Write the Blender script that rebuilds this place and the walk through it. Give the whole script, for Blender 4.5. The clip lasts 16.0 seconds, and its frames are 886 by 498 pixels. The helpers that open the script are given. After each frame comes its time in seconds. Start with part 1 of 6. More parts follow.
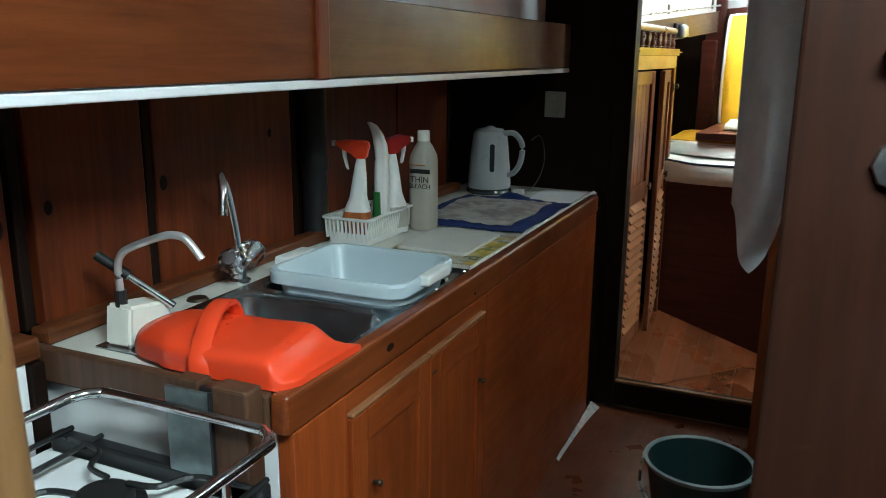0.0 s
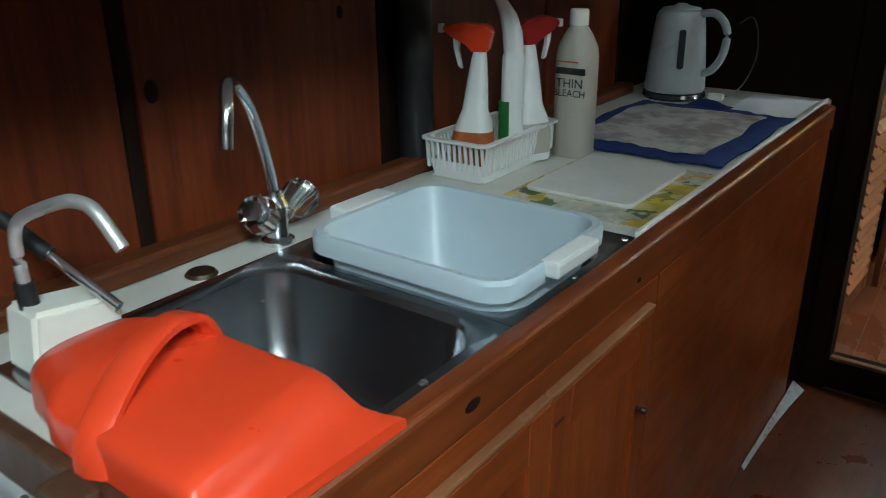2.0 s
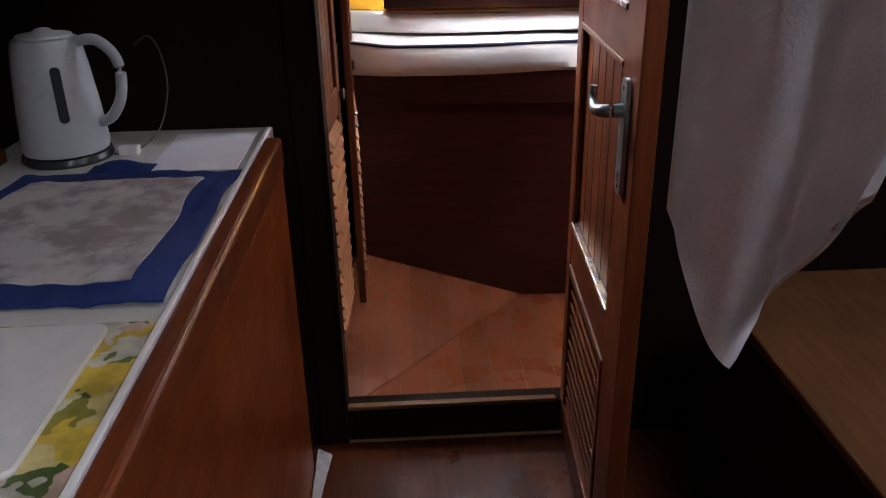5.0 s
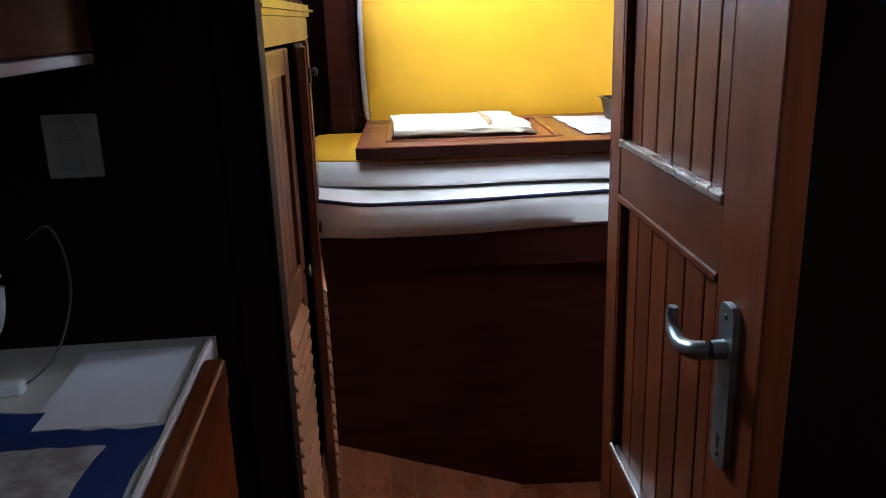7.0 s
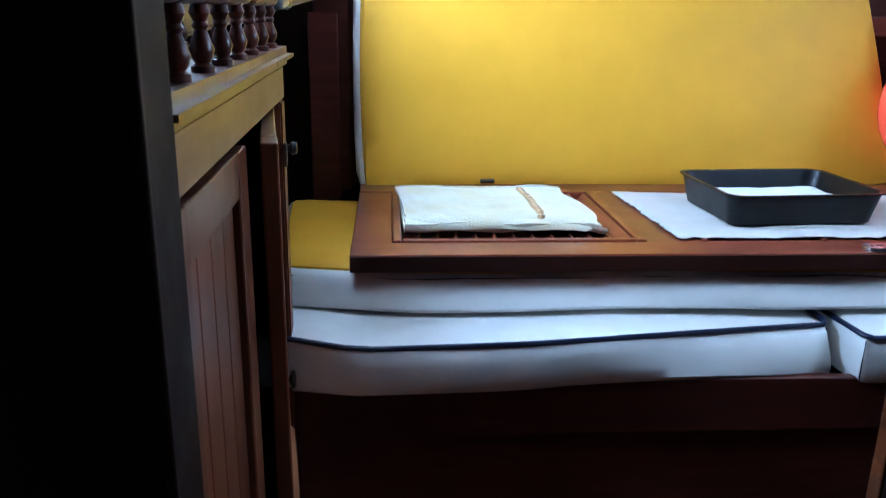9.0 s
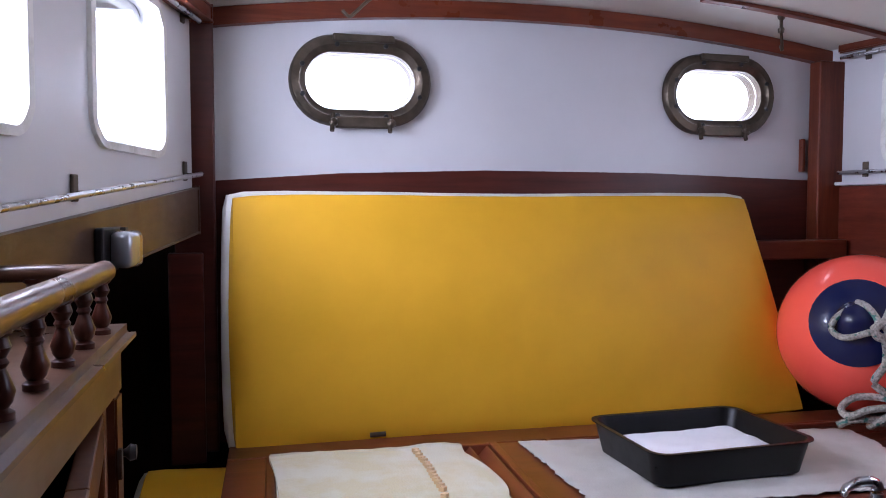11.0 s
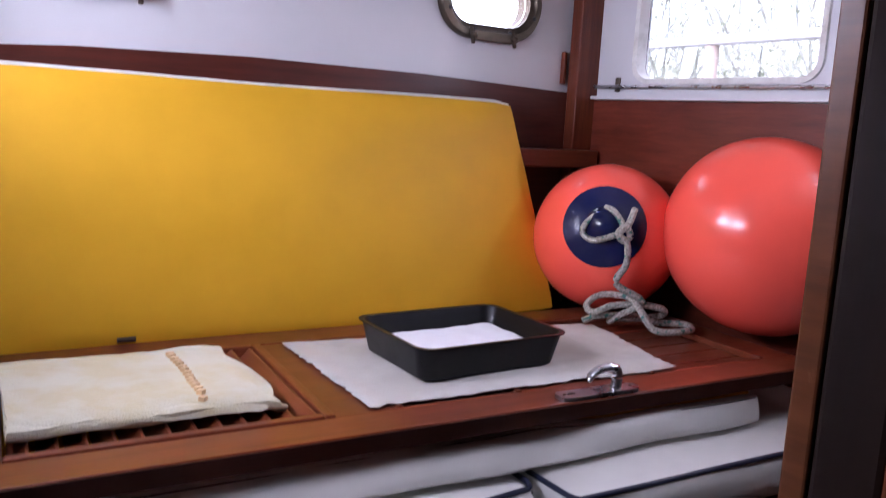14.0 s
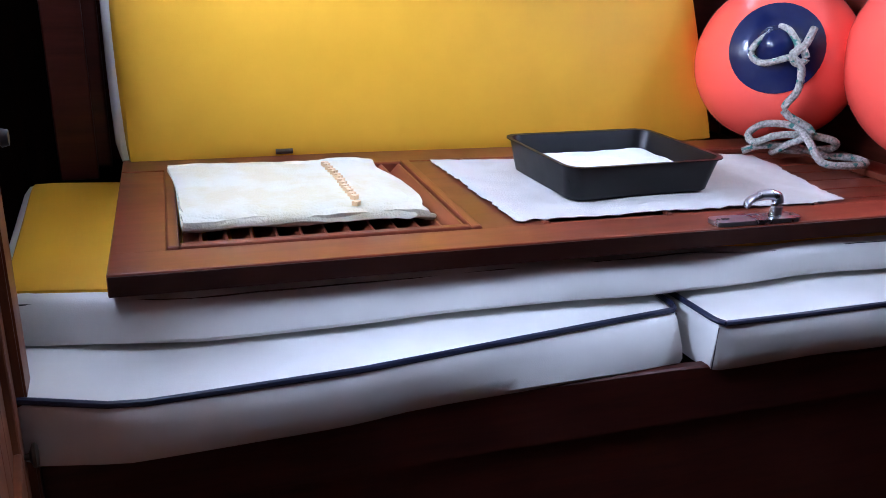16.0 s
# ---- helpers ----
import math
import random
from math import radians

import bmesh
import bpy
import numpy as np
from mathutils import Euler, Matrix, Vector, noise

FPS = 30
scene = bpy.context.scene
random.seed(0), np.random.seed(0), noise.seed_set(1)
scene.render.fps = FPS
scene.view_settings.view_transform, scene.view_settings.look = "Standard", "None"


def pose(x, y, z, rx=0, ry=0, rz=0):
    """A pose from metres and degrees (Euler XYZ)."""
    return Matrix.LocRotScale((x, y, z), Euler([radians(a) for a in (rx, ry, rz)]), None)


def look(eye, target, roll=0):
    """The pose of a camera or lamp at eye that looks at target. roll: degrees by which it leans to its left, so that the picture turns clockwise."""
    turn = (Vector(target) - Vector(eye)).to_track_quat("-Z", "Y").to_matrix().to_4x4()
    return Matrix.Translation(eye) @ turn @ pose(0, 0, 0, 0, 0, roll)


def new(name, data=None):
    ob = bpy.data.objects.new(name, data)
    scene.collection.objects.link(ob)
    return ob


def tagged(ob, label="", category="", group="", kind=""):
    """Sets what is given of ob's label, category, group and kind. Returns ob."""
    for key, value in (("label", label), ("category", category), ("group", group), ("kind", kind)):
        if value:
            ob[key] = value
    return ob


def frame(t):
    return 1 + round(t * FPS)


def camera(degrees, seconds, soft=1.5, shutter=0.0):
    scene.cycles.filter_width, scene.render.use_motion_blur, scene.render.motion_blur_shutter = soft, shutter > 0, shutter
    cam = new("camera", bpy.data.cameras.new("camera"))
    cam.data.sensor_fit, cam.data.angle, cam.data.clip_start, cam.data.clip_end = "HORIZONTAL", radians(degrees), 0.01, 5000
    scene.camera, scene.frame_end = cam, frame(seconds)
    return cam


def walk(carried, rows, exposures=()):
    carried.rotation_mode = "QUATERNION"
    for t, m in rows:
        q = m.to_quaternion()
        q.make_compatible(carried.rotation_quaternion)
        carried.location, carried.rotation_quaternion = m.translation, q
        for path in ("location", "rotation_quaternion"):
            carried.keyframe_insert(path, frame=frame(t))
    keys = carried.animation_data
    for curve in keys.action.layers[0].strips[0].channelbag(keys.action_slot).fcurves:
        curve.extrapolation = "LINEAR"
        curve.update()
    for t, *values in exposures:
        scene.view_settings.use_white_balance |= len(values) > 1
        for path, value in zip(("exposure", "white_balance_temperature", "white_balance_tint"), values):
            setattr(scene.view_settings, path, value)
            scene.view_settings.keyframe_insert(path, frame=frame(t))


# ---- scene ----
cam = camera(58.2, 16.0, soft=0.65, shutter=0.2)

PATH = [
    (0, (0.045, -0.077, 1.402), (-0.747, 1.697, 0.925), 0.5),
    (0.5, (0.016, 0.175, 1.395), (-0.942, 1.846, 0.859), 0.9),
    (1, (-0.024, 0.314, 1.374), (-1.194, 1.81, 0.749), 0.2),
    (1.5, (-0.098, 0.424, 1.353), (-1.277, 1.867, 0.626), 0.2),
    (2, (-0.215, 0.587, 1.331), (-1.328, 2.072, 0.584), -0.7),
    (2.5, (-0.264, 0.672, 1.345), (-1.099, 2.314, 0.567), -1.1),
    (3, (-0.291, 0.776, 1.333), (-0.962, 2.482, 0.533), -2.2),
    (3.5, (-0.328, 0.954, 1.334), (-0.797, 2.717, 0.515), -2.6),
    (4, (-0.341, 1.061, 1.333), (-0.568, 2.858, 0.484), -3.0),
    (4.2, (-0.334, 1.076, 1.34), (-0.469, 2.873, 0.473), -2.7),
    (6.3, (-0.425, 1.487, 1.369), (-0.264, 3.375, 0.73), -1.2),
    (6.5, (-0.424, 1.508, 1.381), (-0.26, 3.404, 0.765), -1.6),
    (7, (-0.392, 1.691, 1.384), (-0.214, 3.605, 0.831), -1.8),
    (7.5, (-0.35, 1.908, 1.449), (-0.164, 3.811, 0.864), -2.2),
    (8, (-0.364, 2.004, 1.458), (-0.149, 3.903, 0.87), -0.3),
    (8.5, (-0.376, 2.249, 1.449), (-0.168, 4.144, 0.845), 0.1),
    (9, (-0.434, 2.49, 1.494), (-0.185, 4.39, 0.92), 0.9),
    (9.5, (-0.435, 2.621, 1.547), (-0.01, 4.518, 1.078), 1.4),
    (10, (-0.415, 2.663, 1.586), (0.098, 4.555, 1.192), 0.8),
    (10.2, (-0.408, 2.678, 1.589), (0.114, 4.582, 1.264), 0.6),
    (12.3, (-0.392, 2.828, 1.629), (0.267, 4.717, 1.651), 0.6),
    (12.5, (-0.4, 2.837, 1.634), (0.353, 4.69, 1.658), 0.7),
    (13, (-0.385, 2.844, 1.634), (0.662, 4.547, 1.64), 0.6),
    (13.5, (-0.374, 2.854, 1.62), (0.733, 4.517, 1.529), 1.4),
    (14, (-0.38, 2.811, 1.553), (0.691, 4.471, 1.243), 3.2),
    (14.5, (-0.399, 2.762, 1.526), (0.495, 4.45, 0.933), 3.5),
    (15, (-0.401, 2.745, 1.514), (0.337, 4.476, 0.837), 2.7),
    (15.5, (-0.392, 2.777, 1.506), (0.339, 4.504, 0.812), 2.9),
    (16, (-0.387, 2.814, 1.497), (0.342, 4.538, 0.793), 2.7),
]
walk(cam, [(t, look(eye, target, roll)) for t, eye, target, roll in PATH],
     exposures=[(0.0, 2.0, 5950, -10), (1.5, 2.1, 6150, -8), (2.5, 1.85, 5700, -8), (3.0, 1.9, 5850, 1), (4.2, 2.25, 6450, 22), (6.3, 1.45, 5700, 12), (8.0, 1.1, 5050, 9), (9.0, 0.68, 4400, 4), (9.5, 0.40, 4550, 10), (10.2, 0.22, 4950, 19), (12.3, -0.9, 6500, 36), (13.5, -0.3, 6650, 42), (14.0, 0.0, 5800, 32), (14.5, 0.5, 5080, 26), (16.0, 0.68, 5000, 20)])
SKY = 0.55
P_GALLEY, P_FILL, P_PORT, P_STBD, P_STBD2, P_HOLE = 15.5, 3.4, 10.0, 7.0, 24.0, 2.5

# ---------------------------------------------------------------- world and light
world = bpy.data.worlds.new("overcast_sky")
scene.world = world
world.use_nodes = True
wn = world.node_tree.nodes
sky = wn.new("ShaderNodeTexSky")
sky.sky_type = "NISHITA"
sky.sun_disc = False
sky.sun_elevation = radians(38)
sky.sun_rotation = radians(250)
sky.dust_density = 3.0
wn["Background"].inputs["Strength"].default_value = SKY
veil = wn.new("ShaderNodeHueSaturation")
veil.inputs["Saturation"].default_value = 0.25
world.node_tree.links.new(sky.outputs[0], veil.inputs["Color"])
world.node_tree.links.new(veil.outputs[0], wn["Background"].inputs["Color"])


def sun_lamp():
    d = bpy.data.lights.new("sun", "SUN")
    d.energy = 1.0
    d.angle = radians(25)
    d.color = (1.0, 0.96, 0.9)
    ob = new("sun", d)
    ob.matrix_world = look((-6, 1.5, 6), (0, 4, 1))
    return ob


def area_lamp(name, eye, target, w, h, power, color=(1, 1, 1)):
    d = bpy.data.lights.new(name, "AREA")
    d.shape = "RECTANGLE"
    d.size, d.size_y = w, h
    d.energy = power
    d.color = color
    ob = new(name, d)
    ob.matrix_world = look(eye, target)
    return ob


sun_lamp()
area_lamp("passage_hatch_daylight", (0.42, 0.02, 2.16), (0.22, 0.20, 1.2), 0.70, 0.32, P_GALLEY, (0.88, 0.94, 1.0))
# fill lamp added to brighten the hanging towel; its opening is unseen
area_lamp("galley_fill_light", (0.62, 1.75, 2.20), (0.52, 1.80, 0.9), 0.44, 0.44, P_FILL, (0.90, 0.95, 1.0))
area_lamp("port_window_daylight", (-0.625, 4.375, 1.85), (0.375, 4.12, 1.5), 0.34, 0.28, P_PORT, (0.90, 0.94, 1.0))
area_lamp("port_fore_window_daylight", (-0.78, 3.80, 1.85), (0.22, 3.55, 1.4), 0.38, 0.28, P_PORT, (0.90, 0.94, 1.0))
# light added through an unseen fore window, to brighten cupboard and floor
area_lamp("added_starboard_fore_light", (1.65, 3.55, 1.87), (0.3, 3.55, 1.2), 0.46, 0.26, P_STBD, (0.92, 0.95, 1.0))
area_lamp("starboard_window_daylight", (2.35, 4.5, 2.7), (0.7, 4.2, 1.3), 1.2, 0.6, P_STBD2, (0.92, 0.95, 1.0))
for px_ in (-0.0375, 1.033):
    area_lamp("porthole_daylight", (px_, 4.93, 1.92), (px_, 4.0, 1.75), 0.40, 0.30, P_HOLE, (0.92, 0.95, 1.0))


# ---------------------------------------------------------------- materials
def nodes_of(name):
    m = bpy.data.materials.new(name)
    m.use_nodes = True
    nt = m.node_tree
    return m, nt, nt.nodes, nt.links, nt.nodes["Principled BSDF"]


def coords(nt, scale, kind="Object"):
    tc = nt.nodes.new("ShaderNodeTexCoord")
    mp = nt.nodes.new("ShaderNodeMapping")
    mp.inputs["Scale"].default_value = scale
    nt.links.new(tc.outputs[kind], mp.inputs["Vector"])
    return mp.outputs["Vector"]


def noise_tex(nt, vec, scale, detail=4.0, rough=0.6, distort=0.0):
    n = nt.nodes.new("ShaderNodeTexNoise")
    n.inputs["Scale"].default_value = scale
    n.inputs["Detail"].default_value = detail
    n.inputs["Roughness"].default_value = rough
    n.inputs["Distortion"].default_value = distort
    nt.links.new(vec, n.inputs["Vector"])
    return n.outputs["Fac"]


def ramp(nt, fac, stops):
    r = nt.nodes.new("ShaderNodeValToRGB")
    e = r.color_ramp.elements
    e[0].position, e[0].color = stops[0][0], (*stops[0][1], 1)
    e[1].position, e[1].color = stops[-1][0], (*stops[-1][1], 1)
    for p, c in stops[1:-1]:
        k = e.new(p)
        k.color = (*c, 1)
    nt.links.new(fac, r.inputs["Fac"])
    return r.outputs["Color"]


def mix(nt, fac, a, b, mode="MIX"):
    n = nt.nodes.new("ShaderNodeMix")
    n.data_type = "RGBA"
    n.blend_type = mode
    for sock, val in ((n.inputs[0], fac), (n.inputs[6], a), (n.inputs[7], b)):
        if isinstance(val, (int, float)):
            sock.default_value = val
        elif isinstance(val, tuple):
            sock.default_value = (*val, 1)
        else:
            nt.links.new(val, sock)
    return n.outputs[2]


def remap(nt, fac, lo, hi, a=0.3, b=0.7):
    n = nt.nodes.new("ShaderNodeMapRange")
    n.inputs["From Min"].default_value = a
    n.inputs["From Max"].default_value = b
    n.inputs["To Min"].default_value = lo
    n.inputs["To Max"].default_value = hi
    nt.links.new(fac, n.inputs["Value"])
    return n.outputs["Result"]


def bump(nt, bsdf, height, strength, dist=0.002):
    b = nt.nodes.new("ShaderNodeBump")
    b.inputs["Strength"].default_value = strength
    b.inputs["Distance"].default_value = dist
    nt.links.new(height, b.inputs["Height"])
    nt.links.new(b.outputs["Normal"], bsdf.inputs["Normal"])


def wood(name, dark, light, grain="z", rough=(0.25, 0.45), wear=0.0, wear_color=(0.36, 0.22, 0.12), coat=0.1, spec=0.3):
    m, nt, n, l, p = nodes_of(name)
    k = {"x": (1.6, 22, 22), "y": (22, 1.6, 22), "z": (22, 22, 1.6)}[grain]
    v = coords(nt, k)
    fine = noise_tex(nt, v, 2.2, 6, 0.68, 0.25)
    broad = noise_tex(nt, coords(nt, tuple(min(a, 3.0) for a in k)), 1.6, 3, 0.5)
    col = ramp(nt, fine, [(0.22, dark), (0.78, light)])
    col = mix(nt, remap(nt, broad, 0.0, 0.32), col, tuple(c * 0.45 for c in dark))
    info = n.new("ShaderNodeObjectInfo")
    tone = ramp(nt, info.outputs["Random"], [(0.0, (0.8, 0.8, 0.8)), (1.0, (1.15, 1.12, 1.1))])
    col = mix(nt, 1.0, col, tone, "MULTIPLY")
    if wear:
        spots = noise_tex(nt, coords(nt, (1, 1, 1)), 9.0, 8, 0.75, 0.8)
        col = mix(nt, remap(nt, spots, 0.0, wear, 0.60, 0.74), col, wear_color)
    l.new(col, p.inputs["Base Color"])
    smudge = noise_tex(nt, coords(nt, (1, 1, 1)), 7.0, 5, 0.6)
    l.new(remap(nt, smudge, rough[0], rough[1]), p.inputs["Roughness"])
    p.inputs["Coat Weight"].default_value = coat
    p.inputs["Coat Roughness"].default_value = 0.18
    p.inputs["Specular IOR Level"].default_value = spec
    bump(nt, p, fine, 0.05)
    return m


def plain(name, color, rough=0.5, metal=0.0, vary=0.12, scale=14.0, bumps=0.08, dirt=None, dirt_amount=0.0, coat=0.0, sheen=0.0, spec=0.5):
    m, nt, n, l, p = nodes_of(name)
    v = coords(nt, (1, 1, 1))
    a = noise_tex(nt, v, scale, 6, 0.6)
    b = noise_tex(nt, v, scale * 6, 4, 0.6)
    col = mix(nt, remap(nt, a, 0.0, 1.0), tuple(c * (1 - vary) for c in color), tuple(min(1.0, c * (1 + vary * 0.5)) for c in color))
    if dirt_amount:
        d = noise_tex(nt, v, scale * 0.6, 8, 0.7, 0.5)
        col = mix(nt, remap(nt, d, 0.0, dirt_amount, 0.48, 0.7), col, dirt)
    l.new(col, p.inputs["Base Color"])
    l.new(remap(nt, a, max(0.02, rough * 0.8), min(1.0, rough * 1.25)), p.inputs["Roughness"])
    p.inputs["Metallic"].default_value = metal
    p.inputs["Coat Weight"].default_value = coat
    p.inputs["Sheen Weight"].default_value = sheen
    p.inputs["Specular IOR Level"].default_value = spec
    if bumps:
        bump(nt, p, b, bumps, 0.001)
    return m


def fabric(name, color, color2=None, scale=900.0, rough=0.9, blotch=5.0, relief=0.3, sheen=0.2):
    m, nt, n, l, p = nodes_of(name)
    v = coords(nt, (1, 1, 1))
    a = noise_tex(nt, v, blotch, 5, 0.6)
    w = noise_tex(nt, v, scale * 0.25, 2, 0.5)
    col = mix(nt, remap(nt, a, 0.0, 1.0, 0.42, 0.58), color, color2 or tuple(c * 0.85 for c in color))
    l.new(col, p.inputs["Base Color"])
    p.inputs["Roughness"].default_value = rough
    p.inputs["Sheen Weight"].default_value = sheen
    bump(nt, p, w, relief, 0.002)
    return m


def vinyl(name, color, scale=5.0, rough=0.42, spec=0.5):
    m, nt, n, l, p = nodes_of(name)
    v = coords(nt, (1, 1, 1))
    a = noise_tex(nt, v, scale, 5, 0.55)
    pores = nt.nodes.new("ShaderNodeTexVoronoi")
    pores.inputs["Scale"].default_value = 420
    l.new(v, pores.inputs["Vector"])
    crease = noise_tex(nt, v, 3.5, 3, 0.5, 0.4)
    l.new(mix(nt, remap(nt, a, 0.0, 1.0), tuple(c * 0.88 for c in color), color), p.inputs["Base Color"])
    l.new(remap(nt, a, rough * 0.85, rough * 1.2), p.inputs["Roughness"])
    p.inputs["Specular IOR Level"].default_value = spec
    b1 = nt.nodes.new("ShaderNodeBump")
    b1.inputs["Strength"].default_value = 0.12
    b1.inputs["Distance"].default_value = 0.0006
    l.new(pores.outputs["Distance"], b1.inputs["Height"])
    b2 = nt.nodes.new("ShaderNodeBump")
    b2.inputs["Strength"].default_value = 0.25
    b2.inputs["Distance"].default_value = 0.02
    l.new(crease, b2.inputs["Height"])
    l.new(b1.outputs["Normal"], b2.inputs["Normal"])
    l.new(b2.outputs["Normal"], p.inputs["Normal"])
    return m


def glass_pane(name):
    m, nt, n, l, p = nodes_of(name)
    p.inputs["Base Color"].default_value = (0.95, 0.98, 0.97, 1)
    p.inputs["Transmission Weight"].default_value = 1.0
    p.inputs["IOR"].default_value = 1.45
    a = noise_tex(nt, coords(nt, (1, 1, 1)), 25, 5, 0.6)
    l.new(remap(nt, a, 0.0, 0.06), p.inputs["Roughness"])
    return m


MAHOGANY = wood("mahogany_upright", (0.075, 0.014, 0.006), (0.23, 0.052, 0.020), "z")
MAHOGANY_X = wood("mahogany_across", (0.075, 0.014, 0.006), (0.23, 0.052, 0.020), "x")
MAHOGANY_Y = wood("mahogany_along", (0.075, 0.014, 0.006), (0.23, 0.052, 0.020), "y")
WORN_Y = wood("worn_mahogany_along", (0.050, 0.015, 0.006), (0.17, 0.055, 0.020), "y", wear=0.45, wear_color=(0.30, 0.17, 0.09), spec=0.2)
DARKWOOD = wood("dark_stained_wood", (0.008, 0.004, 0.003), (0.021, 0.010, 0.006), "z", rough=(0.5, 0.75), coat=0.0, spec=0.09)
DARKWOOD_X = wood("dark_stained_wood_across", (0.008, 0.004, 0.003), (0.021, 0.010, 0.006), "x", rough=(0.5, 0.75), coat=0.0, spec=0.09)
BUNKWOOD = wood("bunk_front_wood", (0.045, 0.009, 0.006), (0.115, 0.025, 0.015), "x", rough=(0.3, 0.5), coat=0.1)
DOORWOOD = wood("loose_door_wood", (0.10, 0.021, 0.009), (0.20, 0.047, 0.019), "x", rough=(0.3, 0.42), coat=0.55)
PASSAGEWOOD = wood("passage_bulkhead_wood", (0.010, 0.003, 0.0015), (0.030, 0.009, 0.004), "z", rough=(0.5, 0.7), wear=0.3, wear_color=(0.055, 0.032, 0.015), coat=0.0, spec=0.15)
# white socket plastic darkened to grey for its dim corner
SOCKETGREY = plain("dimmed_socket_plastic", (0.22, 0.21, 0.18), 0.5, vary=0.15)
BALUSTER = wood("dark_turned_mahogany", (0.035, 0.010, 0.006), (0.10, 0.028, 0.015), "z")
BANK = plain("muddy_grass_bank", (0.10, 0.11, 0.05), 0.9, vary=0.4, scale=2, bumps=0.3)
HULL = plain("dark_blue_hull_paint", (0.02, 0.03, 0.06), 0.3)
HONEY = wood("honey_varnished_wood", (0.16, 0.082, 0.032), (0.26, 0.140, 0.058), "z", rough=(0.32, 0.46), coat=0.15)
HONEY_Y = wood("honey_varnished_wood_along", (0.16, 0.082, 0.032), (0.26, 0.140, 0.058), "y", rough=(0.32, 0.46), coat=0.15)
CARLINWOOD = wood("weathered_brown_beam", (0.06, 0.032, 0.019), (0.135, 0.078, 0.050), "y", rough=(0.3, 0.5), wear=0.2, wear_color=(0.30, 0.26, 0.22), coat=0.2)
CABWOOD_Y = wood("galley_cabinet_wood_along", (0.13, 0.024, 0.005), (0.36, 0.078, 0.017), "y", rough=(0.28, 0.45), wear=0.15, coat=0.08, spec=0.25)
CABWOOD_Z = wood("galley_cabinet_wood_upright", (0.13, 0.024, 0.005), (0.36, 0.078, 0.017), "z", rough=(0.28, 0.45), wear=0.15, coat=0.08, spec=0.25)
OPENDOOR = wood("open_door_wood_upright", (0.070, 0.015, 0.004), (0.18, 0.046, 0.013), "z", rough=(0.34, 0.5), coat=0.04, spec=0.2)
OPENDOOR_Y = wood("open_door_wood_along", (0.070, 0.015, 0.004), (0.18, 0.046, 0.013), "y", rough=(0.34, 0.5), coat=0.04, spec=0.2)
REDLINING = wood("red_mahogany_lining", (0.075, 0.012, 0.006), (0.19, 0.036, 0.016), "y", rough=(0.3, 0.45), coat=0.08, spec=0.2)
HULLWOOD = wood("hull_board_wood", (0.050, 0.009, 0.003), (0.19, 0.040, 0.011), "z", rough=(0.35, 0.55), wear=0.08, wear_color=(0.22, 0.10, 0.045), coat=0.03, spec=0.22)
WORNEDGE = wood("rubbed_bare_edge", (0.16, 0.055, 0.02), (0.36, 0.16, 0.07), "y", rough=(0.4, 0.6), wear=0.7, wear_color=(0.48, 0.30, 0.17), coat=0.05)
RAILWOOD = wood("rubbed_counter_rail", (0.10, 0.021, 0.005), (0.29, 0.070, 0.018), "y", rough=(0.3, 0.45), wear=0.4, wear_color=(0.34, 0.17, 0.08), coat=0.1, spec=0.25)
LATCHWOOD = wood("chipped_dark_block", (0.045, 0.020, 0.011), (0.12, 0.06, 0.034), "z", rough=(0.4, 0.6), wear=0.5, wear_color=(0.24, 0.15, 0.09), coat=0.05)
SLATWOOD = wood("pale_louvre_slats", (0.22, 0.085, 0.035), (0.40, 0.17, 0.075), "y", rough=(0.25, 0.4), coat=0.3)
EDGESHADE = wood("shaded_door_edge", (0.022, 0.006, 0.004), (0.05, 0.013, 0.007), "x", rough=(0.3, 0.45), coat=0.2)
CUPTOP = wood("glossy_brown_cupboard_top", (0.075, 0.032, 0.018), (0.15, 0.068, 0.036), "y", rough=(0.25, 0.4), coat=0.4)
CUPWOOD = wood("cupboard_mahogany", (0.10, 0.031, 0.012), (0.22, 0.072, 0.028), "z", rough=(0.34, 0.46), coat=0.12)
FLOORWOOD = wood("cabin_sole_wood", (0.15, 0.038, 0.014), (0.27, 0.076, 0.028), "y", rough=(0.2, 0.4), wear=0.08, coat=0.45)
GALLEYSOLE = wood("galley_sole_wood", (0.062, 0.014, 0.004), (0.15, 0.036, 0.010), "y", rough=(0.2, 0.6), wear=0.07, wear_color=(0.13, 0.06, 0.03), coat=0.05, spec=0.22)
SHELFWOOD = wood("weathered_shelf_wood", (0.065, 0.027, 0.010), (0.16, 0.070, 0.028), "y", rough=(0.35, 0.55), wear=0.2, wear_color=(0.22, 0.13, 0.06), coat=0.1)
WHITEPAINT = plain("white_gloss_paint", (0.67, 0.67, 0.685), 0.35, vary=0.05, scale=3, bumps=0.04)
# cream lowered on the unseen galley ceiling so that it bounces less light
DULLCREAM = plain("low_bounce_cream_paint", (0.36, 0.33, 0.26), 0.6, vary=0.1, scale=4)
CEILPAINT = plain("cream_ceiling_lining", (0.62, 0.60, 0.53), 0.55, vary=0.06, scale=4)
FLAKYWHITE = plain("mouldy_white_frame_paint", (0.82, 0.82, 0.79), 0.6, vary=0.08, scale=20, dirt=(0.20, 0.19, 0.10), dirt_amount=0.4, bumps=0.3)
YELLOW = vinyl("yellow_vinyl", (0.70, 0.37, 0.014), rough=0.50, spec=0.22)
WHITEVINYL = vinyl("white_vinyl", (0.80, 0.79, 0.75))
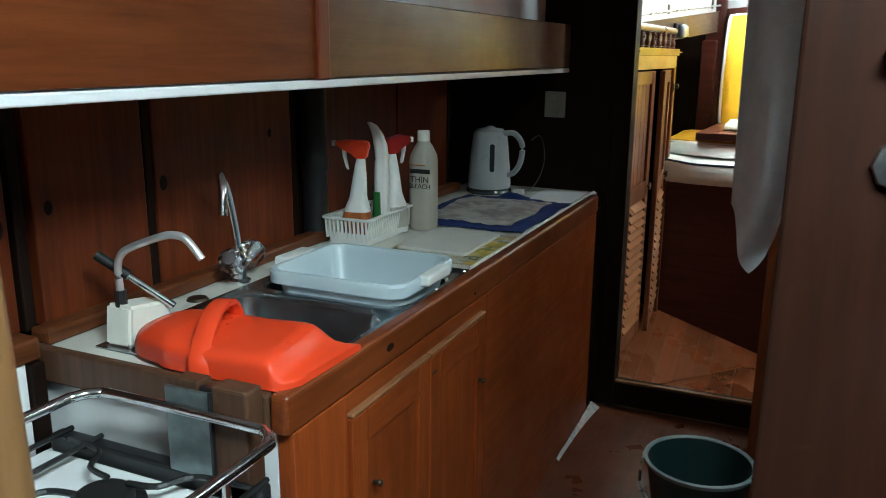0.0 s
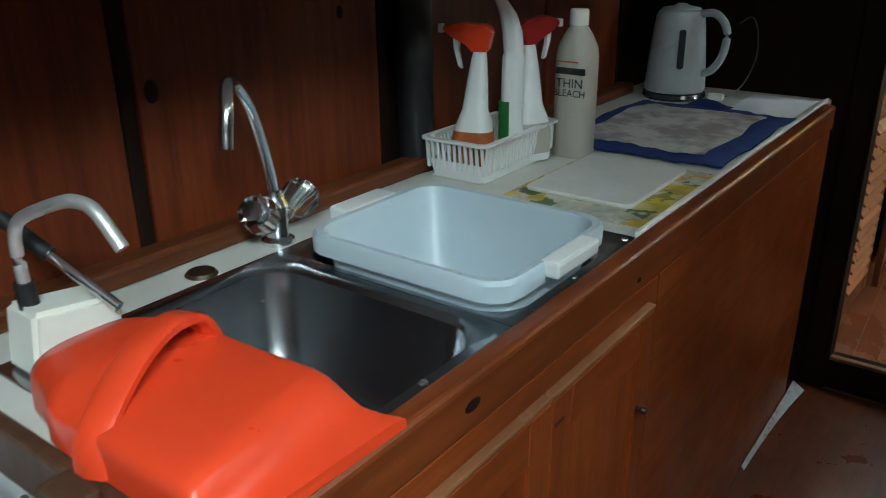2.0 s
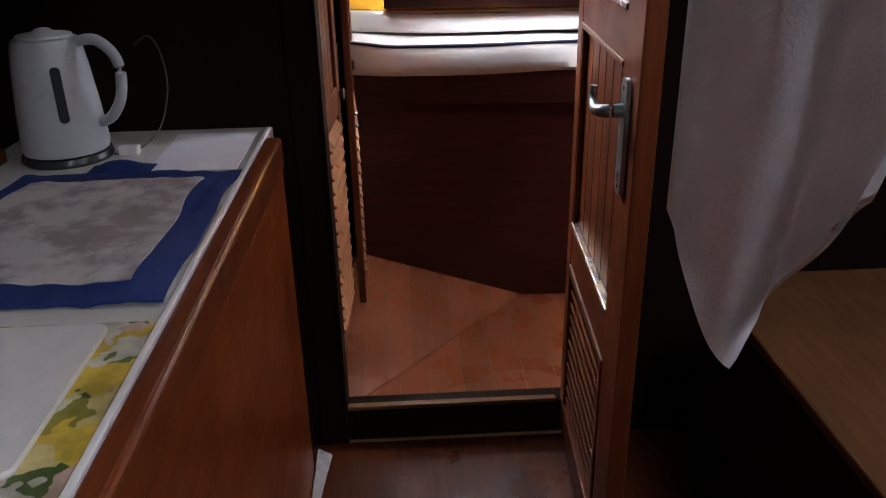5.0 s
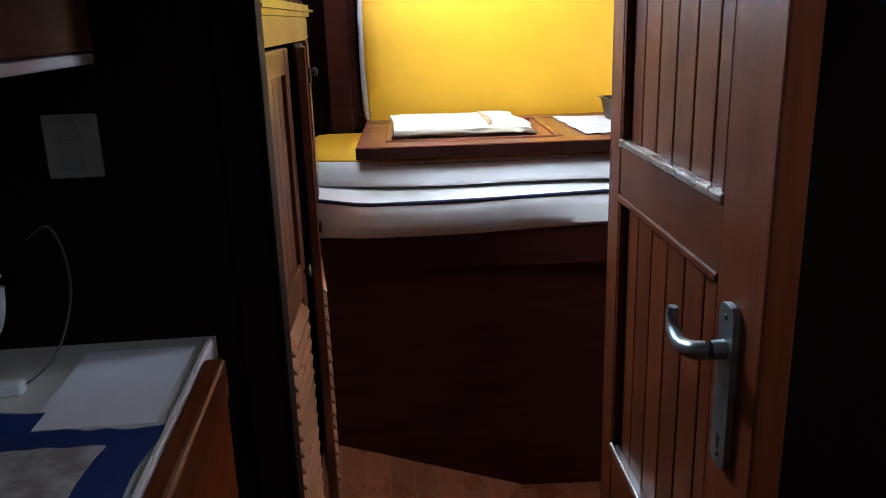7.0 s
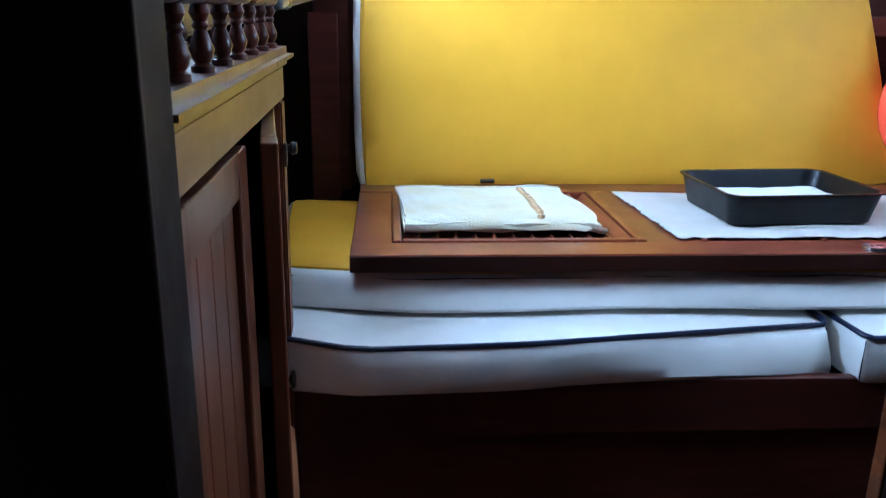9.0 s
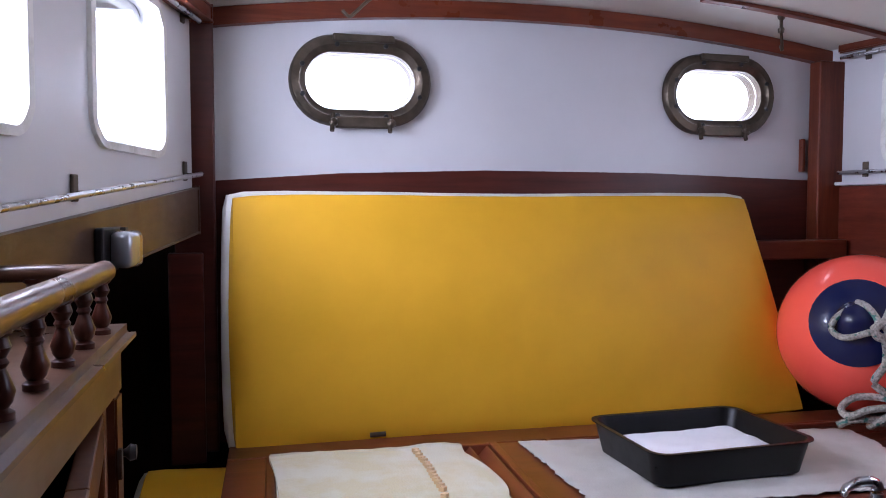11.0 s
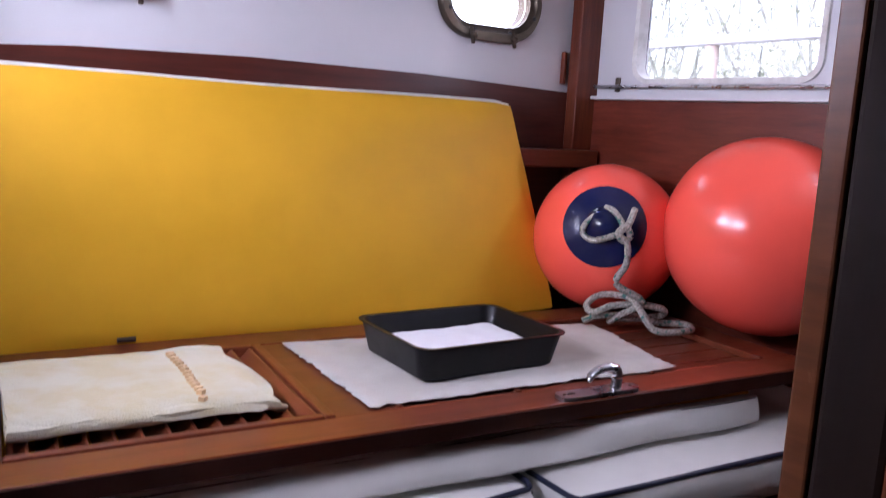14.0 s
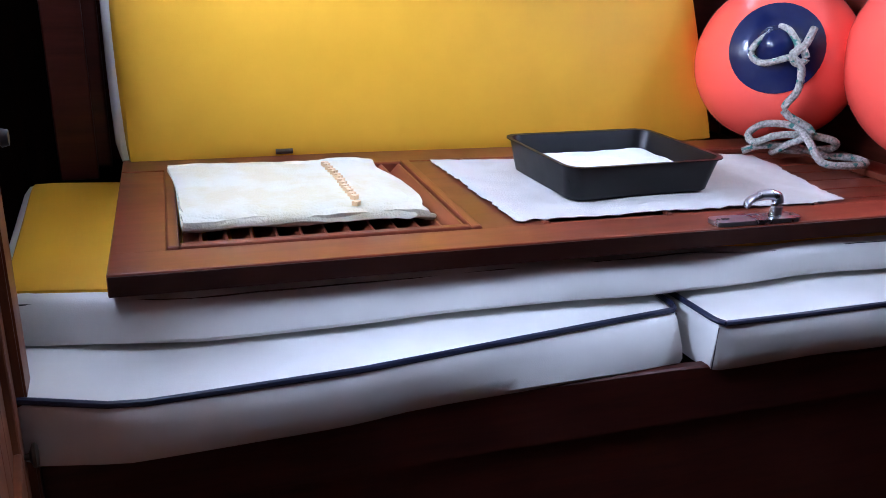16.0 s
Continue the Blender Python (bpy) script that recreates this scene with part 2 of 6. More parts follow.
NAVY = plain("navy_piping", (0.008, 0.012, 0.04), 0.45)
LAMINATE = plain("white_laminate", (0.62, 0.61, 0.56), 0.35, vary=0.06, scale=8, dirt=(0.35, 0.3, 0.2), dirt_amount=0.25)
STEEL = plain("brushed_stainless_steel", (0.44, 0.46, 0.48), 0.24, metal=1.0, vary=0.05, scale=4, bumps=0.03)
# pale metal on the wooden door bead imitates its white varnish highlight
BEADGLEAM = plain("bead_varnish_gleam", (0.50, 0.46, 0.43), 0.26, metal=0.85, vary=0.05, scale=10, bumps=0.0)
CHROME = plain("chrome", (0.78, 0.79, 0.81), 0.2, metal=1.0, vary=0.06, scale=20, bumps=0.0)
DULLCHROME = plain("dull_chrome", (0.56, 0.57, 0.59), 0.28, metal=1.0, vary=0.25, scale=30, bumps=0.1)
ALLOY = plain("grey_alloy_handle", (0.30, 0.35, 0.36), 0.38, metal=0.9, vary=0.25, scale=40, bumps=0.15)
BRONZE = plain("dark_bronze", (0.12, 0.095, 0.07), 0.42, metal=0.9, vary=0.4, scale=25, bumps=0.2)
BLACKIRON = plain("black_enamel", (0.012, 0.012, 0.013), 0.4, vary=0.2)
BLACKRUBBER = plain("black_plastic", (0.012, 0.012, 0.013), 0.5)
ENAMEL = plain("white_enamel", (0.80, 0.81, 0.82), 0.18, vary=0.04, scale=6, bumps=0.0, dirt=(0.35, 0.27, 0.18), dirt_amount=0.15)
REDPLASTIC = plain("red_orange_plastic", (0.72, 0.055, 0.016), 0.32, vary=0.08, scale=6, bumps=0.04)
BOWLPLASTIC = plain("pale_blue_grey_plastic", (0.50, 0.58, 0.63), 0.38, vary=0.05, scale=6, bumps=0.03)
WHITEPLASTIC = plain("white_plastic", (0.78, 0.78, 0.76), 0.4, vary=0.04)
GLAREGREY = plain("pale_glare_grey", (0.42, 0.41, 0.40), 0.3, vary=0.25, scale=30, bumps=0.2)
SATINSTEEL = plain("satin_steel_tube", (0.66, 0.66, 0.65), 0.42, metal=0.75, vary=0.1, scale=30, bumps=0.03)
CREAMPLASTIC = plain("cream_plastic", (0.76, 0.75, 0.68), 0.4, vary=0.06)
BLEACHPLASTIC = plain("translucent_cream_bottle", (0.44, 0.41, 0.35), 0.35, vary=0.06)
GREENPLASTIC = plain("green_plastic", (0.02, 0.12, 0.02), 0.4)
ORANGELABEL = plain("orange_brown_label", (0.42, 0.12, 0.03), 0.5, vary=0.4, scale=60)
DARKRED = plain("dark_red_plastic", (0.28, 0.012, 0.012), 0.4)
BLUECLOTH = fabric("blue_border_cloth", (0.006, 0.026, 0.15), sheen=0.0)
GREYCLOTH = fabric("grey_white_cloth", (0.50, 0.48, 0.46), (0.30, 0.26, 0.25), blotch=14, sheen=0.0)
TOWELWHITE = fabric("white_terry_towel", (0.72, 0.74, 0.78), relief=0.7)
TOWELCREAM = fabric("cream_patterned_terry", (0.57, 0.55, 0.43), (0.54, 0.48, 0.30), blotch=9, relief=0.7)
PEACH = fabric("peach_stitching", (0.68, 0.46, 0.24), relief=0.5)
CANVAS = fabric("white_cotton_cloth", (0.53, 0.515, 0.48), (0.45, 0.43, 0.39), relief=0.4)
BLUEJACKET = fabric("blue_jacket_cloth", (0.025, 0.085, 0.27), relief=0.5)
TIN = plain("black_nonstick_tin", (0.005, 0.005, 0.006), 0.33, vary=0.25, scale=20, bumps=0.05, spec=0.22)
PAPER = fabric("white_paper_towel", (0.82, 0.83, 0.86), (0.76, 0.77, 0.82), relief=0.5)
BUOY = plain("fluorescent_orange_vinyl", (0.98, 0.115, 0.075), 0.20, vary=0.05, scale=4, bumps=0.02, coat=0.35)
BUOYCAP = plain("navy_vinyl", (0.008, 0.012, 0.06), 0.22, vary=0.15, scale=8, bumps=0.03)
BUCKET = plain("dark_green_plastic", (0.020, 0.045, 0.045), 0.35, vary=0.2)
BUCKETRIM = plain("pale_bucket_rim", (0.22, 0.27, 0.27), 0.4)
GREYWATER = plain("grey_dregs", (0.25, 0.24, 0.20), 0.2, vary=0.4, scale=20)
CORDGREY = plain("grey_cord", (0.09, 0.09, 0.085), 0.5)
KETTLE = plain("grey_white_kettle", (0.46, 0.49, 0.50), 0.3, vary=0.04)
DARKGLASS = plain("dark_window_plastic", (0.03, 0.035, 0.04), 0.2)
LAMPGREY = plain("satin_grey_lamp_cover", (0.36, 0.38, 0.40), 0.22, metal=0.6, vary=0.1)
REDMESH = plain("red_lamp_mesh", (0.45, 0.06, 0.04), 0.4, vary=0.4, scale=90)
GLASS = glass_pane("window_glass")
ACRYLIC = glass_pane("clear_acrylic")
WATER = plain("grey_harbour_water", (0.10, 0.12, 0.13), 0.15, vary=0.3, scale=0.5, bumps=0.2)
DECK = plain("pale_deck_paint", (0.78, 0.78, 0.77), 0.6, vary=0.1, scale=3)
LEAF = plain("grey_green_leaf", (0.46, 0.50, 0.38), 0.5, vary=0.5, scale=3)
POSTPALE = plain("pale_weathered_post", (0.55, 0.45, 0.40), 0.7, vary=0.15)
BARK = plain("grey_bark", (0.36, 0.38, 0.33), 0.8, vary=0.4, scale=8)


def rope_material():
    m, nt, n, l, p = nodes_of("grey_flecked_rope")
    v = coords(nt, (1, 1, 1))
    strand = noise_tex(nt, v, 160, 2, 0.5)
    fleck = noise_tex(nt, v, 55, 2, 0.5)
    col = ramp(nt, strand, [(0.3, (0.20, 0.185, 0.16)), (0.7, (0.50, 0.47, 0.42))])
    col = mix(nt, remap(nt, fleck, 0.0, 0.9, 0.60, 0.66), col, (0.02, 0.16, 0.13))
    l.new(col, p.inputs["Base Color"])
    p.inputs["Roughness"].default_value = 0.85
    bump(nt, p, strand, 0.6, 0.002)
    return m


def floral_material():
    m, nt, n, l, p = nodes_of("floral_print")
    v = coords(nt, (1, 1, 1))
    blob = nt.nodes.new("ShaderNodeTexVoronoi")
    blob.inputs["Scale"].default_value = 24
    warp = noise_tex(nt, v, 22, 3, 0.6)
    bend = nt.nodes.new("ShaderNodeTexNoise")
    bend.inputs["Scale"].default_value = 30
    l.new(v, bend.inputs["Vector"])
    add = nt.nodes.new("ShaderNodeVectorMath")
    add.operation = "MULTIPLY_ADD"
    add.inputs[1].default_value = (0.09, 0.09, 0.0)
    l.new(bend.outputs["Color"], add.inputs[0])
    l.new(v, add.inputs[2])
    l.new(add.outputs[0], blob.inputs["Vector"])
    tone = nt.nodes.new("ShaderNodeSeparateColor")
    l.new(blob.outputs["Color"], tone.inputs[0])
    col = ramp(nt, tone.outputs[0], [(0.0, (0.05, 0.09, 0.02)), (0.13, (0.16, 0.22, 0.06)), (0.24, (0.66, 0.42, 0.02)), (0.46, (0.74, 0.56, 0.09)), (0.60, (0.66, 0.63, 0.50)), (0.86, (0.66, 0.64, 0.58)), (1.0, (0.60, 0.30, 0.18))])
    petal = ramp(nt, warp, [(0.35, (0.55, 0.55, 0.5)), (0.65, (1.0, 1.0, 1.0))])
    col = mix(nt, 1.0, col, petal, "MULTIPLY")
    l.new(col, p.inputs["Base Color"])
    p.inputs["Roughness"].default_value = 0.4
    return m


ROPE = rope_material()
FLORAL = floral_material()


# ---------------------------------------------------------------- mesh helpers
def box(bm, x0, x1, y0, y1, z0, z1, bevel=0.0, seg=2, m=None):
    r = bmesh.ops.create_cube(bm, size=1.0)
    vs = r["verts"]
    bmesh.ops.scale(bm, vec=(x1 - x0, y1 - y0, z1 - z0), verts=vs)
    bmesh.ops.translate(bm, vec=((x0 + x1) / 2, (y0 + y1) / 2, (z0 + z1) / 2), verts=vs)
    if bevel:
        es = {e for v in vs for e in v.link_edges}
        out = bmesh.ops.bevel(bm, geom=list(es), offset=bevel, segments=seg, profile=0.5, affect="EDGES")
        vs = [v for v in {v for f in out["faces"] for v in f.verts} | {v for v in vs if v.is_valid}]
    if m is not None:
        bmesh.ops.transform(bm, matrix=m, verts=vs)
    return vs


def prism(bm, pts, lo, hi, axis="z"):
    """A closed outline, pushed along an axis."""
    def at(p, h):
        return {"z": (p[0], p[1], h), "y": (p[0], h, p[1]), "x": (h, p[0], p[1])}[axis]
    a = [bm.verts.new(at(p, lo)) for p in pts]
    b = [bm.verts.new(at(p, hi)) for p in pts]
    n = len(pts)
    bm.faces.new(a[::-1])
    bm.faces.new(b)
    for i in range(n):
        bm.faces.new((a[i], a[(i + 1) % n], b[(i + 1) % n], b[i]))
    return a + b


def ring_prism(bm, outer, inner, lo, hi, axis="y"):
    def at(p, h):
        return {"z": (p[0], p[1], h), "y": (p[0], h, p[1]), "x": (h, p[0], p[1])}[axis]
    n = len(outer)
    rows = [[bm.verts.new(at(p, h)) for p in pts] for pts, h in ((outer, lo), (outer, hi), (inner, hi), (inner, lo))]
    for k in range(4):
        a, b = rows[k], rows[(k + 1) % 4]
        for i in range(n):
            j = (i + 1) % n
            bm.faces.new((a[i], a[j], b[j], b[i]))


def stadium(cx, cz, w, h, r=None, seg=10):
    """A rounded rectangle's outline."""
    r = min(w, h) / 2 if r is None else r
    pts = []
    for k, (sx, sz) in enumerate(((1, 1), (-1, 1), (-1, -1), (1, -1))):
        for i in range(seg + 1):
            a = math.pi / 2 * (k + i / seg)
            pts.append((cx + sx * (w / 2 - r) + r * math.cos(a), cz + sz * (h / 2 - r) + r * math.sin(a)))
    return pts


def rect_round(cx, cz, inner_w, inner_h, r, w_lo, w_hi, h_lo, h_hi, seg):
    """A rectangle's outline with as many points as the stadium of that seg, corner to corner."""
    pts = []
    for k, (sx, sz) in enumerate(((1, 1), (-1, 1), (-1, -1), (1, -1))):
        X = w_hi if sx > 0 else -w_lo
        Z = h_hi if sz > 0 else -h_lo
        x_in, z_in = sx * (inner_w / 2 - r), sz * (inner_h / 2 - r)
        for i in range(seg + 1):
            t = i / seg
            if k % 2:
                t = 1 - t
            if t <= 0.5:
                p = (X, z_in + (Z - z_in) * 2 * t)
            else:
                p = (X + (x_in - X) * (2 * t - 1), Z)
            pts.append((cx + p[0], cz + p[1]))
    return pts


def lathe(bm, profile, seg=20, m=None):
    """Radius and height pairs, turned about z."""
    rings = []
    for r, z in profile:
        if r < 1e-5:
            rings.append([bm.verts.new((0, 0, z))])
        else:
            rings.append([bm.verts.new((r * math.cos(2 * math.pi * i / seg), r * math.sin(2 * math.pi * i / seg), z)) for i in range(seg)])
    for a, b in zip(rings, rings[1:]):
        for i in range(seg):
            j = (i + 1) % seg
            if len(a) == 1 and len(b) == 1:
                continue
            if len(a) == 1:
                bm.faces.new((a[0], b[j], b[i]))
            elif len(b) == 1:
                bm.faces.new((a[i], a[j], b[0]))
            else:
                bm.faces.new((a[i], a[j], b[j], b[i]))
    vs = [v for r in rings for v in r]
    if m is not None:
        bmesh.ops.transform(bm, matrix=m, verts=vs)
    return vs


def smooth_path(pts, steps=6):
    """A curve through the points."""
    out = []
    ps = [Vector(p) for p in pts]
    for i in range(len(ps) - 1):
        p0, p1, p2, p3 = ps[max(i - 1, 0)], ps[i], ps[i + 1], ps[min(i + 2, len(ps) - 1)]
        for k in range(steps):
            t = k / steps
            out.append(0.5 * ((2 * p1) + (p2 - p0) * t + (2 * p0 - 5 * p1 + 4 * p2 - p3) * t * t + (3 * p1 - p0 - 3 * p2 + p3) * t ** 3))
    out.append(ps[-1])
    return out


def tube(bm, pts, r, seg=8, closed=False):
    pts = [Vector(p) for p in pts]
    n = len(pts)
    rings = []
    up = Vector((0, 0, 1))
    for i, p in enumerate(pts):
        a = pts[(i - 1) % n] if closed or i else pts[0]
        b = pts[(i + 1) % n] if closed or i < n - 1 else pts[-1]
        d = (b - a).normalized()
        s = d.cross(up)
        if s.length < 1e-3:
            s = d.cross(Vector((0, 1, 0)))
        s.normalize()
        u = s.cross(d)
        rr = r[i] if isinstance(r, (list, tuple)) else r
        rings.append([bm.verts.new(p + (s * math.cos(2 * math.pi * k / seg) + u * math.sin(2 * math.pi * k / seg)) * rr) for k in range(seg)])
    pairs = list(zip(rings, rings[1:])) + ([(rings[-1], rings[0])] if closed else [])
    for a, b in pairs:
        for k in range(seg):
            j = (k + 1) % seg
            bm.faces.new((a[k], a[j], b[j], b[k]))
    if not closed:
        bm.faces.new(rings[0][::-1])
        bm.faces.new(rings[-1])


def rod(bm, a, b, r, seg=12):
    tube(bm, [a, b], r, seg)


def pillow(bm, x0, x1, y0, y1, z0, z1, round_=0.03, puff=0.012, nx=18, ny=8, nz=4, sag=0.0):
    """A stuffed cushion: a rounded box, puffed a little on its faces."""
    r = bmesh.ops.create_cube(bm, size=1.0)
    bmesh.ops.subdivide_edges(bm, edges=bm.edges[:], cuts=1)
    bm.clear()
    cx, cy, cz = (x0 + x1) / 2, (y0 + y1) / 2, (z0 + z1) / 2
    h = Vector(((x1 - x0) / 2, (y1 - y0) / 2, (z1 - z0) / 2))
    counts = (nx, ny, nz)

    def grid(n):
        return [-1 + 2 * i / n for i in range(n + 1)]

    made = {}

    def vert(u, v, w):
        key = (round(u, 4), round(v, 4), round(w, 4))
        if key not in made:
            p = Vector((u * h.x, v * h.y, w * h.z))
            core = Vector((max(-h.x + round_, min(h.x - round_, p.x)), max(-h.y + round_, min(h.y - round_, p.y)), max(-h.z + round_, min(h.z - round_, p.z))))
            d = p - core
            q = core + d.normalized() * round_ if d.length > 1e-6 else p
            bulge = (1 - u * u) * (1 - v * v)
            q.z += (puff if w > 0 else -puff * 0.2) * bulge * abs(w)
            q.y += puff * 0.8 * (1 - u ** 4) * (1 - w * w) * v * abs(v)
            q.x += puff * 0.6 * (1 - v * v) * (1 - w * w) * u * abs(u)
            q += Vector((cx, cy, cz))
            q.z += sag * noise.noise(Vector((q.x * 2.5, q.y * 2.5, 0.3)))
            q.y += 0.35 * sag * noise.noise(Vector((q.x * 6, q.z * 5, 7.3)))
            made[key] = bm.verts.new(q)
        return made[key]

    sides = [(0, 1, 2), (0, 2, 1), (1, 2, 0)]
    for a, b, c in sides:
        ga, gb = grid(counts[a]), grid(counts[b])
        for s in (-1, 1):
            for i in range(len(ga) - 1):
                for j in range(len(gb) - 1):
                    quad = []
                    for u, v in ((ga[i], gb[j]), (ga[i + 1], gb[j]), (ga[i + 1], gb[j + 1]), (ga[i], gb[j + 1])):
                        k = [0, 0, 0]
                        k[a], k[b], k[c] = u, v, s
                        quad.append(vert(*k))
                    try:
                        bm.faces.new(quad)
                    except ValueError:
                        pass
    bmesh.ops.recalc_face_normals(bm, faces=bm.faces[:])


def sheet(bm, nx, ny, fn, thick=0.0):
    """A cloth: fn(u, v) gives the place; with a thickness it gets a second side."""
    top = [[bm.verts.new(fn(i / nx, j / ny)) for j in range(ny + 1)] for i in range(nx + 1)]
    for i in range(nx):
        for j in range(ny):
            bm.faces.new((top[i][j], top[i + 1][j], top[i + 1][j + 1], top[i][j + 1]))
    if thick:
        bmesh.ops.recalc_face_normals(bm, faces=bm.faces[:])
        bmesh.ops.solidify(bm, geom=bm.faces[:], thickness=thick)


def finish(name, bm, material, smooth=False, m=None):
    bmesh.ops.recalc_face_normals(bm, faces=bm.faces[:])
    if m is not None:
        bmesh.ops.transform(bm, matrix=m, verts=bm.verts[:])
    me = bpy.data.meshes.new(name)
    bm.to_mesh(me)
    bm.free()
    me.materials.append(material)
    if smooth:
        me.polygons.foreach_set("use_smooth", [True] * len(me.polygons))
        me.set_sharp_from_angle(angle=radians(40))
    return me


def thing(name, place, label, category, group="", kind=""):
    ob = new(name)
    ob.location = place
    ob.empty_display_size = 0.05
    return tagged(ob, label, category, group, kind)


def part(name, bm, material, parent, label="", smooth=False, m=None):
    """One mesh under a thing or under a part; its numbers are the world's."""
    ob = new(name, finish(name, bm, material, smooth, m))
    ob.parent = parent
    if parent.parent is None:
        ob.matrix_parent_inverse = Matrix.Translation(-parent.location)
    if label:
        ob["label"] = label
    return ob


def single(name, bm, material, label, category, smooth=False, group="", kind="", m=None):
    return tagged(new(name, finish(name, bm, material, smooth, m)), label, category, group, kind)


def structure(name, bm, material, label, smooth=False):
    return single(name, bm, material, label, name.split("_")[0], smooth, "", "structure")


def B(*args, **kw):
    bm = bmesh.new()
    box(bm, *args, **kw)
    return bm


def writing(name, text, size, m, material, parent, label):
    cu = bpy.data.curves.new(name, "FONT")
    cu.body = text
    cu.size = size
    cu.extrude = 0.0003
    cu.align_x, cu.align_y = "CENTER", "CENTER"
    tmp = bpy.data.objects.new(name, cu)
    scene.collection.objects.link(tmp)
    me = bpy.data.meshes.new_from_object(tmp.evaluated_get(bpy.context.evaluated_depsgraph_get()))
    bpy.data.objects.remove(tmp)
    bm = bmesh.new()
    bm.from_mesh(me)
    return part(name, bm, material, parent, label, m=m)


def loft(bm, rows, cap_first=False, cap_last=False):
    """Outlines of equal count, joined in turn; a row is a list of places."""
    vs = [[bm.verts.new(p) for p in row] for row in rows]
    n = len(vs[0])
    for a, b in zip(vs, vs[1:]):
        for i in range(n):
            j = (i + 1) % n
            bm.faces.new((a[i], a[j], b[j], b[i]))
    if cap_first:
        bm.faces.new(vs[0][::-1])
    if cap_last:
        bm.faces.new(vs[-1])


def frame_of(o, across, up):
    a, u = Vector(across).normalized(), Vector(up).normalized()
    n = a.cross(u)
    return Matrix(((a.x, u.x, n.x, o[0]), (a.y, u.y, n.y, o[1]), (a.z, u.z, n.z, o[2]), (0, 0, 0, 1)))


def flat_row(cx, cy, w, h, z, r, seg=6):
    return [(x, y, z) for x, y in stadium(cx, cy, w, h, r, seg)]


def port_x(y):
    return -0.45 - 0.28 * (4.75 - y)


def stbd_x(y):
    return 1.42 + 0.11 * (4.75 - y)


def ceil_z(x):
    return 2.145 - 0.075 * ((min(max(x, -0.5), 1.45) - 0.46) / 0.95) ** 2


# ================================================================ the setting
# soles
floor = structure("floor_galley", B(-1.25, 1.3, -0.9, 2.98, -0.06, 0.0), GALLEYSOLE, "dark worn varnished plywood galley floor")
aft_floor = structure("floor_aft", B(-0.6, 1.9, 3.06, 3.95, -0.08, -0.0208), HONEY_Y, "reddish varnished boards of the aft cabin floor")
for i in range(26):
    x = -0.6 + 0.096 * i
    ob = new("plank", finish("plank", B(x, x + 0.0925, 3.061, 3.95, -0.0206, -0.02, bevel=0.0002, seg=1), FLOORWOOD))
    ob.parent = aft_floor
# the boards beside the cupboard rise towards the bunk
def rise_z(x, y):
    low = 3.062 + 1.127 * (x + 0.66)
    return -0.018 + 0.251 * (y - low)


def rise_piece(x0, x1, lift, deep):
    bm = bmesh.new()
    pts = []
    for x in (x0, x1):
        lo, hi = 3.062 + 1.127 * (x + 0.66), 3.93 - 0.0837 * (x + 0.66)
        pts.append((x, lo, hi))
    plan = [(pts[0][0], pts[0][1]), (pts[1][0], pts[1][1]), (pts[1][0], pts[1][2]), (pts[0][0], pts[0][2])]
    top = [bm.verts.new((x, y, rise_z(x, y) + lift)) for x, y in plan]
    low = [bm.verts.new((x, y, rise_z(x, y) + lift - deep)) for x, y in plan]
    bm.faces.new(top)
    bm.faces.new(low[::-1])
    for i in range(4):
        bm.faces.new((top[i], low[i], low[(i + 1) % 4], top[(i + 1) % 4]))
    bmesh.ops.recalc_face_normals(bm, faces=bm.faces[:])
    return bm


rise = structure("floor_rise", rise_piece(-0.66, 0.056, -0.0008, 0.03), HONEY_Y, "sloping reddish floor boards with light seams beside the cupboard")
for i in range(10):
    x = -0.66 + 0.0716 * i
    ob = new("plank", finish("plank", rise_piece(x, x + 0.0694, 0.0, 0.004), FLOORWOOD))
    ob.parent = rise

# bulkhead between galley and aft cabin, with its doorway
wall = thing("wall_bulkhead", (0, 3.02, 0), "dark stained plywood bulkhead with a doorway", "wall", kind="structure")
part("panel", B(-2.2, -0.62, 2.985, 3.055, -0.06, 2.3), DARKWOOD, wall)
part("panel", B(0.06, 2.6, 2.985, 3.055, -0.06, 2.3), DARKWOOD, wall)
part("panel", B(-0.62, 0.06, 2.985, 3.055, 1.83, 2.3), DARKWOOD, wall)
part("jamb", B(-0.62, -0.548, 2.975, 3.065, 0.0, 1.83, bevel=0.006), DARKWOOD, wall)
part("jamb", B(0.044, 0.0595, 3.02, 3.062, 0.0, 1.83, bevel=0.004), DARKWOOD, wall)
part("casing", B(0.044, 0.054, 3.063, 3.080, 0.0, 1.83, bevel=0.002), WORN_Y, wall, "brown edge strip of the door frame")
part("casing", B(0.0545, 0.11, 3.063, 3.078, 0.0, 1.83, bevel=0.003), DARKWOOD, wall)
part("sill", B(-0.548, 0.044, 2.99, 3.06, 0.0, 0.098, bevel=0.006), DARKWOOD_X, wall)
part("sill_strip", B(-0.547, 0.010, 2.985, 3.005, 0.099, 0.112, bevel=0.003), HONEY_Y, wall, "worn light edge of the door sill")
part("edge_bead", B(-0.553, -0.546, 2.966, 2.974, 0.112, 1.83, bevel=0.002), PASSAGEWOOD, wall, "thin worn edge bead")

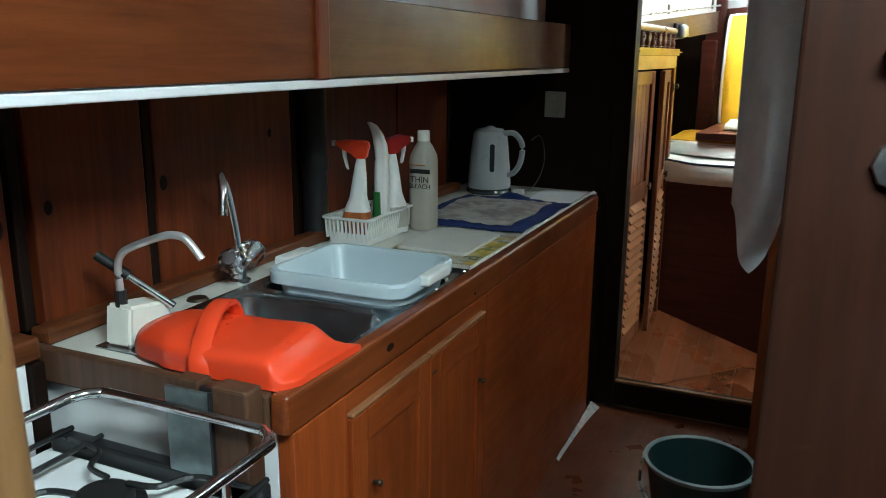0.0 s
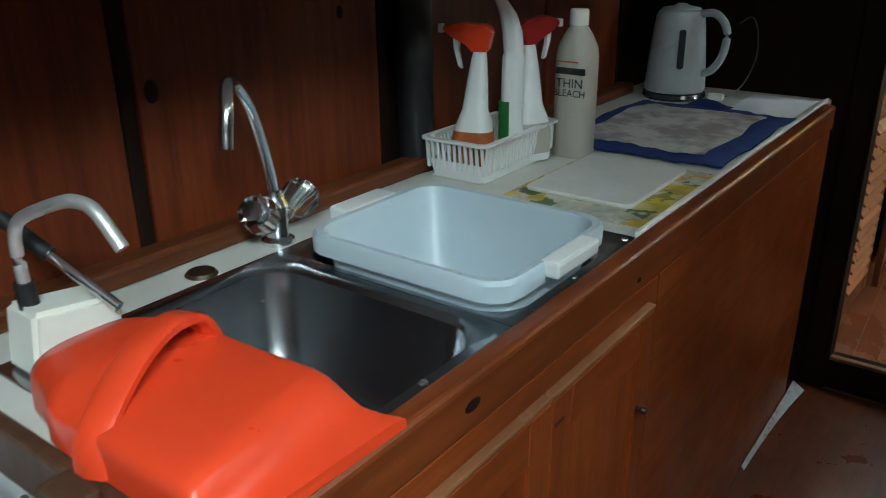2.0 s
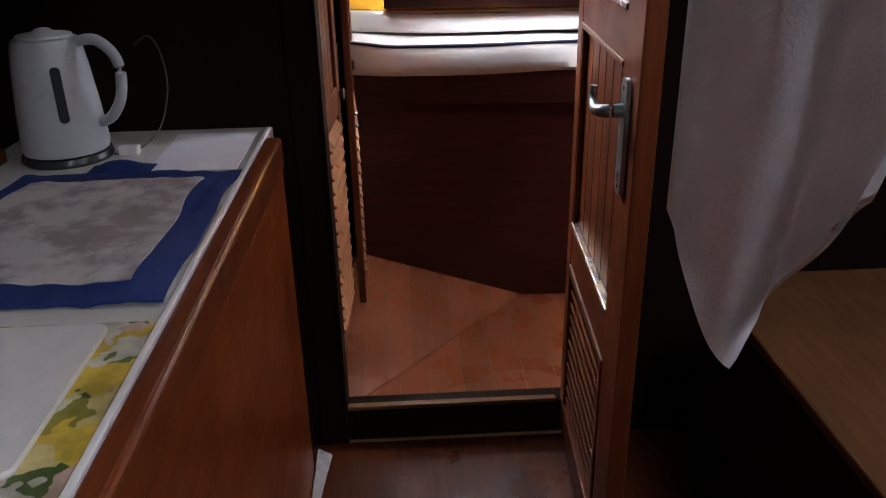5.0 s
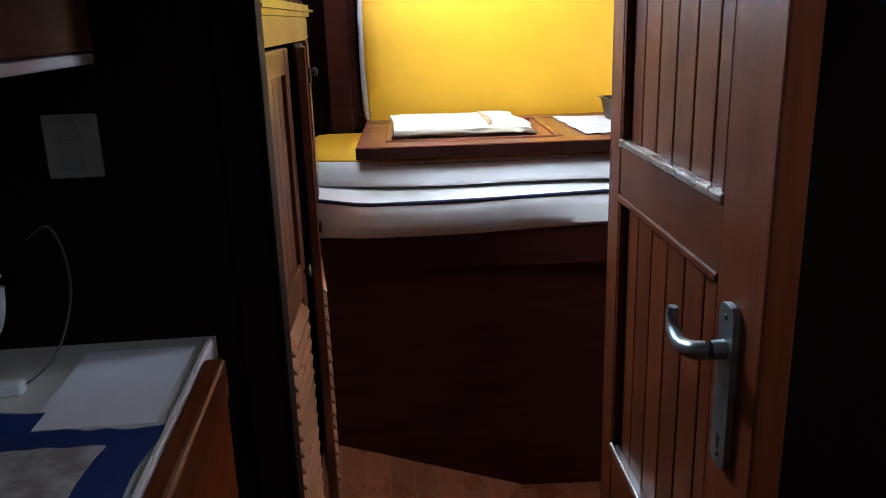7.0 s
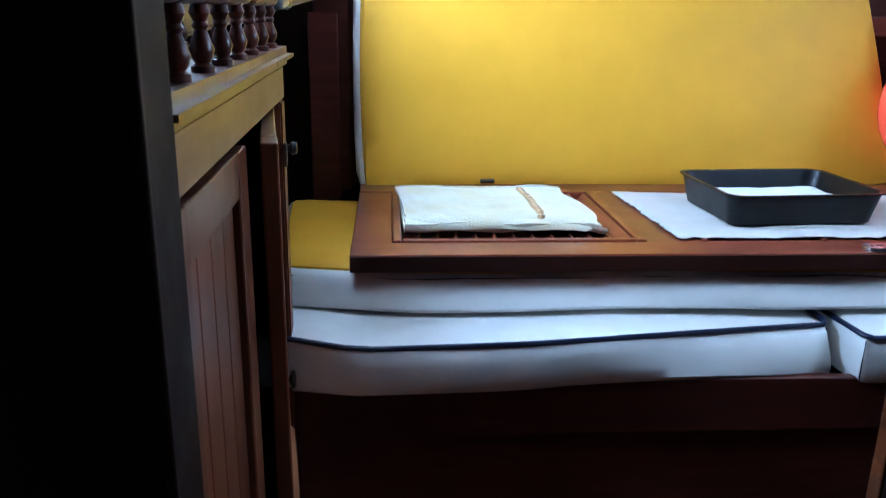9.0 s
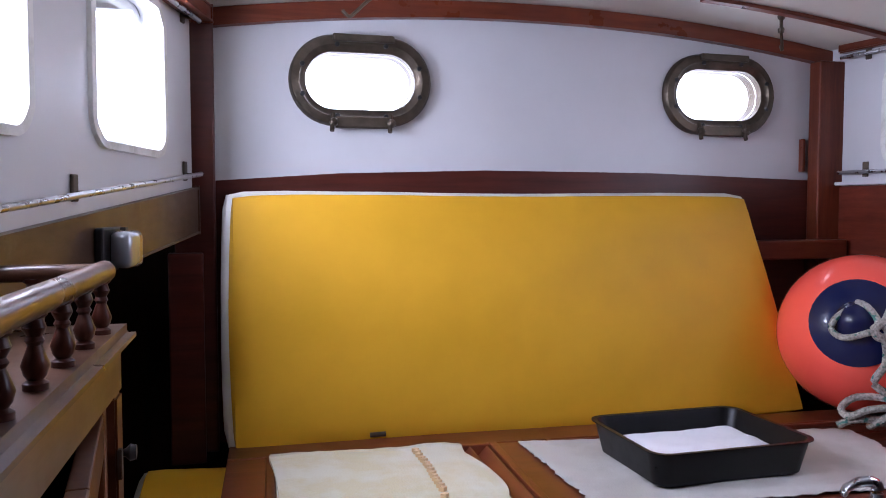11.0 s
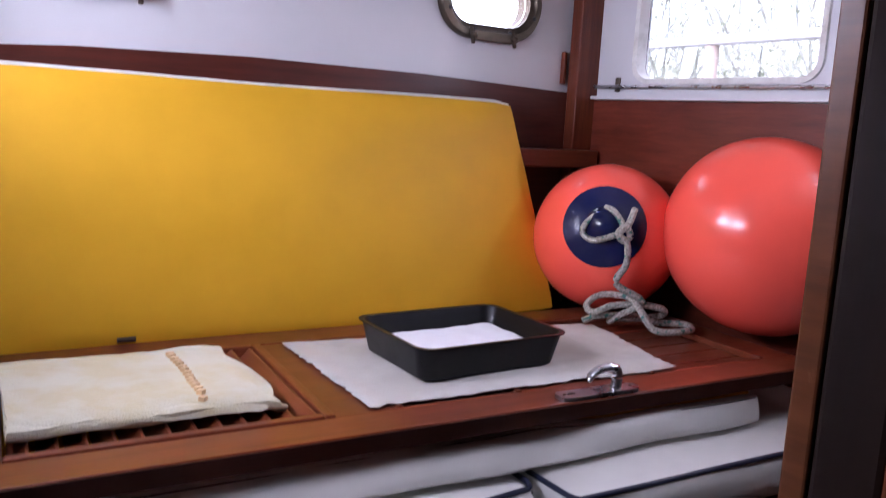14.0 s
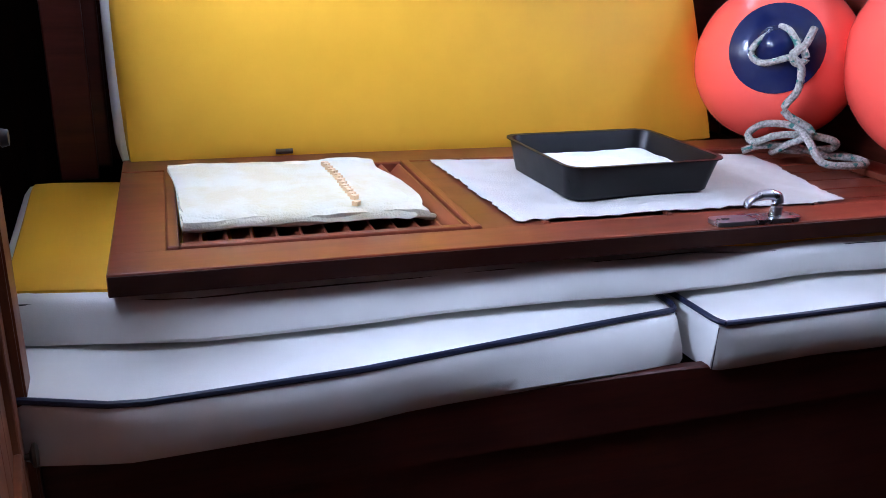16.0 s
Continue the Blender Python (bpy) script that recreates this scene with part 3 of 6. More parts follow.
# forward bulkhead that the walk starts beside
fwd = thing("wall_forward", (0.5, 0.7, 0), "worn mahogany bulkhead edge with a round lock", "wall", kind="structure")
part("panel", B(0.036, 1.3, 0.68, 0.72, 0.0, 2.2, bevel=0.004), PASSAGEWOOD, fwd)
bm = bmesh.new()
lathe(bm, [(0.0, 0.0), (0.022, 0.0), (0.022, 0.003), (0.020, 0.006), (0.008, 0.007), (0.007, 0.004), (0.0, 0.004)], 8, pose(0.122, 0.68, 1.314, 90, 0, 0))
part("lock_plate", bm, DULLCHROME, fwd, "round dull metal lock plate", True)
part("batten", B(0.1, 0.3, 0.668, 0.68, 1.395, 1.41, bevel=0.003), DARKWOOD_X, fwd)

# galley hull side: boards between ribs, dark behind
hull = thing("wall_hull", (-1.22, 1.9, 0), "reddish brown wooden lining boards with dark ribs", "wall", kind="structure")
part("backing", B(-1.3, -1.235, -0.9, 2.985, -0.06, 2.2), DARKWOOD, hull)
for y0, y1 in ((-0.3, 0.40), (0.43, 0.63), (0.635, 0.855), (0.908, 1.183), (1.212, 1.715), (1.875, 2.33), (2.34, 2.75)):
    part("board", B(-1.235, -1.205, y0, y1, 0.9, 1.36, bevel=0.004), HULLWOOD, hull)
for y, z, r in ((1.235, 1.125, 0.012), (0.94, 1.12, 0.010), (1.62, 1.2, 0.008), (0.83, 1.10, 0.016)):
    bm = bmesh.new()
    lathe(bm, [(0, 0.0012), (r, 0.001), (r * 1.1, 0)], 10, pose(-1.205, y, z, 0, 90, 0) @ Matrix.Diagonal((1.3, 0.9, 1, 1)))
    part("knot", bm, DARKWOOD, hull)
for y in (0.880, 1.197, 1.73, 2.78):
    part("rib", B(-1.235, -1.207, y - 0.012, y + 0.012, 0.9, 1.36, bevel=0.004), DARKWOOD, hull)
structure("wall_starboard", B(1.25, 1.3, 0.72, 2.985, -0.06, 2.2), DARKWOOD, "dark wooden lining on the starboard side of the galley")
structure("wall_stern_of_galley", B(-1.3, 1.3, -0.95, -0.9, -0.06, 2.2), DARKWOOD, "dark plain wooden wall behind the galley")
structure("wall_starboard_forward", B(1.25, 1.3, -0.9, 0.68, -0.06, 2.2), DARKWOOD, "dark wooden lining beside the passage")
bm = bmesh.new()
lathe(bm, [(0.036, 0.0), (0.036, 0.20), (0.040, 0.205), (0.040, 0.235), (0.036, 0.24), (0.036, 0.455)], 20, pose(-1.192, 1.805, 0.8805))
part("pipe", bm, BLACKRUBBER, hull, "glossy black pipe between the boards", True)
structure("wall_stove_lining", B(-1.2, -1.155, 0.1, 0.818, 0.2, 0.866, bevel=0.002), ENAMEL, "white panel on the hull side behind the stove")
structure("trim_stove_post", B(-1.204, -1.14, 0.82, 0.846, 0.2, 0.866, bevel=0.004), DARKWOOD, "dark upright between the stove panels")
structure("trim_stove_ledge", B(-1.204, -1.145, 0.1, 0.846, 0.868, 0.912, bevel=0.008), WORN_Y, "worn wooden ledge behind the stove")
# galley deckhead, unseen and darkened to cut bounce, with openings for two lamps
bm = bmesh.new()
for x0, x1, y0, y1 in ((-1.3, -0.2, -0.95, 2.985), (0.86, 1.3, -0.95, 2.985), (-0.2, 0.86, -0.95, -0.16), (0.8, 0.86, -0.16, 0.44), (-0.2, 0.86, 0.44, 1.51), (-0.2, 0.38, 1.51, 2.985), (0.38, 0.86, 1.99, 2.985)):
    box(bm, x0, x1, y0, y1, 2.02, 2.06)
for x0, x1, y0, y1 in ((0.36, 0.38, 1.49, 2.01), (0.86, 0.88, 1.49, 2.01), (0.38, 0.86, 1.49, 1.51), (0.38, 0.86, 1.99, 2.01), (-0.22, -0.2, -0.18, 0.46), (0.8, 0.82, -0.18, 0.46), (-0.2, 0.8, -0.18, -0.16), (-0.2, 0.8, 0.44, 0.46)):
    box(bm, x0, x1, y0, y1, 2.061, 2.26)
structure("ceiling_galley", bm, DULLCREAM, "unseen cream galley ceiling, darkened to cut bounce, with two lamp openings")

# shelf over the counter
shelf = thing("galley_shelf", (-1.0, 1.6, 1.34), "long mahogany fronted shelf above the galley counter", "shelf")
part("shelf_board", B(-1.2, -0.795, -0.2, 2.982, 1.336, 1.352, bevel=0.003), WHITEPAINT, shelf, "white painted shelf underside and edge")
part("front_board", B(-0.815, -0.795, -0.2, 1.215, 1.355, 1.56, bevel=0.003), OPENDOOR_Y, shelf, "reddish mahogany board with grey scuffs")
part("front_board", B(-0.815, -0.795, 1.255, 2.982, 1.355, 1.512, bevel=0.003), SHELFWOOD, shelf, "brown weathered mahogany board")
part("upright", B(-0.82, -0.787, 1.215, 1.255, 1.353, 2.02, bevel=0.003), MAHOGANY, shelf)
structure("wall_galley_side", B(-0.93, -0.9, -0.9, 2.984, 1.45, 2.02), WHITEPAINT, "white painted cabin side above the galley shelf")

# aft cabin shell
HOLES = ((-0.0375, 1.9185, 0.29, 0.148), (1.033, 1.922, 0.29, 0.148))
wall_aft = thing("wall_aft", (0.48, 4.82, 1.62), "white painted aft bulkhead with two portholes", "wall", kind="structure")
xs = [-0.5, HOLES[0][0] - 0.2, HOLES[0][0] + 0.2, HOLES[1][0] - 0.2, HOLES[1][0] + 0.2, 1.46]
for i in (0, 2, 4):
    part("panel", B(xs[i], xs[i + 1], 4.82, 4.87, 1.62, 2.3), WHITEPAINT, wall_aft)
for cx, cz, ww, hh in HOLES:
    bm = bmesh.new()
    ring_prism(bm, rect_round(cx, cz, ww, hh, hh / 2, 0.2, 0.2, cz - 1.62, 2.3 - cz, 10), stadium(cx, cz, ww, hh), 4.82, 4.87, "y")
    bmesh.ops.recalc_face_normals(bm, faces=bm.faces[:])
    part("porthole_panel", bm, WHITEPAINT, wall_aft)

bm = bmesh.new()
low = [(-0.46, 1.655), (-0.1, 1.68), (0.3, 1.692), (0.8, 1.69), (1.4, 1.672)]
prism(bm, low + [(1.4, 1.0), (-0.46, 1.0)], 4.795, 4.819, "y")
structure("wall_aft_lower", bm, BUNKWOOD, "dark red wooden lower aft bulkhead with a curved top")
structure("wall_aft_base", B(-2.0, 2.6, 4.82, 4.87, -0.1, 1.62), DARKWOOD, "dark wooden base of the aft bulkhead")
bm = bmesh.new()
n = 16
top = [(-0.47 + 1.9 * i / n, ceil_z(-0.47 + 1.9 * i / n) - 0.002) for i in range(n + 1)]
prism(bm, top + [(x, z - 0.044) for x, z in reversed(top)], 4.79, 4.819, "y")
structure("trim_aft_beam", bm, MAHOGANY_X, "curved mahogany beam under the ceiling")
for x0, x1 in ((-0.50, -0.405), (1.335, 1.425)):
    structure("trim_post", B(x0, x1, 4.72 if x0 < 0 else 4.745, 4.794, 1.0, ceil_z((x0 + x1) / 2) - 0.046, bevel=0.005), BUNKWOOD if x0 < 0 else MAHOGANY, "upright mahogany corner post")
structure("trim_side_board", B(1.322, 1.334, 4.80, 4.818, 1.70, 1.80, bevel=0.003), MAHOGANY, "small reddish wooden cleat on the aft bulkhead")


def slab(bm, p, q, z0, z1, t):
    """An upright slab between two plan points, t thick to the outer side."""
    d = Vector((q[0] - p[0], q[1] - p[1], 0)).normalized()
    o = Vector((d.y, -d.x, 0)) * t
    prism(bm, [(p[0], p[1]), (q[0], q[1]), (q[0] + o.x, q[1] + o.y), (p[0] + o.x, p[1] + o.y)], z0, z1, "z")


def side_wall(name, fx, sgn, windows, z0, z1, label):
    """A cabin side, which splays out going forward, with rounded windows through it."""
    bm = bmesh.new()
    edges = [3.056]
    for y0, y1, a, b in windows:
        edges += [y0 - 0.06, y1 + 0.06]
    edges.append(4.819)

    def put(x_in, y, z, deep):
        return (fx(y) + sgn * deep, y, z)

    for i in range(0, len(edges), 2):
        y0, y1 = edges[i], edges[i + 1]
        vs = box(bm, 0, 0.05, y0, y1, z0, z1)
        for v in vs:
            v.co.x = fx(v.co.y) + sgn * v.co.x
    for y0, y1, a, b in windows:
        inner = stadium((y0 + y1) / 2, (a + b) / 2, y1 - y0, b - a, 0.05, 8)
        cy, cz = (y0 + y1) / 2, (a + b) / 2
        half = (y1 - y0) / 2 + 0.06
        outer = rect_round(cy, cz, y1 - y0, b - a, 0.05, half, half, cz - z0, z1 - cz, 8)
        vs0 = set(bm.verts)
        ring_prism(bm, outer, inner, 0.0, 0.05, "x")
        for v in set(bm.verts) - vs0:
            v.co.x = fx(v.co.y) + sgn * v.co.x
    return structure(name, bm, WHITEPAINT, label)


PORT_WINDOWS = ((3.60, 4.00, 1.70, 2.0), (4.205, 4.535, 1.705, 2.01))
# the fore starboard window is unseen, added as the opening for its lamp
STBD_WINDOWS = ((3.3, 3.8, 1.715, 1.99), (4.03, 4.6, 1.715, 1.995))
wall_port = side_wall("wall_port", port_x, -1, PORT_WINDOWS, 1.44, 2.25, "white painted port cabin side with windows")
for v in wall_port.data.vertices:
    if v.co.z < 1.45:
        v.co.z = 1.56 - 0.1 * (4.75 - v.co.y)
side_wall("wall_starboard_aft", stbd_x, 1, STBD_WINDOWS, 1.60, 2.25, "white painted starboard cabin side with windows")


def window(name, fx, sgn, y0, y1, a, b, label):
    """A rounded window: flaky frame, pane."""
    cy, cz = (y0 + y1) / 2, (a + b) / 2
    ob = thing(name, (fx(cy), cy, a), label, "window", kind="structure")
    bm = bmesh.new()
    ring_prism(bm, stadium(cy, cz, y1 - y0 + 0.018, b - a + 0.018, 0.058, 8), stadium(cy, cz, y1 - y0 - 0.012, b - a - 0.012, 0.045, 8), -0.008, 0.03, "x")
    for v in bm.verts:
        v.co.x = fx(v.co.y) + sgn * (v.co.x + 0.003 * noise.noise(v.co * 30))
        v.co.z += 0.002 * noise.noise(v.co * 40)
    part("window_frame", bm, FLAKYWHITE, ob, "flaking mouldy white frame", True)
    bm = bmesh.new()
    prism(bm, stadium(cy, cz, y1 - y0 - 0.01, b - a - 0.01, 0.045, 8), 0.034, 0.038, "x")
    for v in bm.verts:
        v.co.x = fx(v.co.y) + sgn * v.co.x
    pane = part("pane", bm, GLASS, ob)
    pane.visible_shadow = False


for i, w in enumerate(PORT_WINDOWS):
    window("window_%d" % (i + 1), port_x, -1, *w, "rounded cabin window with a mouldy white frame")
for i, w in enumerate(STBD_WINDOWS):
    window("window_%d" % (i + 3), stbd_x, 1, *w, "rounded cabin window looking at bare bushes")


def along(fx, sgn, y0, y1, z0, z1, d0, d1, bevel=0.004):
    bm = B(0, 1, y0, y1, z0, z1, bevel=0)
    for v in bm.verts:
        v.co.x = fx(v.co.y) + sgn * (d0 if v.co.x < 0.5 else d1)
    if bevel:
        bmesh.ops.bevel(bm, geom=bm.edges[:], offset=bevel, segments=2, affect="EDGES")
    return bm


def sheer(bm, k):
    """The port beam drops a little going forward."""
    for v in bm.verts:
        v.co.z -= k * (4.75 - v.co.y)
    return bm


structure("trim_port_carlin", sheer(along(port_x, -1, 3.30, 4.719, 1.535, 1.643, -0.014, -0.001), 0.1), CARLINWOOD, "brown weathered beam under the port windows")
structure("trim_port_head", along(port_x, -1, 3.056, 4.719, 2.03, 2.066, -0.05, -0.001), MAHOGANY_Y, "mahogany beam above the port windows")
structure("trim_starboard_head", along(stbd_x, 1, 3.056, 4.744, 2.05, 2.1, -0.03, 0.0), MAHOGANY_Y, "mahogany beam above the starboard windows")
structure("trim_starboard_carlin", along(stbd_x, 1, 3.056, 4.744, 1.40, 1.655, -0.014, 0.05), REDLINING, "red mahogany lining under the starboard windows")
structure("trim_starboard_shelf_lip", along(stbd_x, 1, 3.056, 4.744, 1.657, 1.667, -0.03, 0.0, 0.002), WHITEPAINT, "white ledge under the starboard windows")
structure("wall_starboard_hull", along(stbd_x, 1, 3.056, 4.80, -0.1, 1.40, 0.05, 0.1, 0), REDLINING, "red mahogany hull lining")
structure("wall_port_hull", B(-1.25, -1.2, 3.056, 4.82, -0.1, 1.44), DARKWOOD, "dark hull lining behind the cupboard")
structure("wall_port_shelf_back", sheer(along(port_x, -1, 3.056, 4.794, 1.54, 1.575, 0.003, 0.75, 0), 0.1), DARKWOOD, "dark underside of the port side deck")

# ceiling with battens and the dark hatch
bm = bmesh.new()
HX0, HX1, HY0, HY1 = 0.19, 0.78, 4.03, 4.55
xs = [-1.05 + 2.85 * i / 26 for i in range(27)]
xs = sorted(set(xs + [HX0, HX1]))
for x0, x1 in zip(xs, xs[1:]):
    inside = x0 >= HX0 - 1e-6 and x1 <= HX1 + 1e-6
    for y0, y1 in (((3.056, HY0), (HY1, 4.82)) if inside else ((3.056, 4.82),)):
        prism(bm, [(x0, ceil_z(x0)), (x1, ceil_z(x1)), (x1, ceil_z(x1) + 0.03), (x0, ceil_z(x0) + 0.03)], y0, y1, "y")
bmesh.ops.remove_doubles(bm, verts=bm.verts[:], dist=1e-4)
structure("ceiling_aft", bm, CEILPAINT, "cream lined crowned ceiling of the aft cabin")


def batten(y, x0, x1, mat=MAHOGANY_X, w=0.026, deep=0.012):
    bm = bmesh.new()
    n = 10
    xs = [x0 + (x1 - x0) * i / n for i in range(n + 1)]
    prism(bm, [(x, ceil_z(x) - 0.002) for x in xs] + [(x, ceil_z(x) - deep) for x in reversed(xs)], y - w / 2, y + w / 2, "y")
    return structure("trim_batten", bm, mat, "thin mahogany ceiling batten")


batten(4.565, -0.5, HX0 - 0.03)
batten(4.565, HX1 + 0.03, 1.42)
batten(4.0, HX1 + 0.03, 1.48)
batten(4.0, -0.55, HX0 - 0.03)
hatch = thing("ceiling_hatch", ((HX0 + HX1) / 2, (HY0 + HY1) / 2, 2.14), "dark closed deck hatch in a mahogany coaming", "hatch", kind="structure")
for x0, x1, y0, y1 in ((HX0 - 0.035, HX0 + 0.004, HY0 - 0.03, HY1 - 0.004), (HX1 - 0.004, HX1 + 0.012, HY0 - 0.03, HY1 - 0.004), (HX0 - 0.035, HX1 + 0.012, HY0 - 0.06, HY0 - 0.03), (HX0 - 0.035, HX1 + 0.012, HY1 - 0.0035, HY1 + 0.008)):
    part("coaming", B(x0, x1, y0, y1, 2.112 if x1 < 0.3 else 2.122, 2.30, bevel=0.004), MAHOGANY_Y if x1 < 0.3 else DARKWOOD_X, hatch)
part("lid", B(HX0 - 0.03, HX1 + 0.02, HY0 - 0.06, HY1 + 0.012, 2.302, 2.33), BLACKIRON, hatch)


def porthole(cx, cz):
    ob = thing("porthole", (cx, 4.82, cz - 0.12), "oval bronze porthole with clamp dogs, glowing with daylight", "porthole", "portholes")
    bm = bmesh.new()
    seg = 10
    rows = []
    for w, h, y in ((0.372, 0.232, 4.819), (0.372, 0.232, 4.805), (0.36, 0.222, 4.797), (0.322, 0.182, 4.795), (0.312, 0.170, 4.803), (0.288, 0.146, 4.808), (0.282, 0.140, 4.87)):
        rows.append([(x, y, z) for x, z in stadium(cx, cz, w, h, None, seg)])
    loft(bm, rows)
    part("frame", bm, BRONZE, ob, smooth=True)
    bm = bmesh.new()
    prism(bm, stadium(cx, cz, 0.285, 0.143), 4.83, 4.838, "y")
    pane = part("pane", bm, GLASS, ob)
    pane.visible_shadow = False
    part("top_hinge", B(cx - 0.075, cx + 0.085, 4.786, 4.805, cz + 0.098, cz + 0.117, bevel=0.004), BRONZE, ob)
    part("bottom_lug", B(cx - 0.07, cx + 0.075, 4.788, 4.806, cz - 0.122, cz - 0.092, bevel=0.004), BRONZE, ob)
    for dx in (-0.075, 0.075):
        bm = bmesh.new()
        rod(bm, (cx + dx, 4.797, cz - 0.085), (cx + dx - 0.006, 4.775, cz - 0.132), 0.006)
        lathe(bm, [(0, -0.008), (0.011, -0.006), (0.012, 0.002), (0.006, 0.008), (0, 0.008)], 10, pose(cx + dx, 4.783, cz - 0.108, 60, 0, 0))
        part("dog", bm, BRONZE, ob, smooth=True)
    for k in range(8):
        a = math.pi * 2 * (k + 0.5) / 8
        bm = bmesh.new()
        lathe(bm, [(0, 0), (0.007, 0.0), (0.006, 0.004), (0, 0.005)], 8, pose(cx + 0.165 * math.cos(a), 4.7965, cz + 0.098 * math.sin(a), 90, 0, 0))
        part("screw", bm, BLACKIRON, ob)


for cx, cz, _, _ in HOLES:
    porthole(cx, cz)


def curtain_rod(fx, sgn, z, y0, y1, brackets, drop=0.0):
    ob = thing("curtain_rod", (fx(y0), y0, z), "thin steel curtain rod on small brackets", "curtain rod", "curtain rods")
    bm = bmesh.new()
    rod(bm, (fx(y0) - sgn * 0.03, y0, z - drop * (4.75 - y0)), (fx(y1) - sgn * 0.03, y1, z - drop * (4.75 - y1)), 0.0055)
    part("rod", bm, DULLCHROME, ob, smooth=True)
    for y in brackets:
        bm = bmesh.new()
        box(bm, -0.003, 0.003, y - 0.009, y + 0.009, z - 0.014, z + 0.03, bevel=0.002)
        for v in bm.verts:
            v.co.x += fx(v.co.y) - sgn * 0.004
        rod(bm, (fx(y), y, z), (fx(y) - sgn * 0.034, y, z), 0.004)
        bmesh.ops.translate(bm, vec=(0, 0, -drop * (4.75 - y)), verts=bm.verts[:])
        part("bracket", bm, BRONZE, ob)


curtain_rod(port_x, -1, 1.676, 3.3, 4.70, (3.6, 4.13, 4.66), 0.095)
curtain_rod(port_x, -1, 2.024, 3.3, 4.70, (3.6, 4.66))
curtain_rod(stbd_x, 1, 1.695, 3.1, 4.73, (3.88, 4.66))
curtain_rod(stbd_x, 1, 2.035, 3.1, 4.73, (3.88, 4.66))


def cabin_hook(x, y, droop):
    z = ceil_z(x)
    ob = thing("ceiling_hook", (x, y, z), "small bronze ceiling hook with a hanging link", "hook", "ceiling hooks")
    bm = bmesh.new()
    lathe(bm, [(0, 0), (0.011, 0), (0.009, -0.008), (0.005, -0.012), (0.005, -0.03), (0.009, -0.035), (0.008, -0.045), (0, -0.048)], 10, pose(x, y, z))
    part("stem", bm, BRONZE, ob, smooth=True)
    bm = bmesh.new()
    tube(bm, smooth_path([(x, y, z - 0.04), (x - droop * 0.5, y - 0.005, z - 0.06), (x - droop, y - 0.01, z - 0.085), (x - droop * 1.3, y - 0.012, z - 0.095), (x - droop * 1.5 - 0.005, y - 0.012, z - 0.082)], 4), 0.0042, 8)
    part("hook", bm, BRONZE, ob, smooth=True)


cabin_hook(-0.04, 4.59, 0.05)
cabin_hook(1.085, 4.61, 0.004)

lamp = thing("ceiling_lamp", (1.05, 3.75, 2.09), "round chrome ceiling lamp with a red mesh front", "lamp")
bm = bmesh.new()
lathe(bm, [(0.0, 0.0), (0.085, 0.0), (0.088, -0.012), (0.08, -0.022), (0.068, -0.024), (0.066, -0.014)], 28, pose(1.05, 3.75, 2.114))
part("ring", bm, CHROME, lamp, smooth=True)
bm = bmesh.new()
lathe(bm, [(0.0, -0.02), (0.04, -0.019), (0.067, -0.012)], 24, pose(1.05, 3.75, 2.114))
part("mesh_front", bm, REDMESH, lamp, "red mesh", smooth=True)

reading = thing("reading_lamp", (port_x(4.22), 4.22, 1.485), "small grey reading lamp on the port beam", "lamp")
LM = frame_of((port_x(4.22), 4.22, 1.522), (0.28, 1, 0), (0, 0, 1))
part("backplate", B(-0.05, 0.036, -0.036, 0.038, 0.0145, 0.03, bevel=0.004), BLACKRUBBER, reading, m=LM)
part("cover", B(-0.034, 0.034, -0.032, 0.032, 0.0305, 0.068, bevel=0.012, seg=3), LAMPGREY, reading, "rounded grey cover", True, m=LM)
part("switch", B(-0.006, 0.006, 0.0325, 0.038, 0.04, 0.05, bevel=0.001), BLACKRUBBER, reading, m=LM)


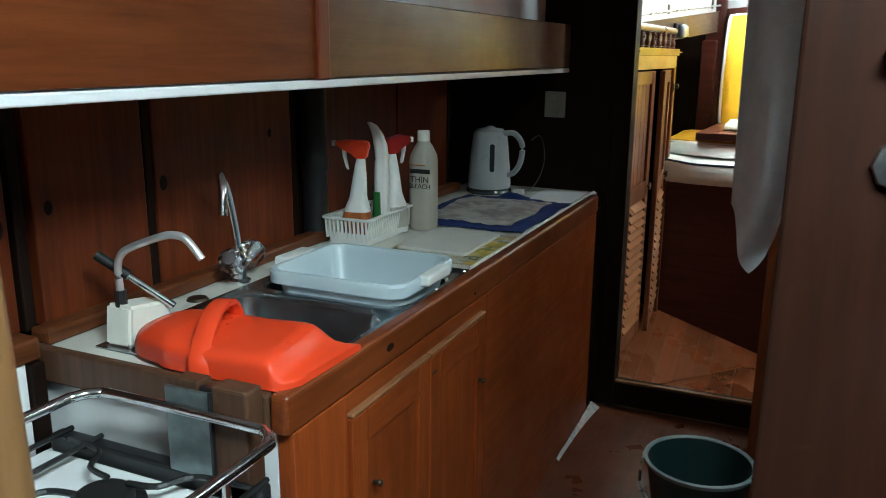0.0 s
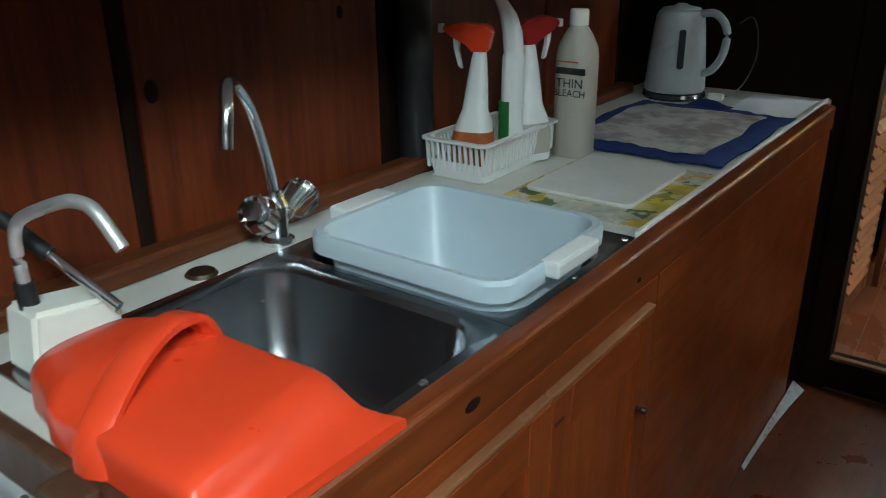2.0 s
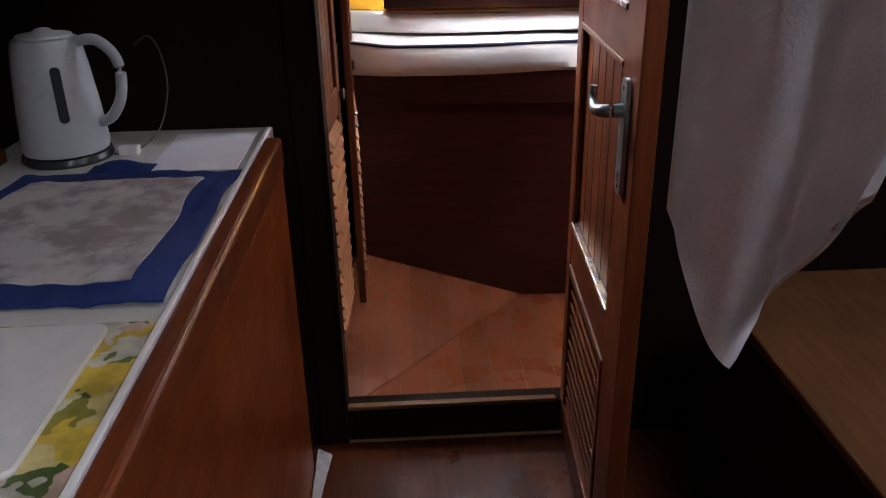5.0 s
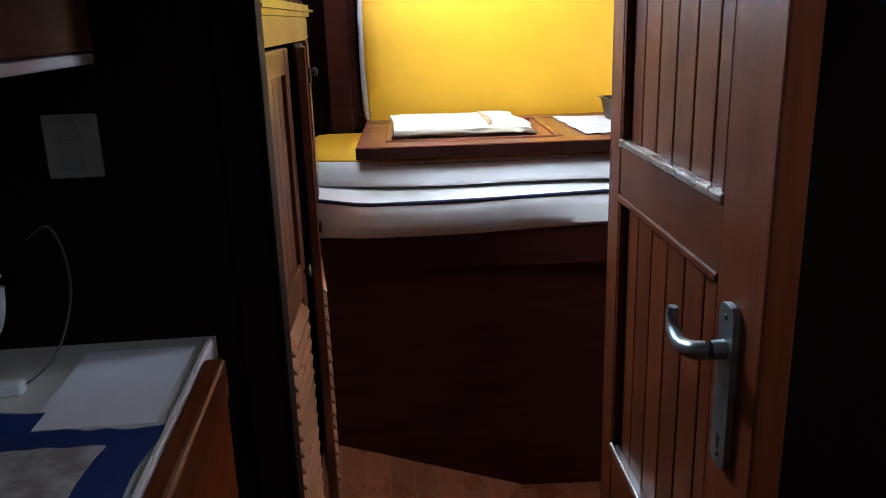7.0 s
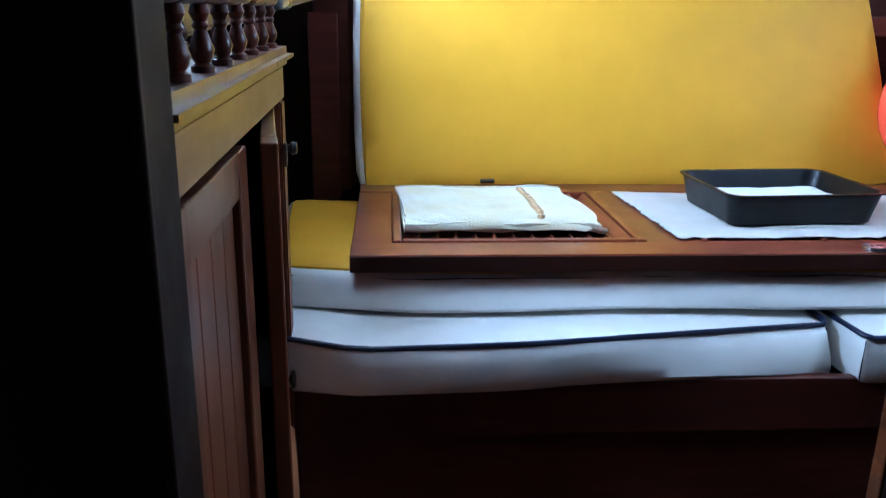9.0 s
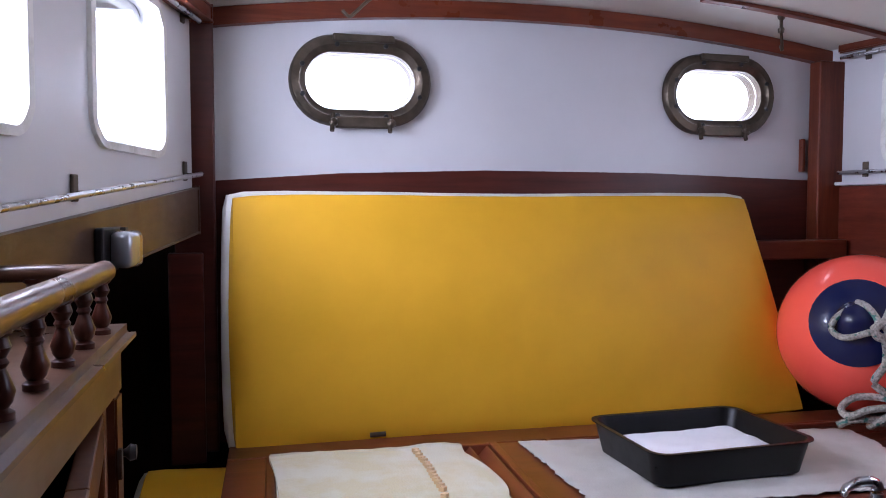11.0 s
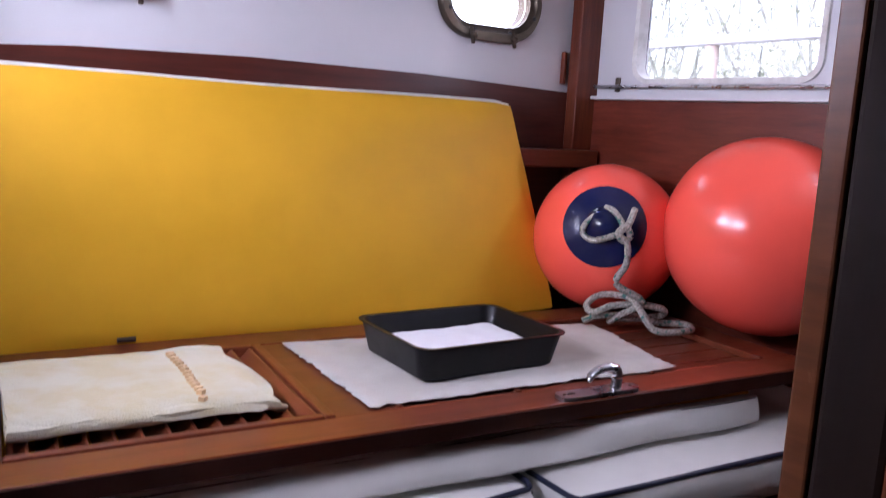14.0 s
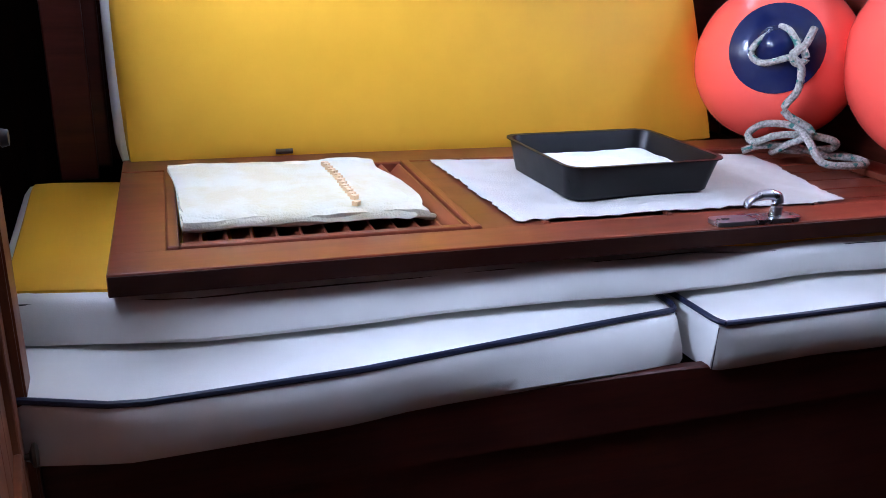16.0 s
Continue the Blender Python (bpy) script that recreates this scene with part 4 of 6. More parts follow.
# ================================================================ panelled cabin doors
def cabin_door(name, m, W, H, stile, louvre, panels, mats, label, handle_h, thick=0.034, hmat=None, droop=False):
    """Stiles and rails, a louvre, boarded panels, beads, a lever handle. Across, up, out of the face."""
    st, rl, pk, lv, bead = mats
    hinge, latch = stile
    ob = thing(name, m.translation, label, "door")
    part("stile", B(0, hinge, 0, H, -thick, 0, bevel=0.003), st, ob, m=m)
    part("stile", B(W - latch, W, 0, H, -thick, 0, bevel=0.003), st, ob, m=m)
    spans = sorted([louvre] + list(panels))
    lo = 0.0
    for a, b in spans + [(H, H)]:
        if a - lo > 0.004:
            part("rail", B(hinge, W - latch, lo, a, -thick, -0.0015, bevel=0.002), rl, ob, m=m)
        lo = b
    x0, x1 = hinge, W - latch
    for a, b in panels:
        n = max(3, round((x1 - x0) / 0.07))
        for i in range(n):
            xa, xb = x0 + (x1 - x0) * i / n, x0 + (x1 - x0) * (i + 1) / n
            part("plank", B(xa + 0.0012, xb - 0.0012, a, b, -thick * 0.75, -0.014, bevel=0.003), pk, ob, m=m)
        part("panel_backing", B(x0, x1, a, b, -thick, -thick * 0.76), DARKWOOD, ob, m=m)
        for p in ((x0, x1, a, a + 0.012), (x0, x1, b - 0.012, b), (x0, x0 + 0.010, a + 0.012, b - 0.012), (x1 - 0.010, x1, a + 0.012, b - 0.012)):
            part("bead", B(*p, -0.014, 0.003 if p[3] - p[2] < 0.02 else -0.001, bevel=0.003), bead if p[2] == a else rl, ob, m=m)
    a, b = louvre
    for p in ((x0, x1, a, a + 0.02), (x0, x1, b - 0.02, b), (x0, x0 + 0.02, a + 0.02, b - 0.02), (x1 - 0.02, x1, a + 0.02, b - 0.02)):
        part("louvre_frame", B(*p, -thick * 0.8, 0.004, bevel=0.004), lv, ob, m=m)
    pitch = 0.038 if droop else 0.034
    n = int((b - a - 0.04) / pitch)
    first = None
    for i in range(n):
        z = a + 0.02 + (b - a - 0.04) * (i + 0.5) / n
        if first is None:
            bm = bmesh.new()
            box(bm, x0 + 0.02, x1 - 0.02, -0.56 * pitch, 0.56 * pitch, -0.0035, 0.0035, bevel=0.0025, seg=1, m=pose(0, 0, 0, 48, 0, 0))
            first = part("slat", bm, lv, ob)
            first.matrix_parent_inverse = Matrix.Identity(4)
            piece = first
        else:
            piece = new("slat", first.data)
            piece.parent = ob
        piece.matrix_basis = Matrix.Translation(-m.translation) @ m @ Matrix.Translation((0, z, -0.016))
    # thin dark strip puts the front edge's shade into its colour
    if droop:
        part("edge_band", B(W + 0.0003, W + 0.003, 0.002, H - 0.002, -thick + 0.002, -0.003), EDGESHADE, ob, "dark strip that paints the shade of the front edge", m=m)
    c = W - latch * (0.24 if droop else 0.56)
    hm = hmat or ALLOY
    bm = bmesh.new()
    prism(bm, stadium(c, handle_h - 0.045, 0.04, 0.195, 0.014, 4), 0.001, 0.009, "z")
    plate = part("handle_plate", bm, hm, ob, "worn grey metal handle plate", m=m)
    bm = bmesh.new()
    pts = ([(c, handle_h, 0.008), (c, handle_h, 0.036), (c - 0.014, handle_h - 0.002, 0.045), (c - 0.036, handle_h - 0.004, 0.047), (c - 0.056, handle_h + 0.003, 0.047), (c - 0.066, handle_h + 0.016, 0.046), (c - 0.066, handle_h + 0.028, 0.045)])
    if droop:
        pts = [(c + 0.5 * (b - handle_h), handle_h + 1.15 * (a - c), z * 1.15 - 0.012 * max(0.0, (c - a) / 0.06) ** 2) for a, b, z in pts]
    pts = smooth_path(pts, 5)
    tube(bm, pts, [0.012 - 0.006 * i / (len(pts) - 1) for i in range(len(pts))], 10)
    part("lever", bm, hm, plate, "curled lever", True, m=m)
    for dz in (0.038, -0.128):
        bm = bmesh.new()
        lathe(bm, [(0, 0.0015), (0.003, 0.0012), (0.0045, 0.0)], 8, Matrix.Translation((c, handle_h + dz, 0.009)))
        part("screw", bm, BRONZE, plate, m=m)
    bm = bmesh.new()
    prism(bm, stadium(c, handle_h - 0.112, 0.007, 0.018, 0.003, 3), 0.0085, 0.0098, "z")
    part("keyhole", bm, BLACKIRON, plate, m=m)
    return ob


cabin_door("cabin_door", frame_of((0.026, 3.012, 0.012), (-0.032, -0.57, 0), (0, 0, 1)), 0.615, 1.80, (0.055, 0.122), (0.09, 0.51), ((0.61, 1.085), (1.165, 1.72)),
           (OPENDOOR, OPENDOOR_Y, OPENDOOR, OPENDOOR_Y, BEADGLEAM), "open mahogany cabin door with boarded panels and louvres", 1.015)
TBL = frame_of((-0.383, 4.615, 1.042), (-0.060, -1, 0), (1, -0.060, 0))
cabin_door("loose_door", TBL, 0.66, 1.80, (0.10, 0.088), (0.083, 0.61), ((0.73, 1.0), (1.34, 1.70)),
           (DOORWOOD, DOORWOOD, DOORWOOD, DOORWOOD, DOORWOOD), "loose mahogany louvre door lying flat on the bunk cushions", 1.18, thick=0.036, hmat=DULLCHROME, droop=True)


# ================================================================ galley counter
cab = thing("galley_cabinet", (-0.92, 1.9, 0), "mahogany galley base cabinet with worn doors", "cabinet")
part("front_panel", B(-0.662, -0.631, 1.71, 2.86, 0.0, 0.822, bevel=0.002), CABWOOD_Y, cab)
part("front_stile", B(-0.662, -0.630, 0.87, 1.03, 0.0, 0.822, bevel=0.002), CABWOOD_Z, cab)
part("top_rail", B(-0.662, -0.631, 1.03, 1.71, 0.77, 0.822, bevel=0.002), CABWOOD_Y, cab)
part("plinth", B(-0.662, -0.631, 1.03, 1.71, 0.0, 0.10, bevel=0.002), CABWOOD_Y, cab)
part("end_panel", B(-1.2, -0.664, 0.87, 0.885, 0.0, 0.822), ENAMEL, cab, "white end panel beside the stove")
part("body", B(-1.2, -0.664, 0.885, 0.90, 0.0, 0.7), DARKWOOD, cab)
part("end_cheek", B(-1.2, -0.645, 2.951, 2.984, 0.0, 0.822), DARKWOOD, cab)
for y0, y1, knob in ((1.029, 1.350, 1.10), (1.353, 1.676, 1.63)):
    door = part("door", B(-0.640, -0.626, y0 + 0.05, y1 - 0.05, 0.15, 0.715), CABWOOD_Z, cab, "mahogany door with a rubbed top edge")
    for a, b, c, d, mt in ((y0, y0 + 0.052, 0.095, 0.778, CABWOOD_Z), (y1 - 0.052, y1, 0.095, 0.778, CABWOOD_Z), (y0 + 0.052, y1 - 0.052, 0.095, 0.155, CABWOOD_Y), (y0 + 0.052, y1 - 0.052, 0.712, 0.778, CABWOOD_Y)):
        part("door_frame", B(-0.642, -0.6185, a, b, c, d, bevel=0.003), mt, door)
    part("rubbed_edge", B(-0.636, -0.6175, y0, y1, 0.7785, 0.787, bevel=0.003), WORNEDGE, door, "bare rubbed wood edge")
    bm = bmesh.new()
    lathe(bm, [(0.004, 0), (0.004, 0.008), (0.007, 0.012), (0.006, 0.018), (0, 0.020)], 10, pose(-0.6185, knob, 0.622, 0, 90, 0))
    part("knob", bm, BRONZE, door, smooth=True)
part("latch_slot", B(-0.631, -0.6175, 1.36, 1.385, 0.735, 0.741, bevel=0.001), BLACKIRON, cab, "small dark slot")

top = thing("worktop", (-0.92, 1.9, 0.82), "cream laminate worktop with a mahogany front rail", "worktop")
part("surface", B(-1.205, -0.664, 1.692, 2.984, 0.824, 0.88), LAMINATE, top)
part("surface", B(-1.205, -0.664, 0.868, 0.905, 0.824, 0.88), LAMINATE, top)
part("surface", B(-1.205, -1.085, 0.905, 1.692, 0.824, 0.88), LAMINATE, top)
part("front_rail", B(-0.662, -0.627, 0.850, 2.865, 0.823, 0.891, bevel=0.009, seg=3), RAILWOOD, top, "rubbed mahogany front rail")
part("end_rail", B(-1.2, -0.663, 0.848, 0.867, 0.823, 0.889, bevel=0.005), LATCHWOOD, top, "dark wooden end rail")
for y, z, r in ((1.187, 0.858, 0.010), (1.62, 0.846, 0.005)):
    bm = bmesh.new()
    lathe(bm, [(0, 0.0012), (r * 0.8, 0.001), (r, 0)], 10, pose(-0.627, y, z, 0, 90, 0) @ Matrix.Diagonal((0.8, 1.5, 1, 1)))
    part("knot", bm, DARKWOOD, top, "dark knot")
part("edge_strip", B(-0.672, -0.6625, 1.695, 2.95, 0.8805, 0.8905, bevel=0.002), WHITEPLASTIC, top, "pale edge strip")
part("back_ledge", B(-1.204, -1.155, 0.87, 2.78, 0.8805, 0.912, bevel=0.008), WORN_Y, top, "wooden ledge along the hull side")

sink = thing("kitchen_sink", (-0.87, 1.3, 0.82), "stainless steel double sink let into the worktop", "sink")
for (y0, y1), (b0, b1), nm in (((0.906, 1.325), (0.935, 1.30), "basin"), ((1.326, 1.691), (1.345, 1.625), "basin")):
    bm = bmesh.new()
    cy, cx = (y0 + y1) / 2, (-1.084 - 0.6645) / 2
    by, bx = (b0 + b1) / 2, (-1.058 - 0.688) / 2
    w, h = 0.37, b1 - b0
    loft(bm, [flat_row(cx, cy, 0.4195, y1 - y0, 0.84, 0.004), flat_row(cx, cy, 0.4195, y1 - y0, 0.882, 0.004), flat_row(bx, by, w + 0.02, h + 0.02, 0.8825, 0.06),
              flat_row(bx, by, w, h, 0.874, 0.055), flat_row(bx, by, w - 0.03, h - 0.03, 0.77, 0.05), flat_row(bx, by, w - 0.07, h - 0.07, 0.735, 0.04), flat_row(bx, by, 0.05, 0.05, 0.73, 0.024)], cap_last=True)
    part(nm, bm, STEEL, sink, smooth=True)
bm = bmesh.new()
lathe(bm, [(0, 0.0), (0.028, 0.0), (0.026, 0.004), (0.018, 0.002), (0, 0.002)], 16, pose(-0.873, 1.12, 0.731))
part("drain", bm, DULLCHROME, sink, smooth=True)
for x, y in ((-0.673, 1.16), (-0.673, 1.5), (-0.676, 1.67)):
    bm = bmesh.new()
    lathe(bm, [(0, 0.003), (0.005, 0.002), (0.006, 0)], 8, pose(x, y, 0.8825))
    part("screw", bm, CHROME, sink)

# mixer tap
tap = thing("mixer_tap", (-1.115, 1.36, 0.88), "chrome swan neck mixer tap with two knobs", "tap")
bm = bmesh.new()
lathe(bm, [(0.026, 0.0), (0.026, 0.006), (0.018, 0.012), (0.017, 0.05), (0.021, 0.06), (0.014, 0.075), (0.012, 0.085)], 16, pose(-1.115, 1.36, 0.8805))
part("base", bm, CHROME, tap, smooth=True)
bm = bmesh.new()
pts = smooth_path([(-1.115, 1.36, 0.96), (-1.112, 1.345, 1.03), (-1.105, 1.32, 1.10), (-1.09, 1.285, 1.14), (-1.065, 1.255, 1.145), (-1.045, 1.235, 1.12), (-1.04, 1.225, 1.085), (-1.038, 1.222, 1.07)], 5)
tube(bm, pts, 0.0095, 12)
part("spout", bm, CHROME, tap, smooth=True)
for dx, dy, mt in ((0.018, -0.048, ACRYLIC), (0.0, 0.055, ACRYLIC)):
    bm = bmesh.new()
    v = Vector((dx, dy, 0.035)).normalized().to_track_quat("Z", "Y").to_matrix().to_4x4()
    lathe(bm, [(0.010, 0.0), (0.012, 0.018), (0.027, 0.024), (0.031, 0.054), (0.027, 0.066), (0, 0.068)], 8, Matrix.Translation((-1.115 + dx * 0.2, 1.36 + dy * 0.2, 0.915)) @ v)
    knob = part("knob", bm, mt, tap, "clear faceted knob")
    bm = bmesh.new()
    lathe(bm, [(0, 0.0), (0.009, 0.0), (0.009, 0.045), (0.016, 0.069), (0.015, 0.072), (0, 0.073)], 14, Matrix.Translation((-1.115 + dx * 0.2, 1.36 + dy * 0.2, 0.915)) @ v)
    part("spindle", bm, CHROME, knob, "chrome spindle and cap", True)
bm = bmesh.new()
lathe(bm, [(0, 0.006), (0.02, 0.005), (0.024, 0.0)], 16, pose(-1.11, 1.21, 0.8805))
single("sink_plug", bm, BRONZE, "small dark sink plug behind the basin", "plug", True)

# filter tap on its white block
ft = thing("filter_tap", (-1.03, 0.96, 0.88), "bent steel filter tap on a cream plastic block", "tap")
bm = bmesh.new()
prism(bm, [(0.92, 0.881), (1.035, 0.881), (1.025, 0.945), (0.93, 0.958)], -1.075, -1.012, "x")
bmesh.ops.bevel(bm, geom=bm.edges[:], offset=0.006, segments=2, affect="EDGES")
part("block", bm, CREAMPLASTIC, ft)
bm = bmesh.new()
rod(bm, (-1.05, 0.945, 0.950), (-1.05, 0.945, 0.982), 0.011)
part("collar", bm, BLACKRUBBER, ft)
bm = bmesh.new()
tube(bm, smooth_path([(-1.05, 0.945, 0.98), (-1.051, 0.945, 1.02), (-1.044, 0.946, 1.045), (-1.022, 0.948, 1.062), (-0.955, 0.952, 1.088), (-0.925, 0.955, 1.094), (-0.900, 0.958, 1.088), (-0.873, 0.963, 1.055)], 5), 0.0070, 10)
part("spout", bm, SATINSTEEL, ft, smooth=True)
pl = thing("pump_handle", (-1.0, 1.0, 0.95), "steel pump lever with a black grip", "lever")
bm = bmesh.new()
rod(bm, (-0.992, 1.015, 0.94), (-1.075, 0.985, 0.998), 0.0065)
part("shaft", bm, CHROME, pl, smooth=True)
bm = bmesh.new()
rod(bm, (-1.07, 0.987, 0.995), (-1.125, 0.967, 1.034), 0.0095)
part("grip", bm, BLACKRUBBER, pl, smooth=True)

# red scoop lying on its mouth
sc = thing("scoop", (-0.84, 0.98, 0.88), "bright red plastic bailer scoop lying over the sink edge", "scoop")


def scoop_row(x, y0, y1, h, box_like=0.28, skew=0.0):
    """One cross section: a low box with rounded shoulders."""
    pts = []
    n = 20
    for i in range(n + 1):
        a = math.pi * (1 - i / n)
        c, s_ = math.cos(a), math.sin(a)
        sx = (abs(c) ** (box_like + 0.08)) * (1 if c > 0 else -1)
        y = (y0 + y1) / 2 + sx * (y1 - y0) / 2
        pts.append((x + skew * (y - 0.93), y, 0.8905 + abs(s_) ** box_like * h))
    return pts


bm = bmesh.new()
rows = [scoop_row(*k) for k in ((-0.992, 0.93, 1.0, 0.020, 0.6), (-0.988, 0.912, 1.02, 0.034, 0.6), (-0.975, 0.896, 1.036, 0.046, 0.55), (-0.95, 0.885, 1.045, 0.051, 0.5), (-0.905, 0.876, 1.052, 0.053, 0.45),
                                (-0.885, 0.866, 1.06, 0.052, 0.36), (-0.87, 0.864, 1.06, 0.045), (-0.80, 0.863, 1.06, 0.046), (-0.70, 0.862, 1.06, 0.051, 0.28, -0.2), (-0.684, 0.862, 1.06, 0.049, 0.28, -0.2),
                                (-0.676, 0.862, 1.06, 0.043, 0.28, -0.17), (-0.668, 0.863, 1.062, 0.031, 0.28, -0.12), (-0.660, 0.866, 1.064, 0.021, 0.28, -0.08), (-0.650, 0.872, 1.070, 0.016, 0.28, -0.02), (-0.640, 0.882, 1.076, 0.015, 0.28, 0.03), (-0.633, 0.900, 1.078, 0.014, 0.28, 0.03))]
loft(bm, rows, True, True)
part("shell", bm, REDPLASTIC, sc, smooth=True)
bm = bmesh.new()
rows = []
spine = smooth_path([(-0.802, 0.860, 0.892), (-0.806, 0.866, 0.920), (-0.824, 0.905, 0.950), (-0.846, 0.955, 0.968), (-0.861, 1.000, 0.969), (-0.871, 1.032, 0.950), (-0.875, 1.056, 0.892)], 4)
for i, p in enumerate(spine):
    d = (spine[min(i + 1, len(spine) - 1)] - spine[max(i - 1, 0)]).normalized()
    side = Vector((0.93, 0.36, 0.0))
    side = (side - d * side.dot(d)).normalized()
    out = side.cross(d).normalized()
    rows.append([p + side * a * 0.017 + out * b * 0.006 for a, b in ((-1, -0.6), (-0.8, -1), (0.8, -1), (1, -0.6), (1, 0.6), (0.8, 1), (-0.8, 1), (-1, 0.6))])
loft(bm, rows, True, True)
part("handle", bm, REDPLASTIC, sc, smooth=True)

# washing-up bowl
bowl = thing("washing_up_bowl", (-0.84, 1.46, 0.74), "pale grey plastic washing-up bowl set in the sink", "bowl")
bm = bmesh.new()
cx, cy, w, h = -0.845, 1.466, 0.345, 0.30
loft(bm, [flat_row(cx, cy, w, h, 0.905, 0.045), flat_row(cx, cy, w + 0.002, h + 0.002, 0.928, 0.046), flat_row(cx, cy, w - 0.006, h - 0.006, 0.934, 0.045), flat_row(cx, cy, w - 0.026, h - 0.026, 0.933, 0.04),
          flat_row(cx, cy, w - 0.036, h - 0.036, 0.922, 0.038), flat_row(cx, cy, w - 0.075, h - 0.075, 0.775, 0.045), flat_row(cx, cy, w - 0.11, h - 0.11, 0.755, 0.04), flat_row(cx, cy, 0.04, 0.04, 0.752, 0.015)], cap_last=True)
part("tub", bm, BOWLPLASTIC, bowl, smooth=True)
bm = bmesh.new()
loft(bm, [flat_row(cx, cy, w - 0.032, h - 0.032, 0.915, 0.038), flat_row(cx, cy, w - 0.07, h - 0.07, 0.77, 0.045), flat_row(cx, cy, w - 0.105, h - 0.105, 0.741, 0.04)], cap_last=True)
part("underside", bm, BOWLPLASTIC, bowl, smooth=True)
for x0, x1 in ((-1.056, -1.012), (-0.682, -0.652)):
    part("grip", B(x0, x1, 1.415, 1.53, 0.912, 0.936, bevel=0.005), WHITEPLASTIC, bowl, "white rim grip")


# bottles in the white basket
bk = thing("basket", (-1.075, 1.905, 0.881), "white slatted plastic basket holding spray bottles", "basket")
bm = bmesh.new()
X0, X1, Y0, Y1 = -1.137, -1.017, 1.785, 2.03
box(bm, X0, X1, Y0, Y1, 0.881, 0.885)
for k in range(11):
    x = X0 - 0.004 + (X1 - X0 + 0.008) * k / 10
    for y, s in ((Y0, -1), (Y1, 1)):
        box(bm, -0.003, 0.003, -0.0015, 0.0015, 0, 0.058, m=Matrix.Translation((x, y + s * 0.004, 0.899)) @ pose(0, 0, 0, -s * 6, 0, 0))
for k in range(23):
    y = Y0 + (Y1 - Y0) * k / 22
    for x, s in ((X0, -1), (X1, 1)):
        box(bm, -0.0015, 0.0015, -0.003, 0.003, 0, 0.058, m=Matrix.Translation((x + s * 0.004, y, 0.899)) @ pose(0, 0, 0, 0, s * 6, 0))
part("slats", bm, WHITEPLASTIC, bk)
bm = bmesh.new()
cx, cy = (X0 + X1) / 2, (Y0 + Y1) / 2
loft(bm, [flat_row(cx, cy, X1 - X0, Y1 - Y0, 0.881, 0.012), flat_row(cx, cy, X1 - X0 + 0.010, Y1 - Y0 + 0.010, 0.916, 0.012), flat_row(cx, cy, X1 - X0 + 0.005, Y1 - Y0 + 0.005, 0.916, 0.012), flat_row(cx, cy, X1 - X0 - 0.006, Y1 - Y0 - 0.006, 0.884, 0.012)])
loft(bm, [flat_row(cx, cy, X1 - X0 + 0.022, Y1 - Y0 + 0.022, 0.952, 0.014), flat_row(cx, cy, X1 - X0 + 0.036, Y1 - Y0 + 0.036, 0.955, 0.016), flat_row(cx, cy, X1 - X0 + 0.036, Y1 - Y0 + 0.036, 0.960, 0.016), flat_row(cx, cy, X1 - X0 + 0.012, Y1 - Y0 + 0.012, 0.960, 0.014), flat_row(cx, cy, X1 - X0 + 0.012, Y1 - Y0 + 0.012, 0.952, 0.014)])
part("tray", bm, WHITEPLASTIC, bk)


def spray_bottle(x, y, z, turn, body_mat, head_mat, label_mat, label, tall=0.20, head_bulge=1.0, grow=1.0):
    ob = thing("spray_bottle", (x, y, z), label, "bottle", "spray bottles in the basket")
    m = pose(x, y, z, 0, 0, turn) @ Matrix.Diagonal((grow * 0.80, grow * 0.85, grow, 1))
    bm = bmesh.new()
    prof = [(0.058, 0.088, 0.0), (0.062, 0.094, 0.006), (0.062, 0.094, 0.06), (0.056, 0.082, 0.085), (0.044, 0.056, 0.115), (0.036, 0.042, tall * 0.8), (0.030, 0.032, tall - 0.012), (0.026, 0.026, tall)]
    rows = []
    for d, w, h in prof:
        off = -0.022 * max(0, (h - 0.06) / tall)
        rows.append(flat_row(off, 0, w, d, h, min(d, w) * 0.42, 4))
    loft(bm, rows, True, True)
    part("body", bm, body_mat, ob, smooth=True, m=m)
    bm = bmesh.new()
    loft(bm, [flat_row(0, 0, 0.0955, 0.0635, h, 0.0267, 4) for h in (0.016, 0.060)] + [flat_row(-0.003, 0, 0.088, 0.060, 0.078, 0.025, 4)])
    part("label", bm, label_mat, ob, "printed label", m=m)
    bm = bmesh.new()
    prism(bm, [(-0.036, tall), (0.006, tall), (0.008, tall + 0.014), (0.048, tall + 0.030), (0.066, tall + 0.032), (0.066, tall + 0.044), (0.02, tall + 0.048 * head_bulge), (-0.035, tall + 0.046), (-0.048, tall + 0.036), (-0.040, tall + 0.016)], -0.013, 0.013, "y")
    bmesh.ops.bevel(bm, geom=bm.edges[:], offset=0.004, segments=2, affect="EDGES")
    head = part("spray_head", bm, head_mat, ob, m=m)
    part("nozzle", B(0.0665, 0.078, -0.008, 0.008, tall + 0.030, tall + 0.045, bevel=0.002), WHITEPLASTIC, head, "white nozzle", m=m)
    bm = bmesh.new()
    prism(bm, [(0.03, tall + 0.03), (0.045, tall + 0.03), (0.042, tall + 0.005), (0.032, tall - 0.025), (0.024, tall - 0.03), (0.032, tall)], -0.006, 0.006, "y")
    part("trigger", bm, WHITEPLASTIC, ob, "white trigger", m=m)
    return ob


